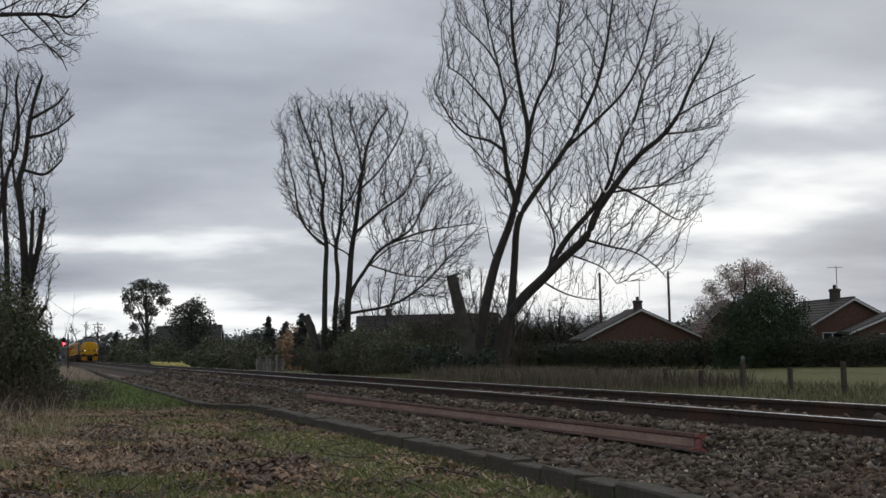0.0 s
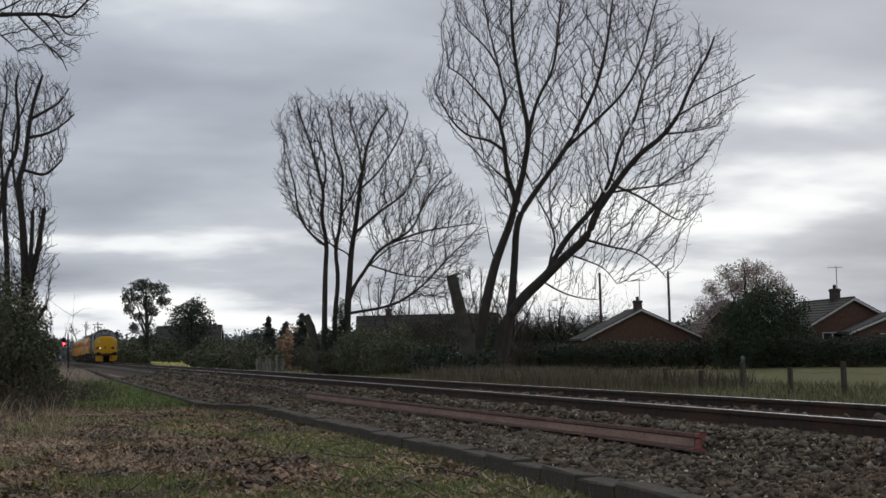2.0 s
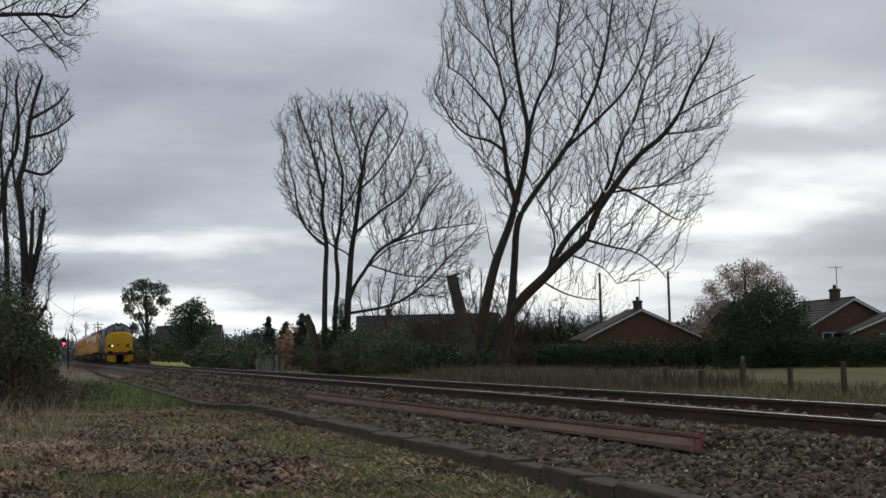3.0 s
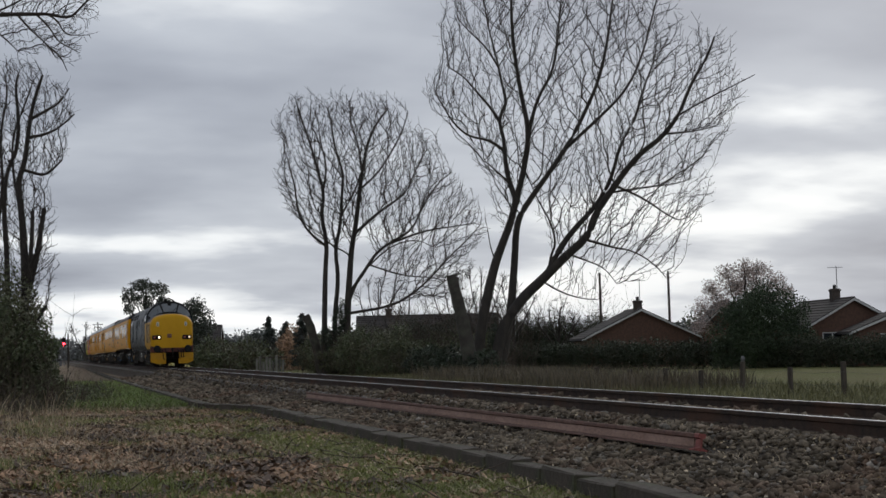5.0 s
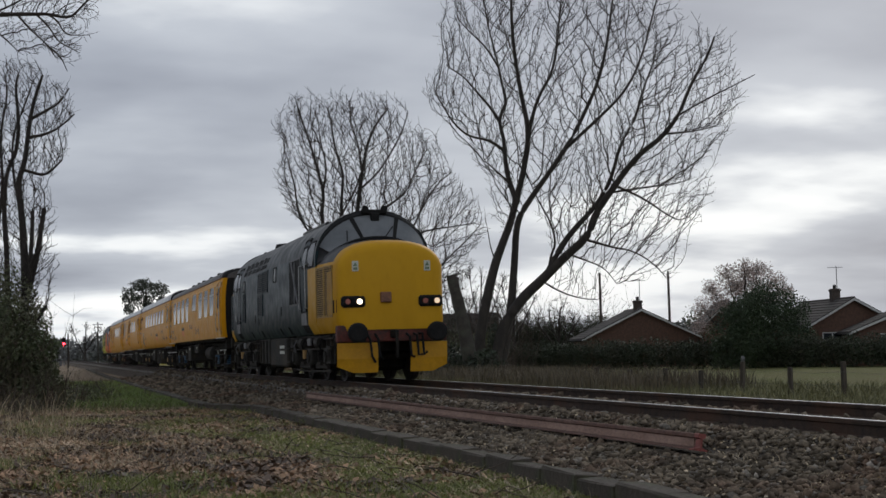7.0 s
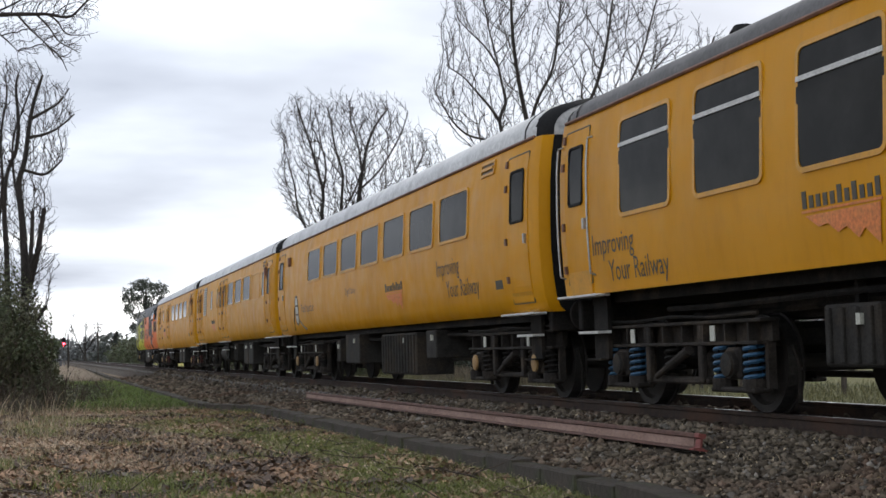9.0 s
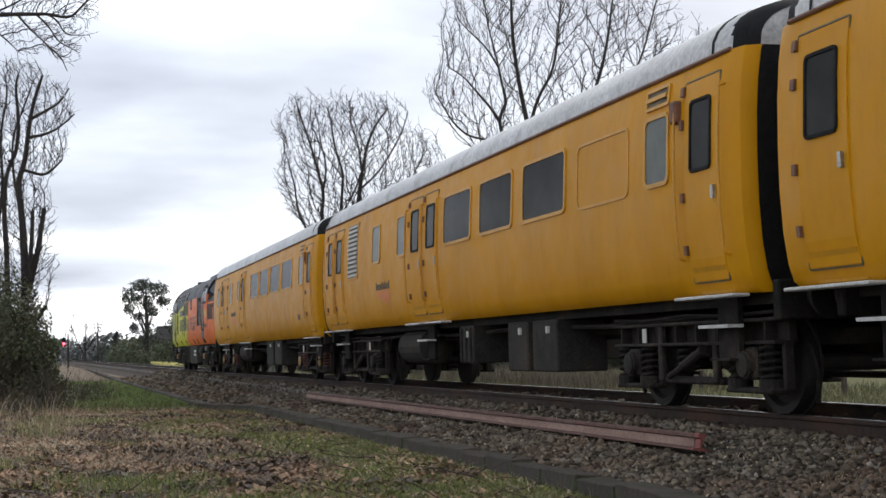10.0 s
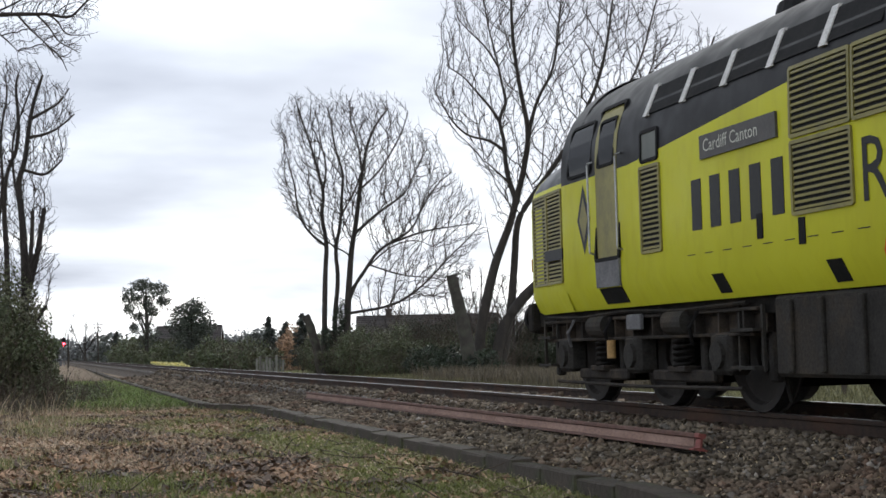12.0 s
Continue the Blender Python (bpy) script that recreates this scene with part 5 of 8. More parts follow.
            part("roof_pillar", side.slab(ya + 0.76, ya + 0.86, 3.0, 3.34, 0.03), spec["pillar"], body)
        # slots too are black plates, their shade put into the colour
        for yy in (5.9, 7.2, 10.4, 12.4):
            part("lifting_slot", side.slab(yy, yy + 0.22, 1.12, 1.30, 0.008), M_RUBBER, body)
        for yy, zz in ((7.0, 1.62), (10.9, 1.45), (11.6, 1.55)):
            part("fuel_filler", side.slab(yy, yy + 0.10, zz, zz + 0.22, 0.01), M_RUBBER, body)
        for i in range(20):
            part("rivet_plate", side.slab(5.9 + i * 0.37, 6.06 + i * 0.37, 1.50, 1.508, 0.005), spec["frame"], body)
        # tanks under the middle
        part("fuel_tank", Geo().box(min(s * 0.2, s * 1.24), max(s * 0.2, s * 1.24), 6.9, 9.6, 0.30, 1.06, 0.05), M_BOX, t)
        part("battery_box", Geo().box(min(s * 0.2, s * 1.22), max(s * 0.2, s * 1.22), 9.9, 11.7, 0.36, 1.06, 0.03), M_BOX, t)
        part("tank_print", Geo().box(min(s * 1.24, s * 1.246), max(s * 1.24, s * 1.246), 7.3, 8.0, 0.64, 0.72).box(min(s * 1.24, s * 1.246), max(s * 1.24, s * 1.246), 7.3, 8.0, 0.78, 0.86), M_LABEL, t)
        for yy in (10.3, 10.9, 11.4):
            part("box_rib", Geo().box(min(s * 1.22, s * 1.26), max(s * 1.22, s * 1.26), yy - 0.04, yy + 0.04, 0.4, 1.02, 0.01), M_BOX, t)
        part("sand_box", Geo().box(min(s * 0.8, s * 1.2), max(s * 0.8, s * 1.2), 6.25, 6.6, 0.75, 1.06, 0.03), M_BOX, t)
        if spec.get("words"):
            for words, height, y_l, z_l, st in spec["words"]:
                lettering(words, height, side, y_l if s < 0 else y_l - st, z_l, body, M_CAB_DARK, wide=st)
            for i in range(5):            # operator's name, as plain bars
                yl = 12.98 - i * 0.385
                part("name_bar", side.slab(yl - 0.22, yl - 0.02, 1.73, 2.21, 0.006), M_CAB_DARK, body, "dark bar of the operator's name")
            npl = part("nameplate", side.slab(11.28, 12.72, 2.38, 2.60, 0.025, 0.005), M_PLATE, body, "black cast nameplate")
            lettering("Cardiff Canton", 0.12, Side(lambda z: LOCO_W + 0.022, s), 12.64 if s < 0 else 11.36, 2.44, npl, M_LABEL, stretch=1.02)
            for yy in (2.35, 16.3):
                part("number_bar", side.slab(yy + 0.18, yy + 0.78, 1.70, 1.83, 0.006), M_CAB_DARK, body)
            dm = Geo().add([side.at(2.55, 2.24, 0.006), side.at(2.85, 2.42, 0.006), side.at(3.18, 2.24, 0.006), side.at(2.85, 2.06, 0.006)], [(0, 1, 2, 3)])
            part("yellow_badge", dm, M_LIME, body)
            dk = Geo().add([side.at(15.55, 2.1, 0.006), side.at(15.75, 2.5, 0.006), side.at(15.95, 2.1, 0.006), side.at(15.75, 1.7, 0.006)], [(0, 1, 2, 3)])
            part("diamond_badge", dk, M_CAB_DARK, body)
            part("diamond_field", Geo().add([side.at(15.62, 2.1, 0.009), side.at(15.75, 2.36, 0.009), side.at(15.88, 2.1, 0.009), side.at(15.75, 1.84, 0.009)], [(0, 1, 2, 3)]), spec["louvre"], body)
    # roof furniture
    part("roof_hatch", Geo().box(-0.5, 0.5, 5.2, 8.4, LOCO_SPRING + LOCO_RISE - 0.10, LOCO_SPRING + LOCO_RISE + 0.03, 0.03), spec["roof"], body)
    part("radiator_fan", Geo().tube([(0, 12.4, 3.72), (0, 12.4, 3.868)], [0.62, 0.58], 28), M_RUBBER, body)
    part("exhaust_port", Geo().box(-0.2, 0.2, 8.8, 9.2, 3.79, 3.89, 0.03), M_RUBBER, body)
    for s in (-1, 1):
        part("roof_rail", Geo().tube([(s * 0.62, y, LOCO_SPRING + LOCO_RISE * 0.89) for y in (3, 6, 9, 12, 15)], 0.02, 5), spec["roof"], body)
    part("underframe", Geo().box(-1.12, 1.12, 0.8, 17.95, 0.92, 1.10), M_BLACK, t)
    loco_bogie(t, 3.93)
    loco_bogie(t, 14.82)
    return t


M_LIME = mat("lime_paint", (0.55, 0.55, 0.035), (0.47, 0.47, 0.035), 3, 0.45, fine=0.1)
M_LIME_LOUVRE = mat("dark_lime_louvre", (0.25, 0.22, 0.05), (0.17, 0.15, 0.04), 3, 0.5, fine=0.1)
M_GREYBLUE = mat("blue_grey_paint", (0.016, 0.029, 0.036), (0.012, 0.023, 0.028), 3, 0.5, fine=0.1, spec=0.12)
M_YELLOW_GRILLE = mat("dark_yellow_grille", (0.36, 0.21, 0.03), (0.26, 0.15, 0.025), 4, 0.55, fine=0.1)


def nose_rule(side_paint, split, dark):
    def rule(k, x, y, z):
        col = k.mix(k.math("GREATER_THAN", k.math("ABSOLUTE", k.math("SUBTRACT", y, 9.375)), 9.375 - split), side_paint, (0.55, 0.295, 0.012))
        top = k.math("MULTIPLY", k.math("GREATER_THAN", z, 2.62), k.math("LESS_THAN", k.math("ABSOLUTE", k.math("SUBTRACT", y, 9.375)), 9.375 - dark))
        return k.mix(top, col, (0.06, 0.062, 0.066))
    return rule


M_NOSE_ORANGE = livery("orange_and_yellow_nose_paint", nose_rule((0.78, 0.17, 0.028), 0.96, 0.85))
M_NOSE_LIME = livery("lime_and_yellow_nose_paint", nose_rule((0.60, 0.60, 0.035), 0.62, 0.85))
M_NOSE_YELLOW = livery("yellow_nose_paint", nose_rule((0.53, 0.275, 0.012), 0.7, 0.98))

SPEC_LEAD = dict(label="blue-grey diesel locomotive with a yellow nose and lit headlamps", paint=M_LOCO_GREY, nose=M_NOSE_YELLOW, nose_far=M_NOSE_YELLOW, cab=M_CAB_DARK,
                 lit=True, plough=True, bright_far=False, grille=M_YELLOW_GRILLE, louvre=M_GREYBLUE, door=M_GREYBLUE, door_far=M_GREYBLUE, frame=M_CAB_DARK, pillar=M_CAB_DARK, roof=M_CAB_DARK,
                 nose_grille=(1.45, 1.45))
SPEC_REAR = dict(label="lime and orange diesel locomotive with dark roof and lettered sides", paint=M_LOCO_COLOUR, nose=M_NOSE_ORANGE, nose_far=M_NOSE_LIME, cab=M_CAB_DARK,
                 lit=False, plough=False, bright_far=True, grille=M_LOUVRE_RUST, louvre=M_LIME_LOUVRE, door=M_CAB_DARK, door_far=M_LIME_LOUVRE, frame=M_CAB_DARK, pillar=M_STEP, roof=M_CAB_DARK,
                 nose_grille=(2.0, 1.45), words=[("RAIL", 0.50, 10.08, 1.70, 1.36), ("FREIGHT", 0.52, 8.34, 1.69, 2.34)])

COACH_PITCH = 20.35
VEHICLES = [(locomotive(SPEC_LEAD), 0.0)]
offset = 18.75
for coach_spec in (SPEC_D, SPEC_C, SPEC_B, SPEC_A):
    VEHICLES.append((coach(coach_spec), offset))
    offset += COACH_PITCH
VEHICLES.append((locomotive(SPEC_REAR), offset))

# ---------------------------------------------------------------- bare trees
SIGHT = Vector((0.9618, -0.2737, 0.0))       # level, across the view
AWAY = Vector((0.2737, 0.9618, 0.0))         # level, away from the eye


class Branches:
    """Tapered branches, joined into one mesh."""

    def __init__(self):
        self.v, self.f, self.n = [], [], 0

    def add(self, pts, radii, sides):
        base = self.n
        for i, p in enumerate(pts):
            d = pts[min(i + 1, len(pts) - 1)] - pts[max(i - 1, 0)]
            d = d / (np.linalg.norm(d) + 1e-9)
            a = np.cross(d, (0.31, 0.2, 0.93) if abs(d[2]) < 0.85 else (1.0, 0.1, 0))
            a /= np.linalg.norm(a) + 1e-9
            c = np.cross(d, a)
            for k in range(sides):
                t = 2 * math.pi * k / sides
                self.v.append(tuple(p + radii[i] * (math.cos(t) * a + math.sin(t) * c)))
        for i in range(len(pts) - 1):
            for k in range(sides):
                q = (k + 1) % sides
                self.f.append((base + i * sides + k, base + i * sides + q, base + (i + 1) * sides + q, base + (i + 1) * sides + k))
        top = base + (len(pts) - 1) * sides
        self.f.append(tuple(range(top, top + sides)))
        self.n = len(self.v)


def wander(start, direction, length, steps, bend, lift, r):
    """A crooked line that starts in a direction and lifts towards the light."""
    pts, p, d = [start], start.copy(), direction / np.linalg.norm(direction)
    for i in range(steps):
        d = d + r.normal(0, bend, 3) + np.array((0, 0, lift))
        d /= np.linalg.norm(d)
        p = p + d * (length / steps)
        pts.append(p.copy())
    return pts


def smooth_line(pts, times=2):
    for _ in range(times):
        out = [pts[0]]
        for a, b in zip(pts[:-1], pts[1:]):
            out += [a * 0.75 + b * 0.25, a * 0.25 + b * 0.75]
        pts = out + [pts[-1]]
    return pts


def bare_tree(name, label, base, limbs, seed, levels, thin=0.011, bark=None, twig=None, depth=2.6, spread=0.72):
    """A leafless tree. limbs: radius below and above, and the line as metres across and up; levels: for each order of
    branch how many a metre, how long, how crooked and how many sides."""
    r = np.random.default_rng(seed)
    t = thing(name, label, "tree", Matrix.Translation(base))
    wood, fine = Branches(), Branches()
    sight, away = np.array(SIGHT), np.array(AWAY)
    parents = []
    for i, (r0, r1, line) in enumerate(limbs):
        lean = r.normal(0, depth) if i else r.normal(0, depth * 0.3)
        lo = line[0][1]
        pts, root = [], None
        if lo > 0.6 and parents:          # grows out of the nearest limb
            root = min((p for q in parents for p in q[0]), key=lambda p: math.hypot(p @ sight - line[0][0], p[2] - lo))
        for u, h in line:
            k = max(0.0, (math.hypot(u - line[0][0], h - lo)) / 6.0)
            off = lean * k * 0.35 if lo > 0.6 else lean * 0.35 * max(0.0, k - 0.5)
            if root is not None:
                off += root @ away
            pts.append(sight * u + away * off + np.array((0, 0, h)) + (r.normal(0, 0.05, 3) if h > 1 else 0))
        if root is not None:
            pts[0] = root.copy()
        pts = smooth_line(pts, 2)
        n = len(pts)
        radii = [(r0 + (r1 - r0) * (j / (n - 1)) ** 0.8) for j in range(n)]
        if lo <= 0.6:
            radii = [q * (1 + 0.5 * max(0.0, 1 - (p[2] / 0.9))) for p, q in zip(pts, radii)]
            pts[0] = pts[0] - np.array((0, 0, 0.3))
        wood.add(pts, radii, 9)
        parents.append((pts, radii, 0.38 if lo <= 0.6 else 0.2))
    for order, (per_metre, length, bend, sides, steps) in enumerate(levels):
        children = []
        last = order == len(levels) - 1
        for pts, radii, skip in parents:
            total = sum(np.linalg.norm(b - a) for a, b in zip(pts[:-1], pts[1:]))
            count = r.poisson(per_metre * total * (1 - skip)) + (1 if not last else 0)
            for _ in range(count):
                k = skip + (1 - skip) * r.uniform(0, 1) ** (0.75 if order else 1.0)
                j = min(int(k * (len(pts) - 1)), len(pts) - 2)
                start = pts[j] + (pts[j + 1] - pts[j]) * r.uniform()
                d = pts[j + 1] - pts[j]
                d = d / (np.linalg.norm(d) + 1e-9)
                side = r.normal(0, 1, 3)
                side -= d * side.dot(d)
                side /= np.linalg.norm(side) + 1e-9
                way = d * r.uniform(0.6, 1.1) + side * spread * r.uniform(0.6, 1.2) + np.array((0, 0, 0.12))
                ln = length * r.uniform(0.5, 1.25) * (1.2 - 0.6 * k)
                rad = max(thin, min(radii[j] * 0.6, 0.017 * ln + thin))
                line = wander(start, way, ln, steps, bend, 0.05, r)
                rr = [max(thin * 0.75, rad + (thin * 0.75 - rad) * (q / steps)) for q in range(steps + 1)]
                (wood if (order == 0 and rad > 0.05) else fine).add(line, rr, sides)
                children.append((line, rr, 0.15))
        parents = children
    part("trunk", raw_mesh("trunk", wood.v, wood.f, bark or M_BARK, True), None, t)
    part("crown", raw_mesh("crown", fine.v, fine.f, twig or M_TWIG), None, t, "crown of fine leafless twigs")
    return t


def inside(poly, u, h):
    """Whether a place across and up lies within an outline."""
    hit = False
    for (u0, h0), (u1, h1) in zip(poly, poly[1:] + poly[:1]):
        if (h0 > h) != (h1 > h) and u < (u1 - u0) * (h - h0) / (h1 - h0) + u0:
            hit = not hit
    return hit


def grown_tree(name, label, base, limbs, crown, seed, depth, points, kill, step, reach, thin, twigs, twig_length, lift=0.12):
    """A leafless tree whose limbs branch towards the light until they fill the crown. limbs: radius below and above, and the
    line as metres across and up; crown: the outline as metres across and up; depth: how far the crown goes back and forth."""
    r = np.random.default_rng(seed)
    t = thing(name, label, "tree", Matrix.Translation(base))
    wood, fine = Branches(), Branches()
    sight, away = np.array(SIGHT), np.array(AWAY)
    lows, highs = np.min(crown, axis=0), np.max(crown, axis=0)
    mid, half = (lows + highs) / 2, (highs - lows) / 2
    nodes, radius, lines = [], [], []
    fork = sight * (mid[0] * 0.5) + np.array((0, 0, lows[1] - 0.15 * half[1]))       # the crown spreads from here
    for i, (r0, r1, line) in enumerate(limbs):
        lo = line[0][1]
        rooted = lo < 0.7
        root = None
        if not rooted:
            root = min((p for q in lines for p in q), key=lambda p: math.hypot(p @ sight - line[0][0], p[2] - lo))
        lean = r.uniform(-1, 1) * depth * (0.5 if rooted else 0.75)
        total = sum(math.dist(a, b) for a, b in zip(line[:-1], line[1:]))
        pts, gone = [], 0.0
        for j, (u, h) in enumerate(line):
            gone += math.dist(line[j - 1], (u, h)) if j else 0.0
            off = lean * (gone / total) ** 1.4 + (root @ away if root is not None else 0.0)
            pts.append(sight * u + away * off + np.array((0, 0, h)) + (r.normal(0, 0.04 * step / 0.3, 3) if j else 0))
        if root is not None:
            pts[0] = root.copy()
        pts = smooth_line(pts, 2)
        n = len(pts)
        radii = [r0 + (r1 - r0) * (j / (n - 1)) ** 0.75 for j in range(n)]
        if rooted:
            radii = [q * (1 + 0.45 * max(0.0, 1 - p[2] / 0.9)) for p, q in zip(pts, radii)]
            pts[0] = pts[0] - np.array((0, 0, 0.3))
        wood.add(pts, radii, 9 if r0 > 0.1 else 6)
        lines.append(pts)
        for p, q in zip(pts, radii):
            if p[2] > lows[1] - 0.5:
                nodes.append(p)
                radius.append(q)
    # places that want a twig
    want = []
    while len(want) < points:
        u, h = r.uniform(lows, highs)
        if inside(crown, u, h):
            e = max(0.0, 1 - ((u - mid[0]) / half[0]) ** 2 * 0.8 - ((h - mid[1]) / half[1]) ** 2 * 0.5)
            want.append(sight * u + away * r.uniform(-1, 1) * depth * math.sqrt(e) + np.array((0, 0, h)))
    want = np.array(want)
    first = len(nodes)
    up = [-1] * first
    spots = np.array(nodes)
    heading = [np.zeros(3)] * first
    for k in range(first - 1):
        d = spots[k + 1] - spots[k]
        if np.linalg.norm(d) < 3 * step:
            heading[k] = d / (np.linalg.norm(d) + 1e-9)
    near_d, near_i = np.full(len(want), 1e9), np.zeros(len(want), int)

    def update(new_spots, start):
        for c in range(0, len(new_spots), 400):
            d = np.linalg.norm(want[:, None, :] - new_spots[None, c:c + 400, :], axis=2)
            k = d.argmin(1)
            dm = d[np.arange(len(want)), k]
            better = dm < near_d
            near_d[better] = dm[better]
            near_i[better] = k[better] + start + c
    update(spots, 0)
    for _ in range(90):
        keep = near_d > kill
        want, near_d, near_i = want[keep], near_d[keep], near_i[keep]
        live = near_d < reach
        if not live.any():
            break
        ids = np.unique(near_i[live])
        grown = []
        for i in ids:
            pull = want[live & (near_i == i)] - spots[i]
            pull = pull / (np.linalg.norm(pull, axis=1)[:, None] + 1e-6)
            out = spots[i] - fork
            out = out / (np.linalg.norm(out) + 1e-6)
            pull = pull[pull @ out > 0.05]           # branches don't turn back
            if not len(pull):
                continue
            d = pull.sum(0)
            d = d / (np.linalg.norm(d) + 1e-6) + 0.25 * heading[i] + 0.5 * out + r.normal(0, 0.34, 3) + np.array((0, 0, lift))
            d /= np.linalg.norm(d) + 1e-6
            grown.append(spots[i] + d * step)
            heading.append(d)
            up.append(int(i))
        if not grown:
            break
        grown = np.array(grown)
        start = len(spots)
        spots = np.concatenate([spots, grown])
        update(grown, start)
        if len(spots) > 26000:
            break
    n = len(spots)
    kids = [[] for _ in range(n)]
    for i in range(first, n):
        kids[up[i]].append(i)
    flow = np.zeros(n)
    for i in range(n - 1, first - 1, -1):
        flow[i] = flow[i] or 1.0
        flow[up[i]] += flow[i]
    size = np.minimum(thin * flow ** 0.5, 10 * thin)

    def sprout(p, d, length):
        side = r.normal(0, 1, 3)
        way = d * r.uniform(0.5, 1.0) + side * 0.5 + np.array((0, 0, lift))
        ln = length * r.uniform(0.4, 1.3)
        fine.add(wander(p, way, ln, 3, 0.2, lift * 0.4, r), [thin * 0.95, thin * 0.85, thin * 0.7, thin * 0.5], 3)
    stack = [(i, k) for i in range(first) for k in kids[i]]
    while stack:
        a, b = stack.pop()
        pts, rad = [spots[a]], [min(size[b] * 1.1, radius[a] * 0.8) if a < first else size[b]]
        while True:
            pts.append(spots[b])
            rad.append(size[b])
            if twigs and r.uniform() < twigs * (0.35 if flow[b] > 8 else 0.8):
                d = pts[-1] - pts[-2]
                sprout(spots[b], d / (np.linalg.norm(d) + 1e-9), twig_length)
            if not kids[b]:
                break
            order = sorted(kids[b], key=lambda q: -flow[q])
            stack += [(b, q) for q in order[1:]]
            b = order[0]
        if len(pts) > 3:                 # soften the kinks
            pts = [pts[0]] + [0.25 * pts[j - 1] + 0.5 * pts[j] + 0.25 * pts[j + 1] for j in range(1, len(pts) - 1)] + [pts[-1]]
        fine.add(pts, rad, 5 if rad[0] > 3.5 * thin else 3)
    part("trunk", raw_mesh("trunk", wood.v, wood.f, M_BARK, True), None, t)
    part("crown", raw_mesh("crown", fine.v, fine.f, M_TWIG), None, t, "crown of fine leafless twigs")
    return t


GROUND_FAR = -1.28
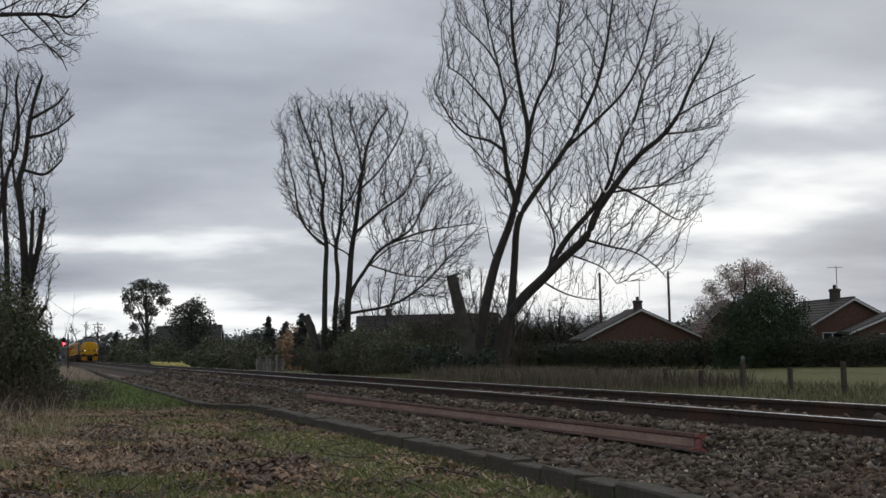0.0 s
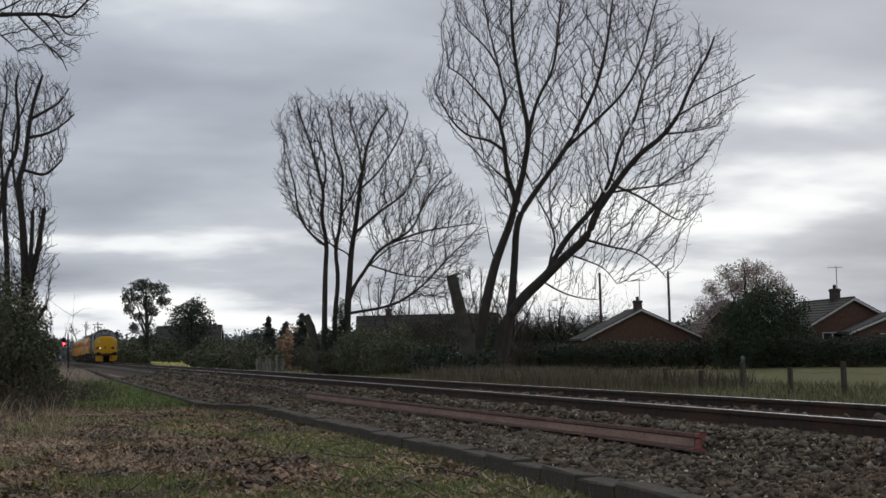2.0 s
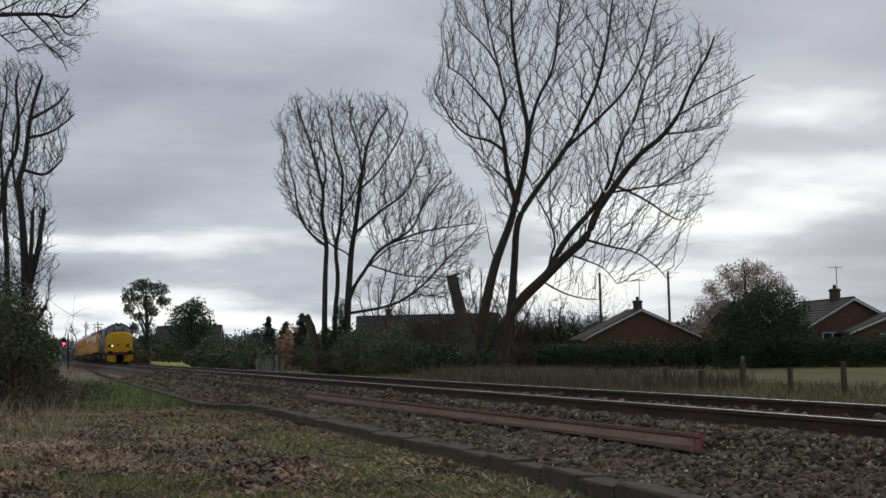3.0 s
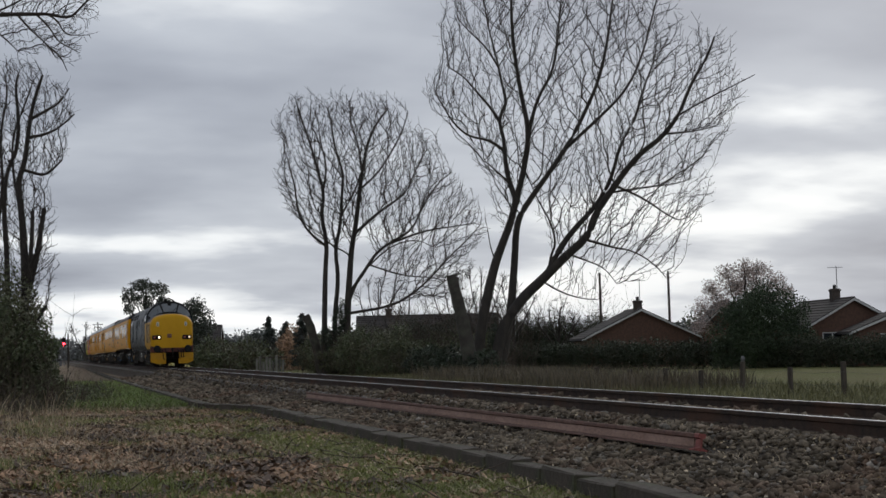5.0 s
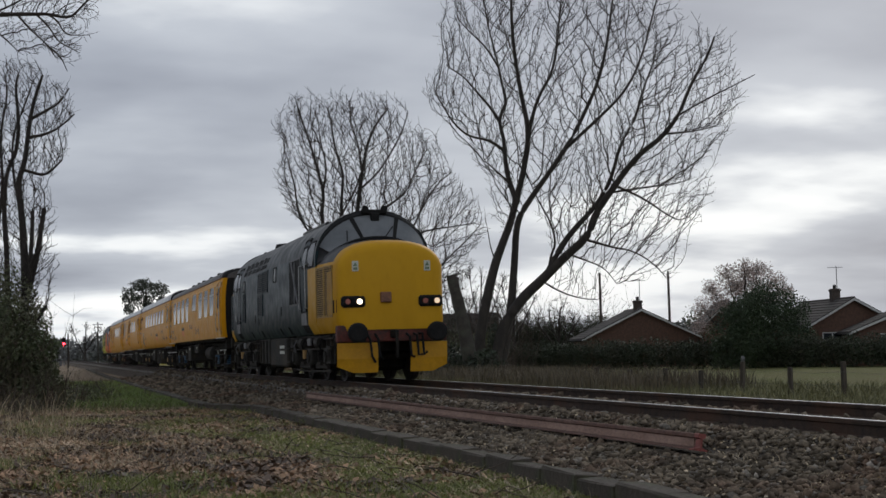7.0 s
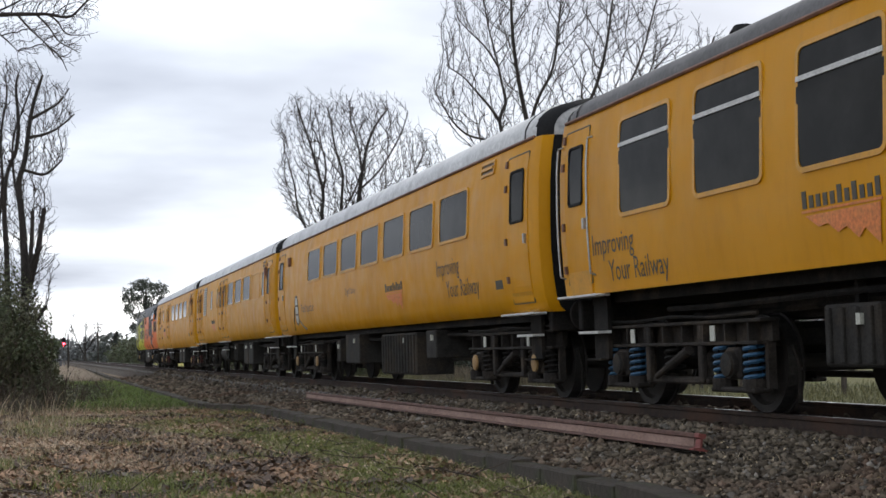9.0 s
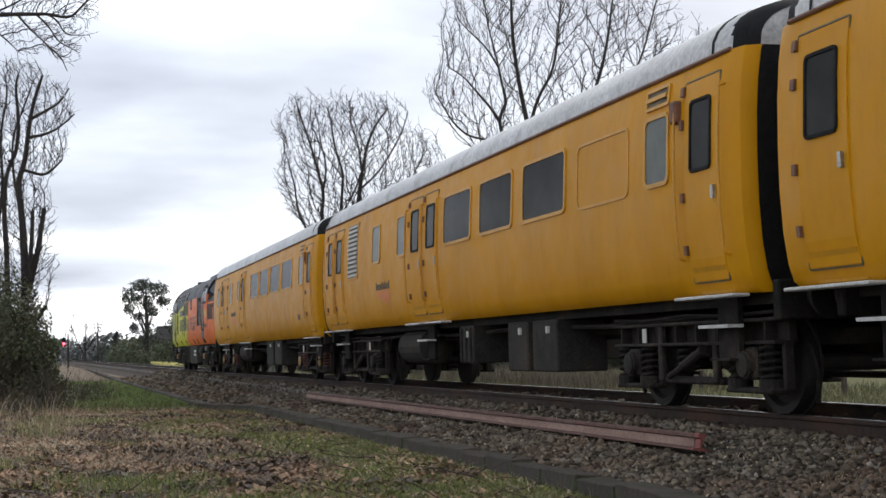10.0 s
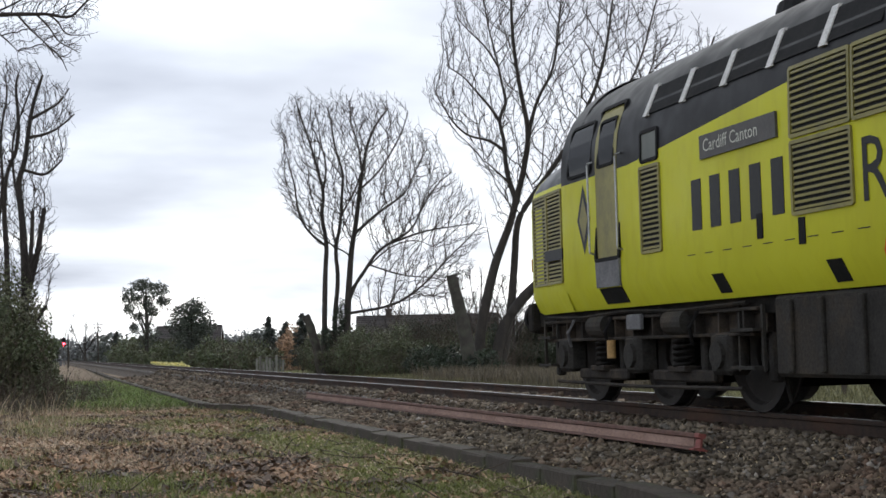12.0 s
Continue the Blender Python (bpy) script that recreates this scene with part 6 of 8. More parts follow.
grown_tree("bare_tree", "tall leafless tree with three leaning trunks in the boundary hedge", (26.21, 84.39, GROUND_FAR), [
        (0.4, 0.05, [(-0.2, 0.1), (0.1, 2.5), (0.6, 5.3), (1.1, 7.0), (1.6, 8.4), (2.2, 9.8), (2.5, 11.1), (3.0, 12.6), (3.4, 15.1), (3.0, 17.3), (2.7, 19.4), (2.5, 21.6), (2.5, 24.1), (2.7, 25.9)]),
        (0.34, 0.04, [(1.1, 0.1), (1.6, 2.1), (2.0, 4.2), (2.3, 7.0), (2.5, 9.5), (3.0, 10.6), (4.3, 12.3), (5.9, 14.5), (7.2, 16.8), (8.2, 18.9), (8.8, 21.4), (9.1, 23.6), (9.4, 25.4)]),
        (0.44, 0.05, [(0.8, 0.1), (1.4, 3.0), (2.6, 4.8), (4.1, 6.2), (5.5, 7.5), (6.9, 8.6), (7.3, 10.0), (8.4, 11.4), (10.0, 13.5), (11.6, 14.6), (12.7, 16.0), (13.3, 17.5), (14.4, 19.5), (14.9, 20.7)]),
        (0.24, 0.03, [(4.2, 6.4), (5.1, 8.0), (6.1, 9.1), (7.3, 10.4), (8.2, 11.5), (8.7, 12.8), (9.4, 14.6), (10.4, 16.2), (11.0, 18.1), (11.8, 20.1), (12.3, 21.7)]),
        (0.2, 0.03, [(2.6, 10.9), (2.2, 11.9), (1.9, 13.0), (1.9, 14.8), (1.6, 16.2), (2.2, 17.3), (1.9, 18.7), (1.6, 20.5), (1.2, 22.4), (1.0, 24.5)]),
        (0.12, 0.03, [(1.9, 14.3), (0.9, 14.8), (-0.3, 15.1), (-1.2, 15.9), (-1.8, 17.0), (-2.4, 17.9)]),
        (0.12, 0.03, [(2.0, 15.9), (1.2, 17.0), (0.3, 18.1), (-0.5, 19.2), (-1.5, 20.0)]),
        (0.14, 0.03, [(3.4, 14.9), (4.0, 17.2), (5.0, 19.0), (5.4, 21.0), (5.7, 23.3), (6.0, 25.5)]),
        (0.13, 0.03, [(5.9, 14.5), (7.9, 16.0), (9.6, 17.6), (10.5, 19.6), (11.0, 21.6), (11.3, 23.2)]),
        (0.11, 0.03, [(4.3, 6.8), (4.6, 7.5), (5.0, 8.3), (4.7, 9.7), (3.9, 11.1), (3.5, 12.3)]),
        (0.1, 0.02, [(11.6, 14.6), (13.3, 15.0), (14.7, 15.4), (16.0, 16.0)]),
        (0.09, 0.02, [(9.3, 11.2), (10.5, 10.8), (11.9, 9.9), (12.9, 9.5), (13.9, 10.2)]),
        (0.09, 0.02, [(8.8, 11.0), (10.9, 11.7), (12.6, 12.0), (13.7, 12.3)]),
        (0.1, 0.02, [(7.1, 8.3), (8.3, 7.9), (9.7, 7.6), (11.0, 6.8), (11.6, 6.0)]),
        (0.09, 0.02, [(4.0, 6.1), (4.9, 5.3), (6.0, 4.8), (7.0, 4.6)]),
        (0.08, 0.02, [(5.5, 7.4), (6.6, 7.2), (7.8, 6.6), (8.4, 5.6)]),
        (0.08, 0.02, [(12.7, 15.9), (13.9, 16.6), (15.3, 17.1), (16.5, 17.5)]),
        (0.09, 0.02, [(2.1, 19.8), (0.9, 21.3), (-0.1, 22.4), (-0.8, 23.5)]),
        (0.09, 0.02, [(1.9, 11.9), (1.0, 13.0), (0.4, 13.3)]),
        (0.08, 0.02, [(0.6, 5.3), (1.2, 7.0), (0.8, 8.1), (0.7, 9.3)])],
    [(2.2, 8.8), (0.6, 9.2), (1.0, 12.0), (0.0, 13.4), (-1.5, 14.8), (-3.0, 16.7), (-3.0, 18.2), (-1.6, 20.3), (-2.2, 21.9), (-1.3, 23.9), (-1.1, 25.9), (1.8, 27.4), (6.1, 27.7), (9.3, 26.5), (11.3, 23.5), (13.1, 21.7), (15.7, 20.7), (16.8, 17.4), (16.4, 15.8), (15.3, 14.0), (13.9, 12.7), (14.8, 10.3), (13.4, 9.1), (12.2, 7.4), (11.8, 6.0), (8.6, 5.1), (7.1, 4.3), (4.2, 4.7), (3.9, 5.9), (5.1, 7.6), (2.9, 9.4)],
    seed=3, depth=6.0, points=9500, kill=0.38, step=0.30, reach=5.0, thin=0.0145, twigs=2.2, twig_length=0.55)
grown_tree("bare_tree", "tall leafless tree of several stems among ivy and brambles", (24.67, 120.25, GROUND_FAR), [
        (0.3, 0.05, [(-1.3, -0.1), (-1.1, 5.0), (-1.1, 8.9), (-0.8, 11.3), (-1.4, 13.8), (-1.1, 15.7), (-1.6, 17.7), (-2.2, 20.2), (-3.0, 22.4), (-3.4, 23.8)]),
        (0.26, 0.05, [(-0.4, -0.1), (-0.3, 5.0), (0.1, 8.3), (-0.2, 10.8), (0.3, 12.8), (0.4, 15.2), (0.7, 17.6), (-0.0, 19.6), (-0.5, 22.4), (-0.7, 23.5)]),
        (0.38, 0.06, [(0.6, -0.1), (0.8, 4.9), (1.0, 7.8), (1.3, 10.8), (1.7, 12.7), (2.1, 15.7), (2.4, 17.6), (2.9, 20.0), (3.7, 21.8), (4.8, 23.0)]),
        (0.14, 0.03, [(-0.8, 11.3), (-2.4, 12.2), (-3.3, 13.8), (-3.6, 16.3), (-3.9, 18.3), (-4.4, 19.5)]),
        (0.13, 0.03, [(-1.1, 15.7), (-0.8, 18.2), (-1.5, 20.7), (-1.7, 23.1)]),
        (0.13, 0.03, [(0.3, 13.7), (1.6, 15.8), (2.3, 17.6)]),
        (0.17, 0.03, [(1.7, 12.0), (3.5, 13.6), (5.2, 14.8), (6.2, 15.5), (7.0, 17.5), (8.0, 19.2)]),
        (0.22, 0.03, [(0.9, 5.9), (1.4, 7.4), (2.4, 8.8), (3.4, 10.2), (4.6, 11.2), (6.5, 12.1), (7.4, 14.0), (8.9, 15.9), (10.1, 16.8)]),
        (0.13, 0.03, [(4.6, 11.2), (7.6, 12.0), (10.0, 12.4), (11.9, 12.6)]),
        (0.15, 0.03, [(1.2, 4.7), (5.0, 5.8), (7.6, 7.7), (9.5, 9.6), (11.4, 11.4), (12.5, 12.7)]),
        (0.12, 0.03, [(2.4, 17.6), (1.9, 20.1), (1.2, 22.3), (1.6, 23.4)]),
        (0.1, 0.02, [(2.9, 9.2), (5.5, 8.3), (8.1, 8.0), (10.0, 7.5)]),
        (0.12, 0.03, [(2.1, 15.7), (3.8, 17.1), (5.3, 19.1), (6.1, 20.7), (6.5, 21.9)]),
        (0.1, 0.02, [(2.4, 8.8), (4.6, 10.7), (6.9, 11.3), (8.5, 10.6)]),
        (0.1, 0.02, [(-0.2, 10.8), (-0.6, 12.8), (-0.2, 15.2), (-0.4, 17.2)])],
    [(-1.4, 10.8), (-3.6, 12.9), (-5.0, 15.6), (-4.8, 17.8), (-4.4, 19.7), (-5.5, 21.4), (-4.2, 22.8), (-3.5, 24.4), (-1.5, 24.0), (1.5, 23.6), (4.5, 23.5), (5.6, 21.9), (8.4, 19.9), (8.7, 17.9), (10.4, 16.9), (11.5, 14.9), (12.6, 12.7), (13.0, 11.4), (11.5, 10.0), (10.9, 6.6), (7.9, 5.5), (4.5, 5.6), (2.7, 6.8), (3.7, 9.7), (2.2, 11.2), (0.2, 9.8)],
    seed=5, depth=6.5, points=8200, kill=0.43, step=0.34, reach=5.0, thin=0.0180, twigs=2.2, twig_length=0.65)
grown_tree("bare_tree", "leafless hedge tree with sawn-off stems above a thick bush", (-0.23, 37.7, ground_z(-0.23, 37.7)), [
        (0.13, 0.03, [(-0.3, 0.5), (-0.1, 2.4), (-0.1, 4.0), (-0.2, 5.0), (-0.3, 5.7), (-0.1, 6.3), (-0.0, 7.0), (0.1, 7.6), (0.3, 8.2), (0.4, 8.5)]),
        (0.1, 0.03, [(-0.6, 0.5), (-0.6, 2.4), (-0.6, 4.0), (-0.7, 5.0), (-0.6, 6.0), (-0.3, 6.7), (-0.3, 7.5), (-0.4, 8.2), (-0.3, 8.6)]),
        (0.09, 0.06, [(-0.1, 2.4), (0.1, 3.7), (0.2, 4.5), (0.3, 5.1)]),
        (0.08, 0.05, [(-0.1, 2.4), (-0.0, 3.7), (0.1, 4.4), (0.1, 5.0)]),
        (0.08, 0.05, [(0.0, 2.8), (0.1, 3.7), (0.4, 4.1)]),
        (0.07, 0.05, [(0.0, 1.8), (0.2, 2.4), (0.3, 2.6)]),
        (0.05, 0.02, [(-0.0, 6.1), (0.4, 5.9), (0.7, 6.1), (0.9, 6.3)]),
        (0.05, 0.02, [(0.1, 7.4), (0.5, 7.6), (0.8, 7.8), (1.0, 8.2)]),
        (0.05, 0.02, [(-0.0, 6.9), (0.4, 7.0), (0.7, 7.2), (1.0, 7.6)]),
        (0.09, 0.02, [(-1.2, 0.5), (-1.1, 2.4), (-1.2, 4.4), (-1.1, 5.9), (-1.2, 7.3), (-1.0, 8.5)]),
        (0.07, 0.02, [(-0.9, 0.5), (-0.8, 2.7), (-0.9, 4.4), (-0.7, 5.7), (-0.8, 7.0), (-0.6, 8.1), (-0.7, 8.6)]),
        (0.05, 0.02, [(-0.3, 4.0), (-0.2, 5.0), (-0.4, 5.8), (-0.5, 6.9), (-0.2, 7.7), (-0.0, 8.3)])],
    [(-1.8, 9.0), (-1.2, 8.8), (-0.5, 8.9), (0.3, 8.8), (0.5, 8.3), (1.1, 8.2), (1.1, 7.5), (0.9, 7.0), (1.0, 6.2), (0.2, 5.8), (0.5, 5.4), (0.6, 3.8), (0.5, 2.7), (0.2, 2.1), (-1.9, 2.2)],
    seed=8, depth=0.9, points=5200, kill=0.12, step=0.09, reach=2.0, thin=0.0065, twigs=1.6, twig_length=0.25)
grown_tree("bare_tree", "leafless tree with long drooping twigs beside the verge", (-3.22, 21.79, ground_z(-3.22, 21.79)), [
        (0.2, 0.09, [(-0.1, -0.2), (-0.0, 2.0), (0.1, 3.8), (0.4, 5.2), (0.7, 6.2), (1.0, 7.1)]),
        (0.05, 0.012, [(0.4, 5.2), (1.2, 5.8), (1.9, 6.1), (2.5, 6.2), (3.0, 6.2), (3.3, 6.2), (3.5, 6.2), (3.8, 6.1), (4.0, 6.3), (4.2, 6.5)]),
        (0.02, 0.006, [(2.5, 6.2), (3.0, 6.4), (3.3, 6.7), (3.6, 6.8)]),
        (0.02, 0.006, [(3.0, 6.2), (3.2, 6.0), (3.4, 5.8), (3.5, 5.6)]),
        (0.02, 0.006, [(3.3, 6.2), (3.5, 6.0), (3.6, 5.8), (3.8, 5.7)]),
        (0.018, 0.006, [(2.5, 6.2), (2.7, 6.0), (2.9, 5.8), (3.0, 5.7)]),
        (0.018, 0.006, [(3.5, 6.2), (3.6, 6.1), (3.7, 5.9), (3.9, 5.9)]),
        (0.018, 0.005, [(3.4, 5.8), (3.6, 5.6), (3.7, 5.4)])],
    [(1.8, 7.1), (4.2, 7.0), (4.2, 6.3), (4.0, 6.1), (4.0, 5.8), (3.9, 5.7), (3.7, 5.4), (3.5, 5.4), (3.4, 5.7), (3.0, 5.6), (2.7, 5.8), (1.8, 5.9)],
    seed=9, depth=0.7, points=1300, kill=0.07, step=0.05, reach=1.2, thin=0.0042, twigs=1.2, twig_length=0.12, lift=-0.25)


def pollard(base, line, label):
    t = thing("cut_trunk", label, "tree trunk", Matrix.Translation(base))
    b = Branches()
    (r0, r1, pts), = line
    p = smooth_line([np.array(SIGHT) * u + np.array((0, 0, h)) for u, h in pts], 2)
    p[0] = p[0] - np.array((0, 0, 0.3))
    n = len(p)
    b.add(p, [(r0 + (r1 - r0) * i / (n - 1)) * (1 + 0.07 * math.sin(i * 2.1)) for i in range(n)], 12)
    part("trunk", raw_mesh("trunk", b.v, b.f, M_BARK_GREY, True), None, t)


pollard((25.22, 82.59, GROUND_FAR), [
        (0.5, 0.3, [(-0.0, -0.1), (-0.2, 1.3), (-0.5, 3.3), (-0.9, 5.1), (-1.2, 6.4)])], "pollarded grey trunk sawn off short")
pollard((23.6, 121.5, GROUND_FAR), [(0.42, 0.34, [(-0.2, 0.0), (-0.5, 2.0), (-1.1, 4.2), (-1.5, 5.1)])], "dark sawn-off trunk among brambles")


# ---------------------------------------------------------------- leaves
def leaves(name, blobs, size, material, seed, shell=0.45, flat=False, droop=0.0):
    """Leaf blades scattered through rounded clumps: blobs of centre, radii, count. Two triangles a leaf, folded at the rib."""
    r = np.random.default_rng(seed)
    cs = []
    for c, rad, n in blobs:
        d = r.normal(0, 1, (n, 3))
        d /= np.linalg.norm(d, axis=1)[:, None]
        k = shell + (1 - shell) * r.uniform(0, 1, (n, 1)) ** 0.6
        lump = 1 + 0.22 * np.sin(d[:, :1] * 5 + c[0]) * np.cos(d[:, 1:2] * 4 + c[1]) + 0.12 * np.sin(d[:, 2:3] * 9 + c[0] * 2)
        cs.append(np.array(c) + d * np.array(rad) * k * lump)
    p = np.concatenate(cs)
    n = len(p)
    a = r.normal(0, 1, (n, 3))
    a[:, 2] -= droop
    a /= np.linalg.norm(a, axis=1)[:, None]
    b = np.cross(a, r.normal(0, 1, (n, 3)))
    b /= np.linalg.norm(b, axis=1)[:, None]
    s = size * r.uniform(0.55, 1.35, (n, 1))
    v = np.stack([p - a * s, p + b * s * 0.45, p + a * s, p - b * s * 0.45 + np.cross(a, b) * s * 0.2], axis=1).reshape(-1, 3)
    i = np.arange(n)[:, None] * 4
    loops = np.concatenate([i, i + 1, i + 2, i, i + 2, i + 3], axis=1).ravel()
    return arrays_mesh(name, v, loops, 3, material)


def twig_mesh(spots, height, material, seed, thin=0.012, fan=0.5):
    """Bare stems that rise from spots of the ground: spot, count."""
    r = np.random.default_rng(seed)
    b = Branches()
    for (x, y, z), spread_x, spread_y, n in spots:
        for _ in range(n):
            s = np.array((x + r.normal(0, spread_x), y + r.normal(0, spread_y), z))
            ln = height * r.uniform(0.4, 1.2)
            line = wander(s, np.array((r.normal(0, fan), r.normal(0, fan), 1.0)), ln, 5, 0.12, 0.02, r)
            b.add(line, [thin * (1.3 - q / 5) for q in range(6)], 3)
            for _ in range(4):
                j = r.integers(1, 5)
                b.add(wander(line[j], np.array((r.normal(0, 0.8), r.normal(0, 0.8), 0.8)), ln * 0.3, 3, 0.2, 0.02, r), [thin * 0.8, thin * 0.7, thin * 0.6, thin * 0.5], 3)
    return raw_mesh("undergrowth", b.v, b.f, material)


def bush(name, label, category, blobs, size, material, seed, stems=None, stem_height=2.0, stem_thin=0.012, stem_mat=None, kind="", shell=0.45, fan=0.3):
    t = thing(name, label, category, kind=kind)
    per = max(1, len(blobs) // 8)
    for i in range(0, len(blobs), per):
        tagged(part("leafy_clump", leaves("leafy_clump", blobs[i:i + per], size, material, seed + 100 * i, shell), None, t), kind="stuff")
    if stems:
        part("undergrowth", twig_mesh(stems, stem_height, stem_mat or M_TWIG_BROWN, seed + 1, stem_thin, fan), None, t)
    return t


def run_of_blobs(a, b, height, wide, n, per, seed, jitter=0.3):
    """Clumps along a line on the ground."""
    r = np.random.default_rng(seed)
    out = []
    for i in range(n):
        k = (i + 0.5) / n
        x, y = a[0] + (b[0] - a[0]) * k, a[1] + (b[1] - a[1]) * k
        h = height * r.uniform(1 - jitter, 1 + jitter * 0.6)
        z0 = a[2]
        out.append(((x + r.normal(0, wide * 0.15), y + r.normal(0, wide * 0.15), z0 + h * 0.48), (wide * r.uniform(0.8, 1.2), wide * r.uniform(0.8, 1.2), h * 0.54), per))
    return out


Z0 = GROUND_FAR
# hedge at the far side of the meadow
bush("hedge", "long dark clipped hedge along the far side of the meadow", "hedge",
     run_of_blobs((27.5, 118.0, Z0), (64, 70, Z0), 2.2, 1.15, 50, 2300, 21, 0.05), 0.085, M_HEDGE, 22, kind="", shell=0.3)
# overgrown boundary with ivy and brambles round the trees
bush("bramble_thicket", "thicket of ivy and brambles along the railway boundary", "bushes",
     run_of_blobs((24.6, 98, Z0), (25.0, 134, Z0), 3.2, 1.7, 15, 4200, 31, 0.25), 0.095, M_BUSH, 32,
     [((24.5, 98 + i * 4, Z0), 1.2, 2.0, 26) for i in range(9)], 3.6, 0.013)
bush("bramble_thicket", "low dark ivy at the foot of the leaning trees", "bushes",
     run_of_blobs((25.6, 80, Z0), (25.2, 97, Z0), 1.9, 1.2, 8, 1600, 33, 0.3), 0.11, M_IVY, 34,
     [((25.5, 78 + i * 3.5, Z0), 1.0, 1.6, 22) for i in range(7)], 2.2, 0.010)
bush("ivy", "dark ivy climbing the stems of the tree", "ivy",
     [((24.0 + dx, 120.2 + dy, Z0 + h), (0.55, 0.55, 1.3), 700) for dx, dy, h in ((0.0, 0.2, 1.2), (0.7, 0, 2.6), (1.3, 0.1, 3.6), (0.6, -0.2, 4.4), (1.2, 0.0, 5.2), (-0.3, 0.2, 3.0))], 0.10, M_IVY, 35)
bush("ivy", "dark ivy round the foot of the leaning trunk", "ivy",
     [((26.9 + dx, 84.2 + dy, Z0 + h), (0.42, 0.42, 0.9), 420) for dx, dy, h in ((0.0, 0.2, 0.6), (0.15, 0, 1.6), (0.3, 0.1, 2.6), (-0.5, -0.2, 0.9))], 0.08, M_IVY, 36)
# dark shrubs behind the trees, in front of the houses
bush("garden_shrubs", "dark leafless garden shrubs behind the hedge", "bushes",
     run_of_blobs((34, 134, Z0), (52, 121, Z0), 4.6, 2.2, 12, 5200, 37, 0.12), 0.10, M_HEDGE, 38,
     [((35 + i * 1.8, 133 - i * 1.25, Z0), 1.0, 1.0, 34) for i in range(10)], 6.3, 0.018)
bush("garden_shrubs", "brown twiggy shrubs between the boundary trees", "bushes",
     run_of_blobs((29.5, 112, Z0), (34, 104, Z0), 3.0, 1.3, 6, 1200, 39, 0.3), 0.10, M_BUSH, 40,
     [((28.5 + i * 1.0, 113 - i * 1.6, Z0), 0.8, 0.8, 34) for i in range(7)], 5.2, 0.016)
# round evergreen and blossom tree by the houses
bush("evergreen_bush", "large round dark evergreen bush behind the hedge", "bush",
     [((49.0, 90.2, 1.35), (2.9, 2.8, 3.1), 22000), ((47.1, 90.6, 0.7), (1.8, 1.8, 2.7), 7000), ((48.0, 90.4, 2.2), (1.7, 1.8, 2.0), 5000), ((50.9, 89.8, 0.8), (1.9, 1.8, 2.7), 5000), ((49.4, 90.0, 3.1), (1.9, 1.8, 1.7), 4500)], 0.075, M_EVERGREEN, 41, shell=0.55)
blossom = bare_tree("blossom_tree", "small garden tree covered in pale pink blossom", (53.1, 101.4, Z0),
     [(0.22, 0.04, [(0.0, 0.0), (0.1, 2.2), (0.3, 4.5), (0.5, 7.6)]), (0.12, 0.03, [(0.1, 2.2), (-1.2, 4.0), (-2.2, 6.2)]), (0.12, 0.03, [(0.1, 2.4), (1.5, 4.4), (2.6, 6.6)]),
      (0.1, 0.03, [(0.2, 3.5), (-0.6, 5.4), (-0.9, 7.4)]), (0.1, 0.03, [(0.2, 3.2), (1.3, 5.4), (1.5, 7.6)]), (0.1, 0.03, [(0.05, 1.8), (-2.0, 3.0), (-3.0, 4.6)])],
     12, [(1.6, 1.3, 0.18, 4, 4), (2.2, 0.7, 0.22, 3, 3)], 0.015, depth=1.6)
part("blossom", leaves("blossom", [((52.2 - 52.2 + u, dv, h), (0.95, 0.95, 0.9), 950) for u, dv, h in
     ((-2.9, 0.7, 4.6), (-2.2, 0.4, 6.0), (-1.0, 0.2, 7.2), (0.5, 0, 7.6), (1.6, -0.4, 7.4), (2.7, -0.7, 6.5), (-1.5, 0.4, 5.0), (0.2, 0.8, 6.2), (1.4, -0.5, 5.8), (3.4, -0.9, 5.6), (-3.2, 0.8, 3.2), (0.3, 0, 5.0), (-0.5, 0.1, 6.2), (0.9, 0, 6.8), (2.2, -0.4, 5.2))], 0.075, M_BLOSSOM, 13, 0.1), None, blossom, "pale pink flowers")
bush("garden_shrubs", "grey-green rounded shrub beside the bungalow", "bushes", [((57.0, 115.2, 0.9), (2.6, 2.0, 2.7), 2600), ((59.6, 113.9, 0.5), (2.0, 2.0, 2.2), 1600)], 0.14, M_BUSH, 43)


def feathery(name, label, base, blobs, size, material, seed, trunk_top, r0=0.25):
    """An evergreen tree: tapered trunk, limbs and clumps of leaves."""
    t = thing(name, label, "tree", Matrix.Translation(base))
    b = Branches()
    b.add([np.array((0, 0, -0.3)), np.array((0.1, 0, trunk_top * 0.5)), np.array((0.0, 0, trunk_top))], [r0 * 1.3, r0, r0 * 0.3], 8)
    for c, rad, n in blobs:
        c = np.array(c)
        b.add([np.array((0, 0, max(0.5, c[2] * 0.55))), c * np.array((0.5, 0.5, 0.85)), c], [r0 * 0.45, r0 * 0.3, 0.03], 5)
    part("trunk", raw_mesh("trunk", b.v, b.f, M_BARK, True), None, t)
    part("crown", leaves("crown", blobs, size, material, seed, 0.25), None, t)
    return t


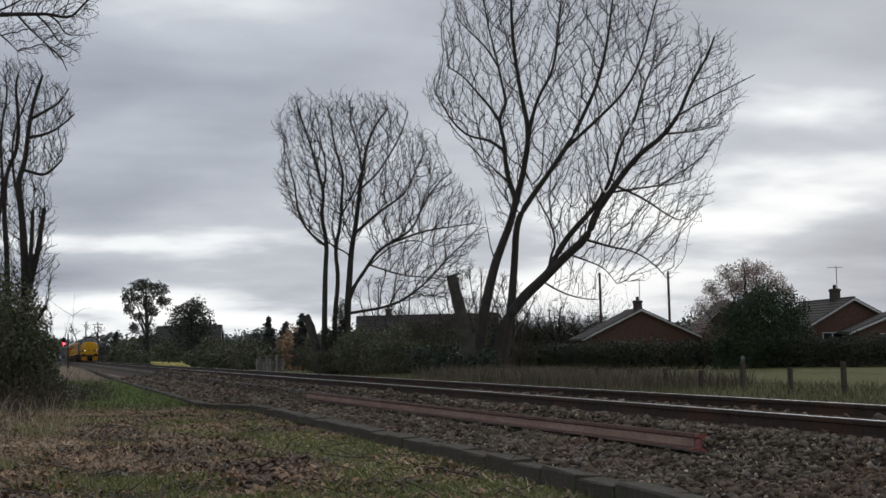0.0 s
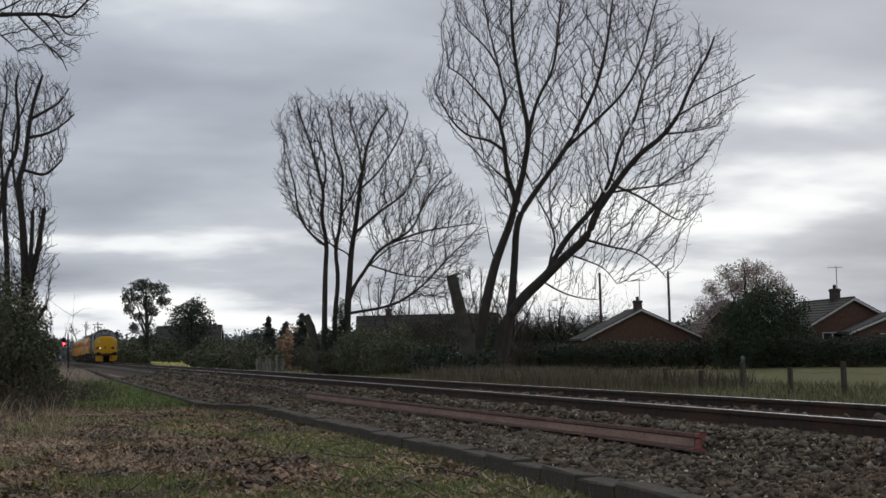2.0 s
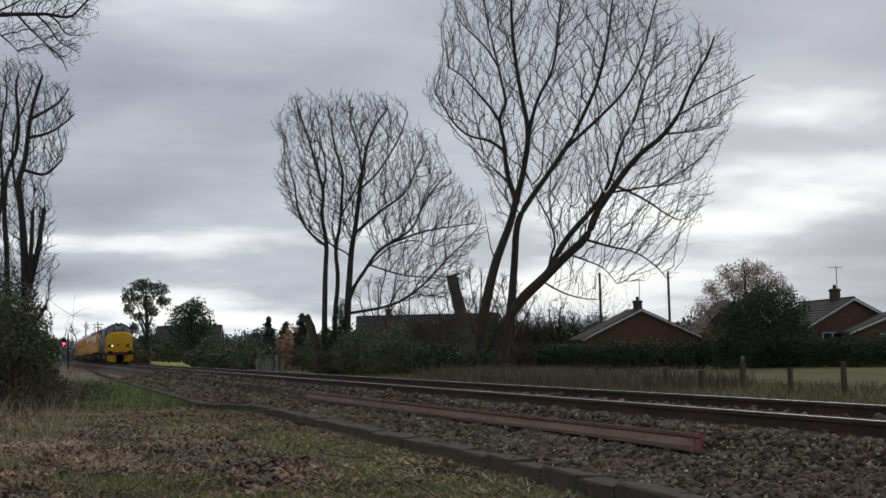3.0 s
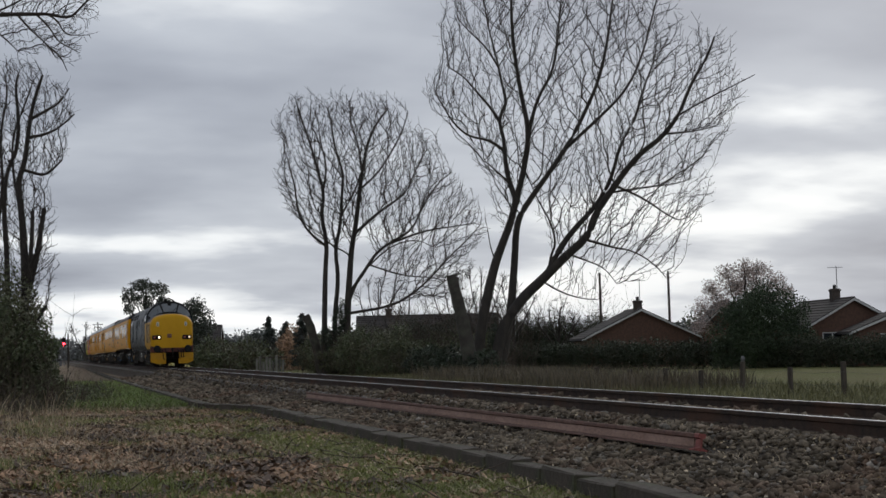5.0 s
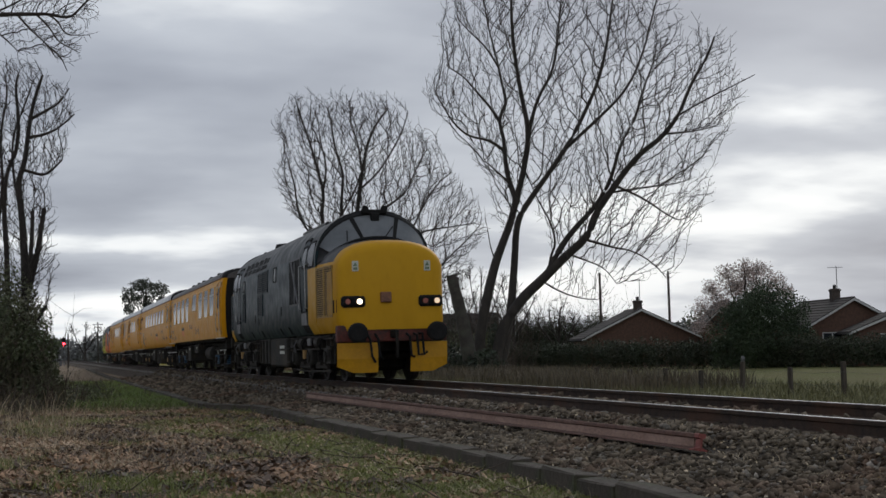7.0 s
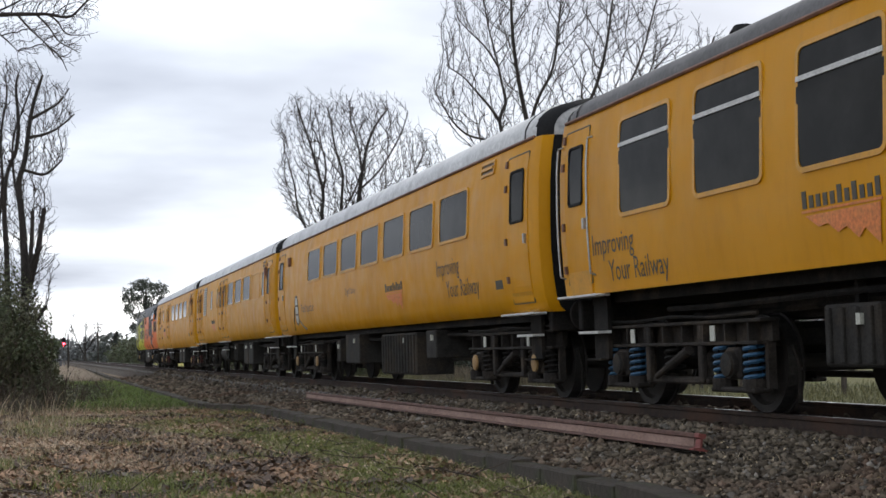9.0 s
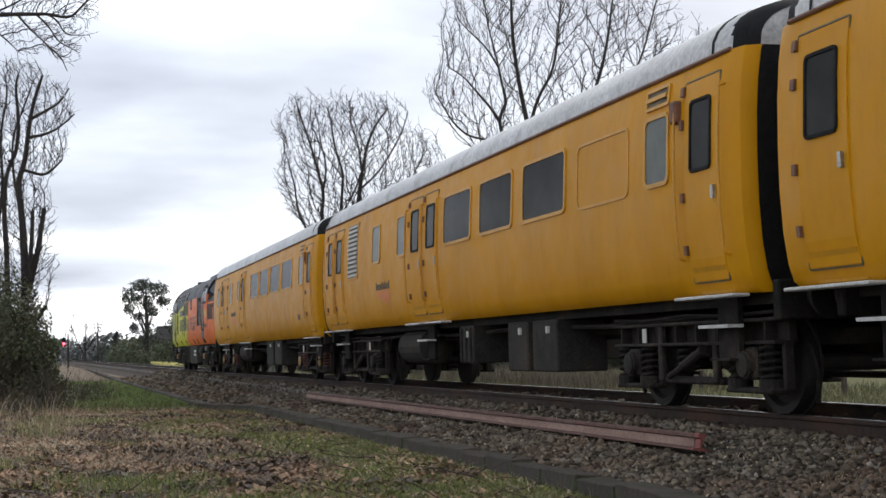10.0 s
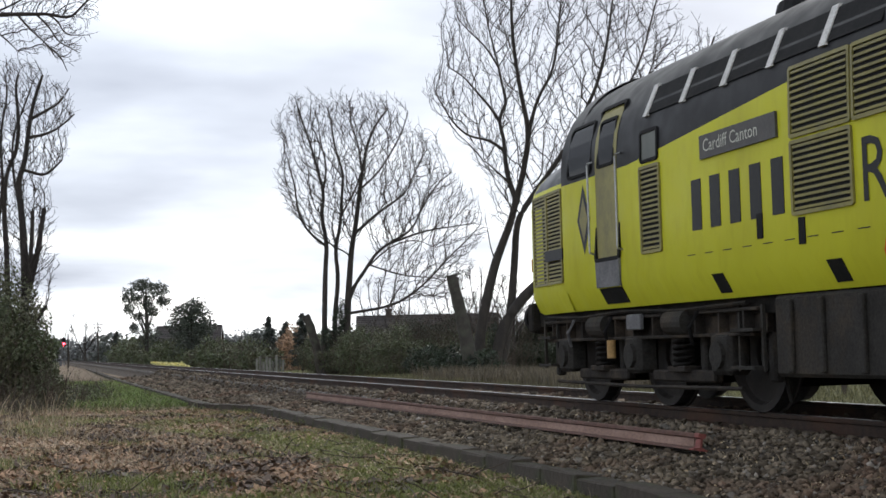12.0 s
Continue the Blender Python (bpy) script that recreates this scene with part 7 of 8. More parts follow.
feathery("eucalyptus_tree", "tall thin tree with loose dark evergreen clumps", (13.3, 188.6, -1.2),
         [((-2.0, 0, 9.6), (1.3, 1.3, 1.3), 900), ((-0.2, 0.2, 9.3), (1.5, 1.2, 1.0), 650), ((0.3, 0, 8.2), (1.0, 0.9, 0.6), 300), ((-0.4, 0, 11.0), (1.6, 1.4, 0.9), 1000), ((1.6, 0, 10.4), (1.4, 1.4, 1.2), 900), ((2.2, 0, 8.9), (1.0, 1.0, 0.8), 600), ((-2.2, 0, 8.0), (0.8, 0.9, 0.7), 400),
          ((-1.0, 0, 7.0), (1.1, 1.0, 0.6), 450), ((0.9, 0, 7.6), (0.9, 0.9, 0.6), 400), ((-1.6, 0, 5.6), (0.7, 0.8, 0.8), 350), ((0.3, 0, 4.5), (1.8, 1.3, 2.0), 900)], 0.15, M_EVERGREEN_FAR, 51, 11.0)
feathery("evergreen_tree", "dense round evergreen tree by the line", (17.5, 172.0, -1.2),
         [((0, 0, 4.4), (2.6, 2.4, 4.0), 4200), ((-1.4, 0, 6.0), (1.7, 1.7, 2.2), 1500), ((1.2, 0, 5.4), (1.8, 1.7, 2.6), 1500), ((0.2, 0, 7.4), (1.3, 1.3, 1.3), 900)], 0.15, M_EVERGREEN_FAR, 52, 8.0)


def conifer(base, height, wide, seed):
    t = thing("conifer", "small dark pointed conifer behind the gardens", "tree", Matrix.Translation(base), "far conifers")
    b = Branches()
    b.add([np.array((0, 0, -0.3)), np.array((0, 0, height))], [0.14, 0.02], 6)
    part("trunk", raw_mesh("trunk", b.v, b.f, M_BARK), None, t)
    n = 9
    part("crown", leaves("crown", [((0.15 * math.sin(i * 2.4), 0.15 * math.cos(i * 2.4), height * (0.12 + 0.88 * i / n)), (wide * (1 - i / n) + 0.16, wide * (1 - i / n) + 0.16, height * 0.06), 230) for i in range(n)], 0.2, M_CONIFER, seed, 0.1, droop=0.6), None, t)


conifer((29.4, 189.3, -1.2), 6.9, 1.7, 61)
conifer((31.6, 188.5, -1.2), 6.2, 1.4, 62)
conifer((26.6, 148.5, -1.2), 6.1, 1.3, 63)
conifer((13.2, 262.0, -1.2), 6.6, 1.5, 64)
conifer((27.6, 166.0, -1.2), 5.2, 1.2, 65)

# shrubs along the far side of the line, towards the distance
bush("lineside_shrubs", "mixed bare and green shrubs along the far side of the line", "bushes",
     run_of_blobs((20.5, 134, Z0), (19.5, 168, Z0), 3.2, 1.9, 9, 1300, 71, 0.35), 0.17, M_BUSH, 72,
     [((20.2, 136 + i * 4, Z0), 1.3, 2.0, 18) for i in range(8)], 3.6, 0.02)
bush("lineside_shrubs", "dark shrubs under the evergreen trees by the line", "bushes",
     run_of_blobs((15.5, 176, Z0), (13.0, 250, Z0), 4.2, 2.3, 12, 1300, 73, 0.35), 0.2, M_BUSH, 74)
bush("lineside_shrubs", "reddish-brown leafless shrubs in far gardens", "bushes",
     run_of_blobs((26, 152, Z0), (30.5, 172, Z0), 4.4, 1.8, 7, 900, 75, 0.2), 0.17, M_LITTER, 76)
bush("woodland_edge", "far trees along the horizon, tinted with haze", "trees",
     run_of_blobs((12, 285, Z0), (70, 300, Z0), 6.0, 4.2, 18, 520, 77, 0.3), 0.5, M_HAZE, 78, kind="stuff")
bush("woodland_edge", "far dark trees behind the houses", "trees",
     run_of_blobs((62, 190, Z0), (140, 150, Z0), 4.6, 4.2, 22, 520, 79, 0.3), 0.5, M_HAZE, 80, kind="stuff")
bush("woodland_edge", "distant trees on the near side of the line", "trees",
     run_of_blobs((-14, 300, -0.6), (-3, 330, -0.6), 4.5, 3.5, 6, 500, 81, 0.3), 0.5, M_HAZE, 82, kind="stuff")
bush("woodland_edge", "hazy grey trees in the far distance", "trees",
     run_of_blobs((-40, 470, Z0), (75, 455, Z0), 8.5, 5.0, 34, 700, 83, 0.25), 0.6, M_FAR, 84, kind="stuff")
bush("lineside_shrubs", "grey-brown thicket between the line and the far gardens", "bushes",
     run_of_blobs((18.5, 150, Z0), (12.5, 235, Z0), 3.4, 1.8, 14, 900, 85, 0.3), 0.2, M_BUSH, 86)
bare_tree("bare_tree", "small far leafless tree beside the line", (7.9 - 0.2, 262.0, -0.9), [(0.25, 0.06, [(0, 0), (0.1, 3.0), (0.2, 6.8)]), (0.14, 0.05, [(0.1, 2.0), (-1.4, 4.4), (-2.0, 6.2)]), (0.14, 0.05, [(0.1, 2.4), (1.4, 4.4), (2.3, 6.0)])],
          14, [(3.0, 1.8, 0.2, 3, 4), (4.0, 1.0, 0.2, 3, 3)], 0.03, depth=1.0)

for bx, by, bh, bs in ((33.9, 138.0, 5.2, 15), (40.6, 131.5, 6.4, 16), (37.2, 134.0, 4.6, 17), (43.8, 126.5, 5.0, 18),
                       (35.0, 150, 9.3, 19), (37.4, 146, 7.8, 20), (39.8, 128, 9.1, 21), (41.8, 124, 7.8, 22), (44.6, 120, 5.3, 23), (39.3, 135, 8.2, 24)):
    bare_tree("bare_tree", "small leafless garden tree behind the boundary trees", (bx, by, Z0),
              [(0.16, 0.04, [(0, 0), (0.1, bh * 0.5), (0.3, bh)]), (0.1, 0.03, [(0.05, bh * 0.25), (-1.3, bh * 0.6), (-2.0, bh * 0.9)]), (0.1, 0.03, [(0.05, bh * 0.3), (1.3, bh * 0.6), (2.2, bh * 0.85)]),
               (0.08, 0.03, [(0.1, bh * 0.4), (-0.6, bh * 0.75), (-0.8, bh)])], bs, [(2.2, 1.5, 0.2, 4, 5), (2.8, 0.8, 0.24, 3, 3), (2.5, 0.45, 0.25, 3, 2)], 0.018, depth=1.4)

# the thick bush on the near side
bush("verge_bush", "thick bush of bare stems and small green leaves on the verge", "bush",
     [((-0.75, 37.6, 0.5), (1.3, 2.0, 1.5), 12000), ((-1.1, 36.8, 1.35), (1.15, 1.6, 1.8), 12000), ((-0.6, 38.4, 1.3), (0.8, 1.2, 1.1), 2200), ((-2.6, 36.5, 0.9), (1.4, 1.8, 1.7), 7000), ((-0.1, 37.2, -0.1), (0.8, 1.3, 0.9), 5000), ((-0.2, 37.6, 0.8), (0.75, 1.2, 1.0), 5000), ((0.15, 37.0, -0.35), (0.7, 1.3, 0.5), 3000)],
     0.048, M_BUSH, 91, [((-1.0, 37.4, -0.6), 0.45, 0.9, 230), ((-1.8, 36.6, -0.6), 0.8, 0.9, 160)], 2.6, 0.007, M_TWIG_BROWN, shell=0.25)
bush("verge_bush", "low brambles and dead stems at the foot of the bush", "bush",
     [((-0.4 + 0.35 * i, 35.5 + 1.6 * i, -0.45), (0.5, 0.8, 0.45), 420) for i in range(7)], 0.045, M_BUSH, 93,
     [((0.0, 36.0, -0.6), 0.4, 0.9, 60), ((1.2, 42, -0.6), 0.7, 2.2, 60), ((-0.4, 30.5, -0.6), 0.35, 0.8, 26)], 0.9, 0.006, M_TWIG_BROWN)

# ---------------------------------------------------------------- fence, poles and signal
def fence_post(x, y, h, capped=False):
    t = thing("fence_post", "weathered wooden fence post in rough grass" if not capped else "fence post with a pale round cap", "fence post", pose(x, y, ground_z(x, y), random.uniform(-2, 2), random.uniform(-3, 3), random.uniform(0, 40)), "posts of the meadow fence")
    part("post", Geo().box(-0.075, 0.075, -0.075, 0.075, -0.25, h, 0.02), M_POST, t)
    if capped:
        part("cap", Geo().tube([(0, 0, h), (0, 0, h + 0.08), (0, 0, h + 0.15), (0, 0, h + 0.2)], [0.045, 0.07, 0.065, 0.03], 12), M_STEEL_GREY, t, "pale round cap")
    return t


FENCE = [(25.23, 41.27, 1.18), (24.8, 43.97, 0.98), (24.45, 46.82, 1.2), (24.24, 49.73, 0.92), (23.87, 52.15, 0.95), (23.6, 55.0, 0.9), (23.4, 58.2, 0.95), (25.7, 38.4, 1.1), (26.1, 35.6, 1.1)]
for fx, fy, fh in FENCE:
    fence_post(fx, fy, fh, fy == 46.82)


def fence_wires():
    t = thing("fence_wire", "thin sagging wires between the fence posts", "fence wire")
    line = sorted(FENCE, key=lambda q: q[1])
    for z in (0.45, 0.85):
        pts = []
        for a, b in zip(line[:-1], line[1:]):
            for k in (0.0, 0.5):
                x, y = a[0] + (b[0] - a[0]) * k, a[1] + (b[1] - a[1]) * k
                pts.append((x - 0.09, y, ground_z(x, y) + z - (0.04 if k else 0)))
        part("wire", Geo().tube(pts, 0.0035, 4), M_WIRE, t)


fence_wires()


def telegraph_pole(x, y, top, arms=False):
    t = thing("telegraph_pole", "slim dark telegraph pole behind the houses", "telegraph pole", pose(x, y, Z0))
    part("pole", Geo().cyl((0, 0, -0.4), (0, 0, top - Z0), 0.13, 10, 0.10), M_POST, t)
    if arms:
        part("cross_arm", Geo().box(-0.9, 0.9, -0.06, 0.06, top - Z0 - 0.5, top - Z0 - 0.38).box(-0.7, 0.7, -0.06, 0.06, top - Z0 - 1.0, top - Z0 - 0.88), M_POST, t)


telegraph_pole(47.36, 116.35, 6.95)
telegraph_pole(53.15, 114.7, 6.94)
telegraph_pole(10.19, 267.6, 7.1, True)
telegraph_pole(5.0 - 1.2, 207.0, 4.1)


def signal():
    t = thing("railway_signal", "colour-light railway signal showing red on a thin post", "railway signal", pose(3.8, 243.7, -0.7))
    part("post", Geo().cyl((0, 0, 0), (0, 0, 3.4), 0.08, 10), M_STEEL_GREY, t)
    head = part("signal_head", Geo().box(-0.32, 0.32, -0.1, 0.2, 3.35, 4.75, 0.06), M_RUBBER, t)
    part("red_lamp", Geo().cyl((0, -0.16, 3.75), (0, -0.10, 3.75), 0.2, 18), M_SIGNAL_RED, head, "glowing red lamp")
    part("lamp_hood", Geo().tube([(0, -0.1, 3.75), (0, -0.34, 3.77)], [0.29, 0.29], 16, caps=False), M_RUBBER, head)
    part("base_box", Geo().box(-0.75, -0.35, -0.2, 0.2, 0, 0.9, 0.03), M_STEEL_GREY, t)


signal()


# ---------------------------------------------------------------- houses
def gable_house(name, label, base, turn, wide, deep, eaves, ridge, chimney=None, window=None, door=None, aerial=False, overhang=0.35):
    """A brick bungalow; its gable faces -y before the turn, the ridge runs along y."""
    t = thing(name, label, "house", pose(base[0], base[1], base[2], 0, 0, turn), "houses by the meadow")
    w = wide / 2
    outline = [(-w, 0), (w, 0), (w, eaves), (0, ridge), (-w, eaves)]
    part("wall", Geo().prism(outline, 0, 0.28).prism(outline, deep - 0.28, deep).box(-w, -w + 0.28, 0.28, deep - 0.28, 0, eaves).box(w - 0.28, w, 0.28, deep - 0.28, 0, eaves), M_BRICK, t)
    # bricks of the gable, course by course
    course = Geo()
    z = 1.6
    while z < ridge - 0.25:
        half = w if z < eaves else w * (ridge - z) / (ridge - eaves)
        x = -half + 0.1 + (0.11 if int(z / 0.075) % 2 else 0)
        while x + 0.21 < half - 0.05:
            course.box(x, x + 0.212, -0.012, 0.0, z, z + 0.064)
            x += 0.225
        z += 0.075
    tagged(part("brickwork", course, M_BRICK, t), kind="stuff")
    slope = (ridge - eaves) / w
    for s in (-1, 1):
        rf = Geo()
        a = [(0, ridge + 0.14), (s * (w + overhang), eaves - slope * overhang + 0.14), (s * (w + overhang), eaves - slope * overhang + 0.02), (0, ridge + 0.02)]
        rf.prism(a, -overhang, deep + overhang)
        roof = part("roof", rf, M_TILE, t)
        n = int(w / 0.33)
        for i in range(n):                      # tile courses
            k0 = i / n
            x0, z0 = s * (w + overhang) * k0, ridge + 0.15 - (ridge - eaves + slope * overhang) * k0
            x1, z1 = s * (w + overhang) * (k0 + 1 / n), ridge + 0.15 - (ridge - eaves + slope * overhang) * (k0 + 1 / n)
            part("tile_course", Geo().prism([(x0, z0 - 0.02), (x0, z0 + 0.0), (x1, z1 + 0.045), (x1, z1 - 0.01)], -overhang, deep + overhang), M_TILE, roof)
        part("bargeboard", Geo().prism([(0, ridge + 0.10), (s * (w + overhang), eaves - slope * overhang + 0.10), (s * (w + overhang), eaves - slope * overhang - 0.06), (0, ridge - 0.06)], -overhang - 0.04, -overhang + 0.0), M_WHITE, t, "white painted bargeboard")
        part("gutter", Geo().tube([(s * (w + overhang + 0.05), -overhang, eaves - slope * overhang), (s * (w + overhang + 0.05), deep + overhang, eaves - slope * overhang)], 0.06, 8), M_RUBBER, t)
    part("ridge_tiles", Geo().tube([(0, -overhang, ridge + 0.13), (0, deep + overhang, ridge + 0.13)], 0.11, 8), M_TILE, t)
    if chimney:
        cy, ch = chimney
        c = part("chimney", Geo().box(-0.32, 0.32, cy - 0.3, cy + 0.3, ridge - 0.6, ridge + ch, 0.015).box(-0.37, 0.37, cy - 0.35, cy + 0.35, ridge + ch - 0.2, ridge + ch - 0.06, 0.01), M_CHIMNEY, t)
        part("chimney_pot", Geo().tube([(0, cy, ridge + ch), (0, cy, ridge + ch + 0.3)], [0.14, 0.12], 12), M_TILE, c)
        if aerial:
            top = ridge + ch + 1.7
            ae = part("aerial", Geo().cyl((0.2, cy, ridge), (0.2, cy, top), 0.03, 6).cyl((0.2 - 0.7, cy, top - 0.08), (0.2 + 0.5, cy, top - 0.08), 0.018, 5), M_STEEL_GREY, t, "thin television aerial")
            for i in range(6):
                part("aerial_rod", Geo().cyl((-0.45 + i * 0.2, cy - 0.2, top - 0.08), (-0.45 + i * 0.2, cy + 0.2, top - 0.08), 0.01, 4), M_STEEL_GREY, ae)
    if window:
        x0, x1, z0, z1 = window
        wn = part("window", Geo().box(x0 + 0.06, x1 - 0.06, -0.03, 0.02, z0 + 0.06, z1 - 0.06), M_WINDOW_DARK, t)
        part("window_frame", Geo().box(x0, x1, -0.06, 0.0, z0, z0 + 0.07).box(x0, x1, -0.06, 0.0, z1 - 0.07, z1).box(x0, x0 + 0.07, -0.06, 0, z0 + 0.07, z1 - 0.07).box(x1 - 0.07, x1, -0.06, 0, z0 + 0.07, z1 - 0.07)
             .box((x0 + x1) / 2 - 0.03, (x0 + x1) / 2 + 0.03, -0.06, 0, z0 + 0.07, z1 - 0.07), M_WHITE, wn)
        part("window_sill", Geo().box(x0 - 0.08, x1 + 0.08, -0.12, 0.0, z0 - 0.07, z0), M_WHITE, wn)
    if door:
        x0, x1, z1 = door
        part("garage_door", Geo().box(x0, x1, -0.04, 0.01, 0, z1, 0.01), M_WHITE, t)
    return t


gable_house("bungalow", "brick bungalow with white bargeboards, tiled roof and chimney", (46.6, 106.0, Z0), -14, 9.0, 8.0, 2.45, 4.6, chimney=(1.4, 0.85), aerial=True)
gable_house("bungalow", "brick bungalow with brown tiled roof and television aerial", (57.5, 92.4, Z0), -10, 6.4, 10.0, 3.0, 4.75, chimney=(3.4, 0.95), window=(-2.4, -0.9, 1.2, 2.4), aerial=True)
gable_house("bungalow", "brick annexe with a low tiled roof beside the bungalow", (57.2, 85.2, Z0), -24, 7.2, 6.0, 2.35, 3.8, window=(-1.8, 0.6, 1.0, 2.2))
gable_house("bungalow", "long low bungalow with a dark roof behind the trees", (45.5, 141.0, Z0), 76, 9.0, 14.0, 2.7, 5.3, chimney=(11.0, 0.9))
gable_house("bungalow", "far bungalow with a dark ridge and small chimney", (25.8, 213.0, Z0), 78, 9.0, 9.0, 3.0, 6.1, chimney=(5.0, 0.8))
gable_house("bungalow", "rust-coloured gabled bungalow behind the blossom tree", (53.6, 104.5, Z0), -20, 5.0, 9.0, 2.8, 5.1)

# ---------------------------------------------------------------- ballast stones
def ballast(name, label, zones, seed, material):
    """Broken stones, each a dented twenty-sided lump: zones of x, y, stone size and count."""
    r = np.random.default_rng(seed)
    g = (1 + 5 ** 0.5) / 2
    ico = np.array([(-1, g, 0), (1, g, 0), (-1, -g, 0), (1, -g, 0), (0, -1, g), (0, 1, g), (0, -1, -g), (0, 1, -g), (g, 0, -1), (g, 0, 1), (-g, 0, -1), (-g, 0, 1)]) / 1.9
    faces = np.array([(0, 11, 5), (0, 5, 1), (0, 1, 7), (0, 7, 10), (0, 10, 11), (1, 5, 9), (5, 11, 4), (11, 10, 2), (10, 7, 6), (7, 1, 8),
                      (3, 9, 4), (3, 4, 2), (3, 2, 6), (3, 6, 8), (3, 8, 9), (4, 9, 5), (2, 4, 11), (6, 2, 10), (8, 6, 7), (9, 8, 1)])
    vs, fs, o = [], [], 0
    for (x0, x1), (y0, y1), size, n in zones:
        for _ in range(n):
            y = r.uniform(y0, y1)
            x = r.uniform(max(x0, kerb_x(y) + 0.07) if x0 < 5 else x0, x1)
            if abs(x - 5.83 - (y - 12) * 0.006) < 0.15 and 11.6 < y < 33:
                continue                    # the spare rail lies here
            s = size * min(2.0, r.lognormal(-0.08, 0.38))
            p = ico * r.uniform(0.35, 1.5, (12, 1)) * (s * 0.5) * np.array((r.uniform(0.8, 1.3), r.uniform(0.8, 1.3), r.uniform(0.45, 0.85)))
            a, b = r.uniform(0, 6.28), r.normal(0, 0.5)
            ca, sa, cb, sb = math.cos(a), math.sin(a), math.cos(b), math.sin(b)
            p = p @ np.array(((ca, sa, 0), (-sa, ca, 0), (0, 0, 1))) @ np.array(((1, 0, 0), (0, cb, sb), (0, -sb, cb)))
            vs.append(p + np.array((x, y, ground_z(x, y) + s * r.uniform(0.0, 0.42))))
            fs.append(faces + o)
            o += 12
    ob = new(name, arrays_mesh(name, np.concatenate(vs), np.concatenate(fs).ravel(), 3, material))
    tagged(ob, label, "gravel", kind="stuff")


ballast("ballast", "grey-brown broken ballast stones on the track shoulder",
        [((4.7, 6.5), (6.5, 16), 0.045, 12500), ((4.7, 6.5), (16, 26), 0.052, 7600), ((3.9, 6.5), (26, 48), 0.069, 5800), ((2.9, 6.5), (48, 80), 0.11, 2600), ((6.6, 8.0), (7, 26), 0.064, 4800), ((8.1, 9.4), (6, 30), 0.075, 1500)], 101, M_STONE)
ballast("ballast", "paler stones scattered over the ballast",
        [((4.75, 6.5), (6.5, 18), 0.040, 1500), ((5.2, 6.5), (18, 40), 0.052, 1100)], 102, M_STONE_LIGHT)


# ---------------------------------------------------------------- grass and litter on the near verge
def blades(name, label, spots, height, wide, material, seed, lean=0.5):
    """Single blades of grass: spots (n, 2) on the ground."""
    r = np.random.default_rng(seed)
    n = len(spots)
    p = np.array([(x, y, ground_z(x, y) - 0.005) for x, y in spots])
    a = r.uniform(0, 2 * math.pi, n)
    side = np.stack([np.cos(a), np.sin(a), np.zeros(n)], 1)
    h = height * r.uniform(0.35, 1.3, (n, 1))
    tip = np.concatenate([r.normal(0, lean, (n, 2)), np.ones((n, 1))], 1) * h
    mid = tip * np.array((0.35, 0.35, 0.6))
    w = wide * r.uniform(0.6, 1.3, (n, 1))
    v = np.stack([p - side * w / 2, p + side * w / 2, p + mid + side * w * 0.4, p + mid - side * w * 0.4, p + tip], 1).reshape(-1, 3)
    i = np.arange(n)[:, None] * 5
    loops = np.concatenate([i, i + 1, i + 2, i, i + 2, i + 3, i + 3, i + 2, i + 4], 1).ravel()
    tagged(new(name, arrays_mesh(name, v, loops, 3, material)), label, "grass", kind="stuff")


def scatter(n, xr, yr, seed, test=None, power=1.6):
    """Random spots, denser towards the eye."""
    r = np.random.default_rng(seed)
    out = []
    while len(out) < n:
        y = yr[0] + (yr[1] - yr[0]) * r.uniform() ** power
        x = r.uniform(xr[0], min(xr[1], kerb_x(y) - 0.12) if xr[1] < 5 else xr[1])
        if test is None or test(x, y, r):
            out.append((x, y))
    return out


def patch(x, y, s=0.5, k=0.0):
    return noise.noise(Vector((x * s + 11, y * s * 0.6 + k, 0.5)))


def turf_test(x, y, r):
    green = -0.30 + 0.75 * smoothstep(2.5, 3.7, x) * smoothstep(24, 19, y)
    for cx, cy, wx, wy, much in ((2.6, 24.6, 0.35, 0.5, 0.5), (3.5, 24.9, 0.4, 0.5, 0.5), (0.3, 29.5, 0.6, 1.5, 0.55), (0.2, 14.6, 1.1, 0.9, 0.4), (3.3, 27.5, 0.9, 2.0, 0.25),
                                 (1.6, 16.8, 0.6, 0.9, -0.6), (0.2, 20.6, 0.9, 0.9, -0.5)):
        green += much * math.exp(-((x - cx) / wx) ** 2 - ((y - cy) / wy) ** 2)
    return 0.9 * patch(x, y, 0.8) + green + r.normal(0, 0.10) > 0.05


blades("verge_grass", "short green turf along the kerb", scatter(46000, (-2.5, 4.6), (9.5, 44), 111, turf_test), 0.055, 0.008, M_GRASS, 112, 0.7)
blades("verge_grass", "green grass tufts among dead leaves", scatter(9000, (-2.5, 4.6), (10, 36), 113, lambda x, y, r: patch(x, y, 0.9, 7) > 0.22), 0.12, 0.009, M_GRASS, 114, 0.6)
blades("verge_grass", "bright green grass strip beside the trackbed", scatter(26000, (-0.6, 3.8), (37, 75), 115, lambda x, y, r: x > 0.2 + 0.01 * y, 1.2), 0.12, 0.024, M_GRASS_BRIGHT, 116, 0.6)
blades("dry_grass", "bleached dry stalks and straw", scatter(8000, (-2.5, 4.6), (9.5, 36), 117, lambda x, y, r: patch(x, y, 0.7, 3) > -0.15), 0.10, 0.006, M_GRASS_DRY, 118, 1.6)
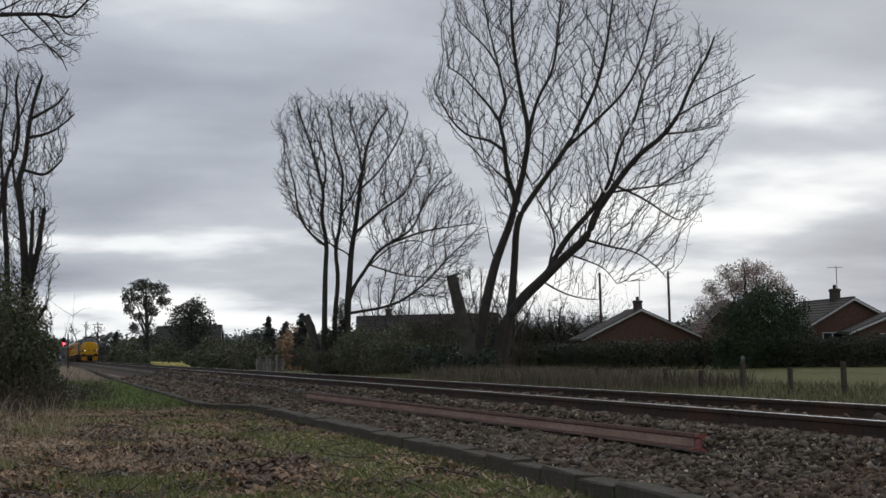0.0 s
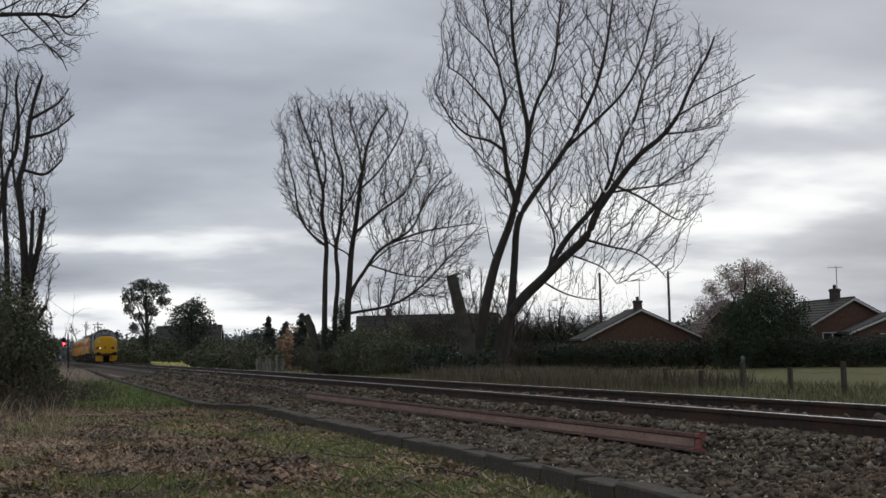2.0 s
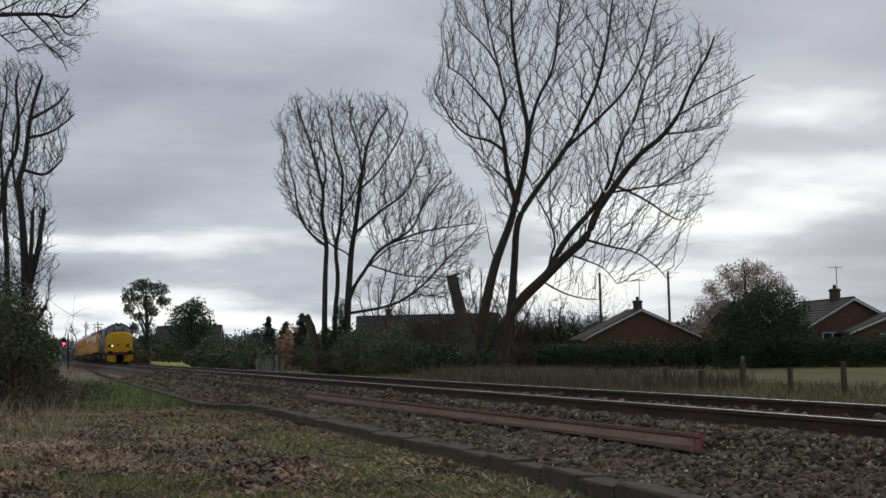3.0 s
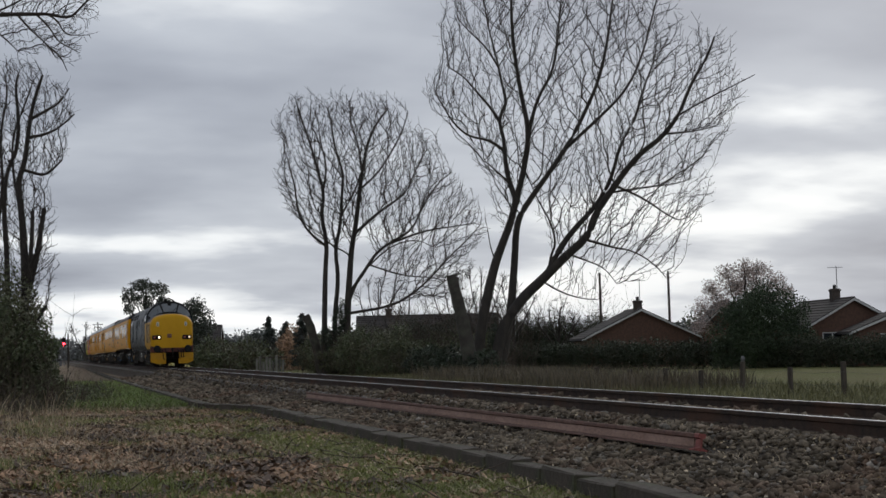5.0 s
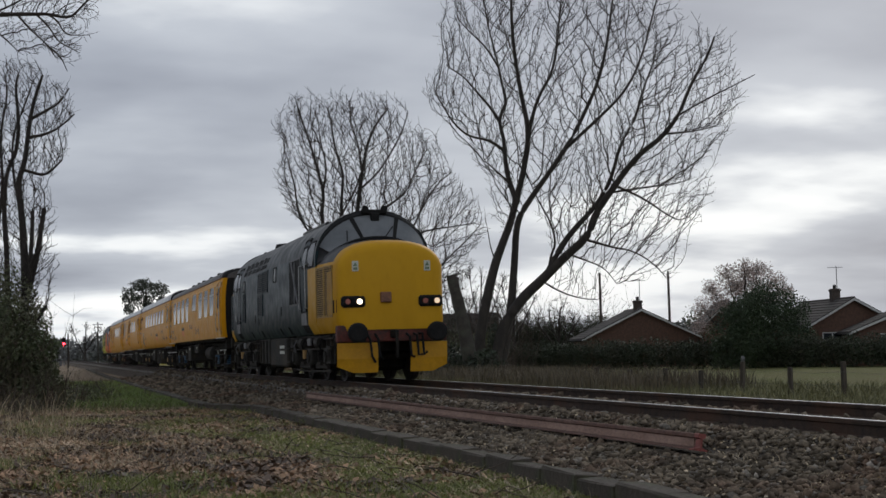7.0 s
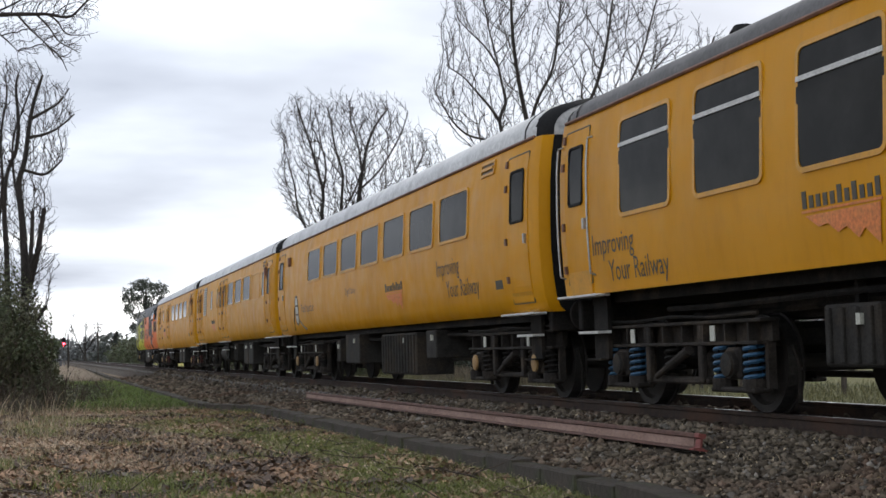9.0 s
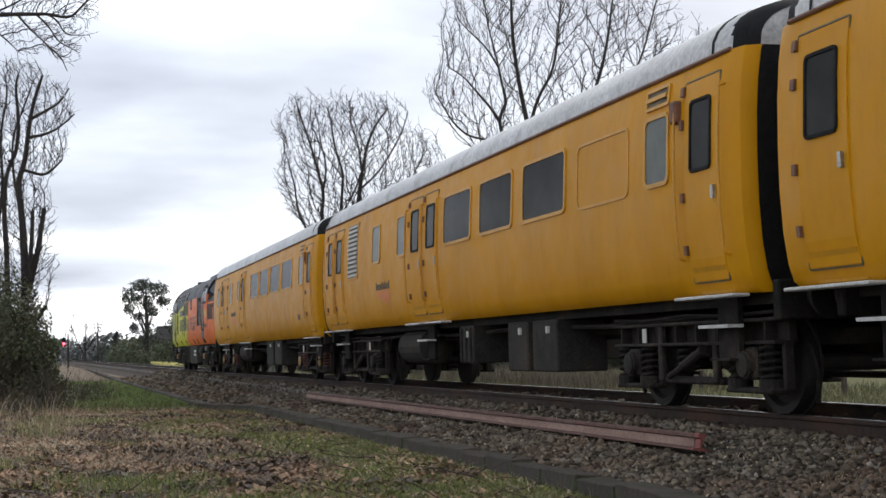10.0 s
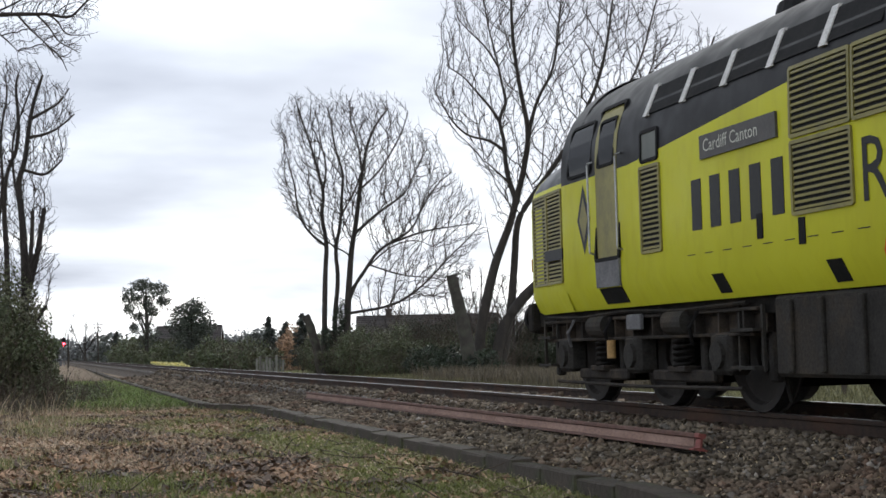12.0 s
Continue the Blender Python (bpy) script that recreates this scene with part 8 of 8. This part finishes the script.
blades("dry_grass", "wisps of dead grass among the ballast", [(x, y) for x, y in scatter(1500, (4.85, 6.3), (8, 34), 127, lambda x, y, r: patch(x, y, 0.8, 9) > 0.0, 1.3)], 0.07, 0.006, M_GRASS_DRY, 128, 1.2)
blades("verge_grass", "rough brown-green grass further along the verge", scatter(8500, (-1.5, 4.0), (34, 80), 129, None, 1.1), 0.17, 0.018, M_ROUGH, 130, 0.6)
blades("dry_grass", "dead bramble stalks and weeds in the verge", scatter(900, (-2.0, 2.0), (16, 36), 119), 0.32, 0.008, M_GRASS_DRY, 120, 0.7)
blades("rough_grass", "rough dead grass along the meadow fence", scatter(30000, (12, 30), (30, 96), 121, lambda x, y, r: x > 15 or r.uniform() < 0.4, 1.1), 0.38, 0.03, M_ROUGH, 122, 0.4)
blades("dead_weeds", "tall brown dead weeds in front of the meadow", scatter(9000, (18, 27), (50, 84), 125, lambda x, y, r: x > 20 + (y - 50) * 0.05, 1.0), 0.85, 0.035, M_WEED, 126, 0.25)
blades("rough_grass", "weeds growing at the foot of the far rail", scatter(2600, (9.6, 11.6), (8, 60), 123, None, 1.1), 0.25, 0.012, M_ROUGH, 124, 0.5)


def litter(name, label, spots, size, material, seed):
    r = np.random.default_rng(seed)
    n = len(spots)
    p = np.array([(x, y, ground_z(x, y) + r.uniform(0.004, 0.03)) for x, y in spots])
    a = r.uniform(0, 6.28, n)
    d = np.stack([np.cos(a), np.sin(a), r.normal(0, 0.45, n)], 1)
    e = np.stack([-np.sin(a), np.cos(a), r.normal(0, 0.45, n)], 1)
    s = size * r.uniform(0.5, 1.4, (n, 1))
    v = np.stack([p - d * s, p + e * s * 0.6, p + d * s, p - e * s * 0.6 + np.array((0, 0, 0.01))], 1).reshape(-1, 3)
    i = np.arange(n)[:, None] * 4
    tagged(new(name, arrays_mesh(name, v, np.concatenate([i, i + 1, i + 2, i, i + 2, i + 3], 1).ravel(), 3, material)), label, "leaf litter", kind="stuff")


litter("leaf_litter", "brown fallen leaves over the verge", scatter(30000, (-2.5, 4.5), (9.5, 36), 131, lambda x, y, r: not turf_test(x, y, r)), 0.026, M_LITTER, 132)
# the shaded gaps of the litter are put in as dark leaves
M_LITTER_DARK = leaf_mat("dark_gap_leaves", (0.12, 0.08, 0.055), (0.07, 0.05, 0.038), 0.5, 0.7)
litter("leaf_litter", "large dark leaves that stand for gaps in the litter", scatter(12000, (-2.5, 4.5), (10, 32), 151, lambda x, y, r: patch(x, y, 1.4, 5) > 0.05 and not turf_test(x, y, r)), 0.045, M_LITTER_DARK, 152)
litter("leaf_litter", "large curled brown leaves in drifts", scatter(7000, (-2.5, 4.5), (10, 34), 153, lambda x, y, r: patch(x, y, 1.1, 2) > 0.08), 0.042, M_LITTER, 154)


def fallen_twigs():
    """Dead sticks and bramble canes that lie on the verge."""
    r = np.random.default_rng(155)
    b = Branches()
    for x, y in scatter(420, (-2.2, 4.3), (11, 34), 156):
        a, ln = r.uniform(0, 6.28), r.uniform(0.15, 0.7)
        line = wander(np.array((x, y, ground_z(x, y) + 0.02)), np.array((math.cos(a), math.sin(a), r.uniform(0.0, 0.25))), ln, 5, 0.16, -0.03, r)
        line = [np.array((p[0], p[1], max(p[2], ground_z(p[0], p[1]) + 0.012))) for p in line]
        b.add(line, [0.0075 * (1.2 - q / 6) for q in range(6)], 4)
    tagged(new("fallen_twigs", raw_mesh("fallen_twigs", b.v, b.f, M_TWIG_BROWN)), "dead sticks and bramble canes on the verge", "twigs", kind="stuff")


fallen_twigs()
twig_stalks = scatter(260, (-2.0, 0.6), (22, 36), 157)
blades("dry_grass", "pale dead stems standing beside the bush", twig_stalks, 0.55, 0.012, M_GRASS_DRY, 158, 0.45)
litter("leaf_litter", "pale wood chips and bleached leaves", scatter(6000, (-2.5, 4.5), (9.5, 30), 133, lambda x, y, r: patch(x, y, 0.7, 3) > 0.0), 0.024, M_GRASS_DRY, 134)
M_CHIP = leaf_mat("fresh_wood_chips", (0.55, 0.40, 0.27), (0.42, 0.30, 0.2), 0.3)
litter("leaf_litter", "dead leaves and chips caught in the ballast", scatter(2600, (4.85, 6.3), (8, 34), 137, None, 1.3), 0.018, M_GRASS_DRY, 138)
litter("wood_chips", "heap of pale fresh wood chips", [(x, y) for x, y in scatter(1400, (-0.75, 0.95), (21.0, 22.6), 135, lambda x, y, r: (x + 0.1) ** 2 * 1.3 + (y - 21.8) ** 2 * 3 < 0.9, 1.0)], 0.03, M_CHIP, 136)


def pale_stone(x, y, s):
    g = Geo()
    r = random.Random(5)
    rows = [[(s * math.cos(a) * q * r.uniform(0.85, 1.1), s * 0.7 * math.sin(a) * q * r.uniform(0.85, 1.1), h * s) for a in [2 * math.pi * k / 9 for k in range(9)]] for q, h in ((0.8, -0.1), (1.0, 0.12), (0.8, 0.35), (0.3, 0.48))]
    g.grid(rows, closed=True)
    g.f.append(tuple(range(27, 36)))
    ob = part("stone", g, M_LABEL)
    ob.matrix_basis = pose(x, y, ground_z(x, y), 0, 0, 20)
    tagged(ob, "chalky white stone lying in the leaf litter", "stone")


pale_stone(1.62, 15.7, 0.085)


# ---------------------------------------------------------------- lineside bits
def daffodils():
    spots = [(x, y) for x, y in scatter(420, (9.35, 10.1), (99, 129), 141, None, 1.0)]
    blades("daffodil_leaves", "green leaves of a daffodil bank", spots, 0.36, 0.03, M_GRASS, 142, 0.2)
    v = leaves("daffodil_flowers", [((x, y, ground_z(x, y) + 0.42), (0.16, 0.16, 0.09), 4) for x, y in spots], 0.07, M_DAFFODIL, 144, 0.2)
    tagged(new("daffodil_flowers", v), "bank of yellow and cream daffodils", "flowers", kind="stuff")


daffodils()


M_PALLET = mat("weathered_grey_boards", (0.19, 0.185, 0.165), (0.11, 0.105, 0.09), 4, 0.95, 0, 0.3, 30, randomly=0.35, stretch=(1, 1, 0.2))


def pallet_fence():
    t = thing("pallet_fence", "short grey fence of upright boards beside the line", "fence", pose(18.3, 118.0, -0.95, 0, 0, -18))
    for i in range(9):
        part("board", Geo().box(-1.1 + i * 0.27, -1.1 + i * 0.27 + 0.2, -0.02, 0.02, 0.05, 1.15 + 0.28 * math.sin(i * 2.3), 0.006), M_PALLET, t)
    for z in (0.4, 1.2):
        part("rail", Geo().box(-1.2, 1.5, 0.02, 0.08, z, z + 0.09), M_POST, t)


pallet_fence()

# ---------------------------------------------------------------- the train's run
# seconds, and the place of the leading buffers along the track
RUN = [(0.0, 224.5), (0.5, 211.5), (1.0, 197.5), (1.5, 182.8), (2.0, 168.0), (2.5, 153.6), (3.0, 138.8), (4.0, 110.6), (5.0, 82.8), (5.5, 69.4), (6.0, 55.4),
       (6.5, 42.6), (7.0, 29.3), (7.2, 23.8), (8.0, 2.9), (8.8, -17.9), (9.0, -23.1), (9.5, -35.6), (10.0, -49.1), (10.5, -61.5), (11.0, -75.4), (11.5, -87.3), (12.0, -100.8)]


def motions():
    for vehicle, back in VEHICLES:
        walk(vehicle, [(t, pose(RAIL_X, y + back, 0)) for t, y in RUN])


motions()
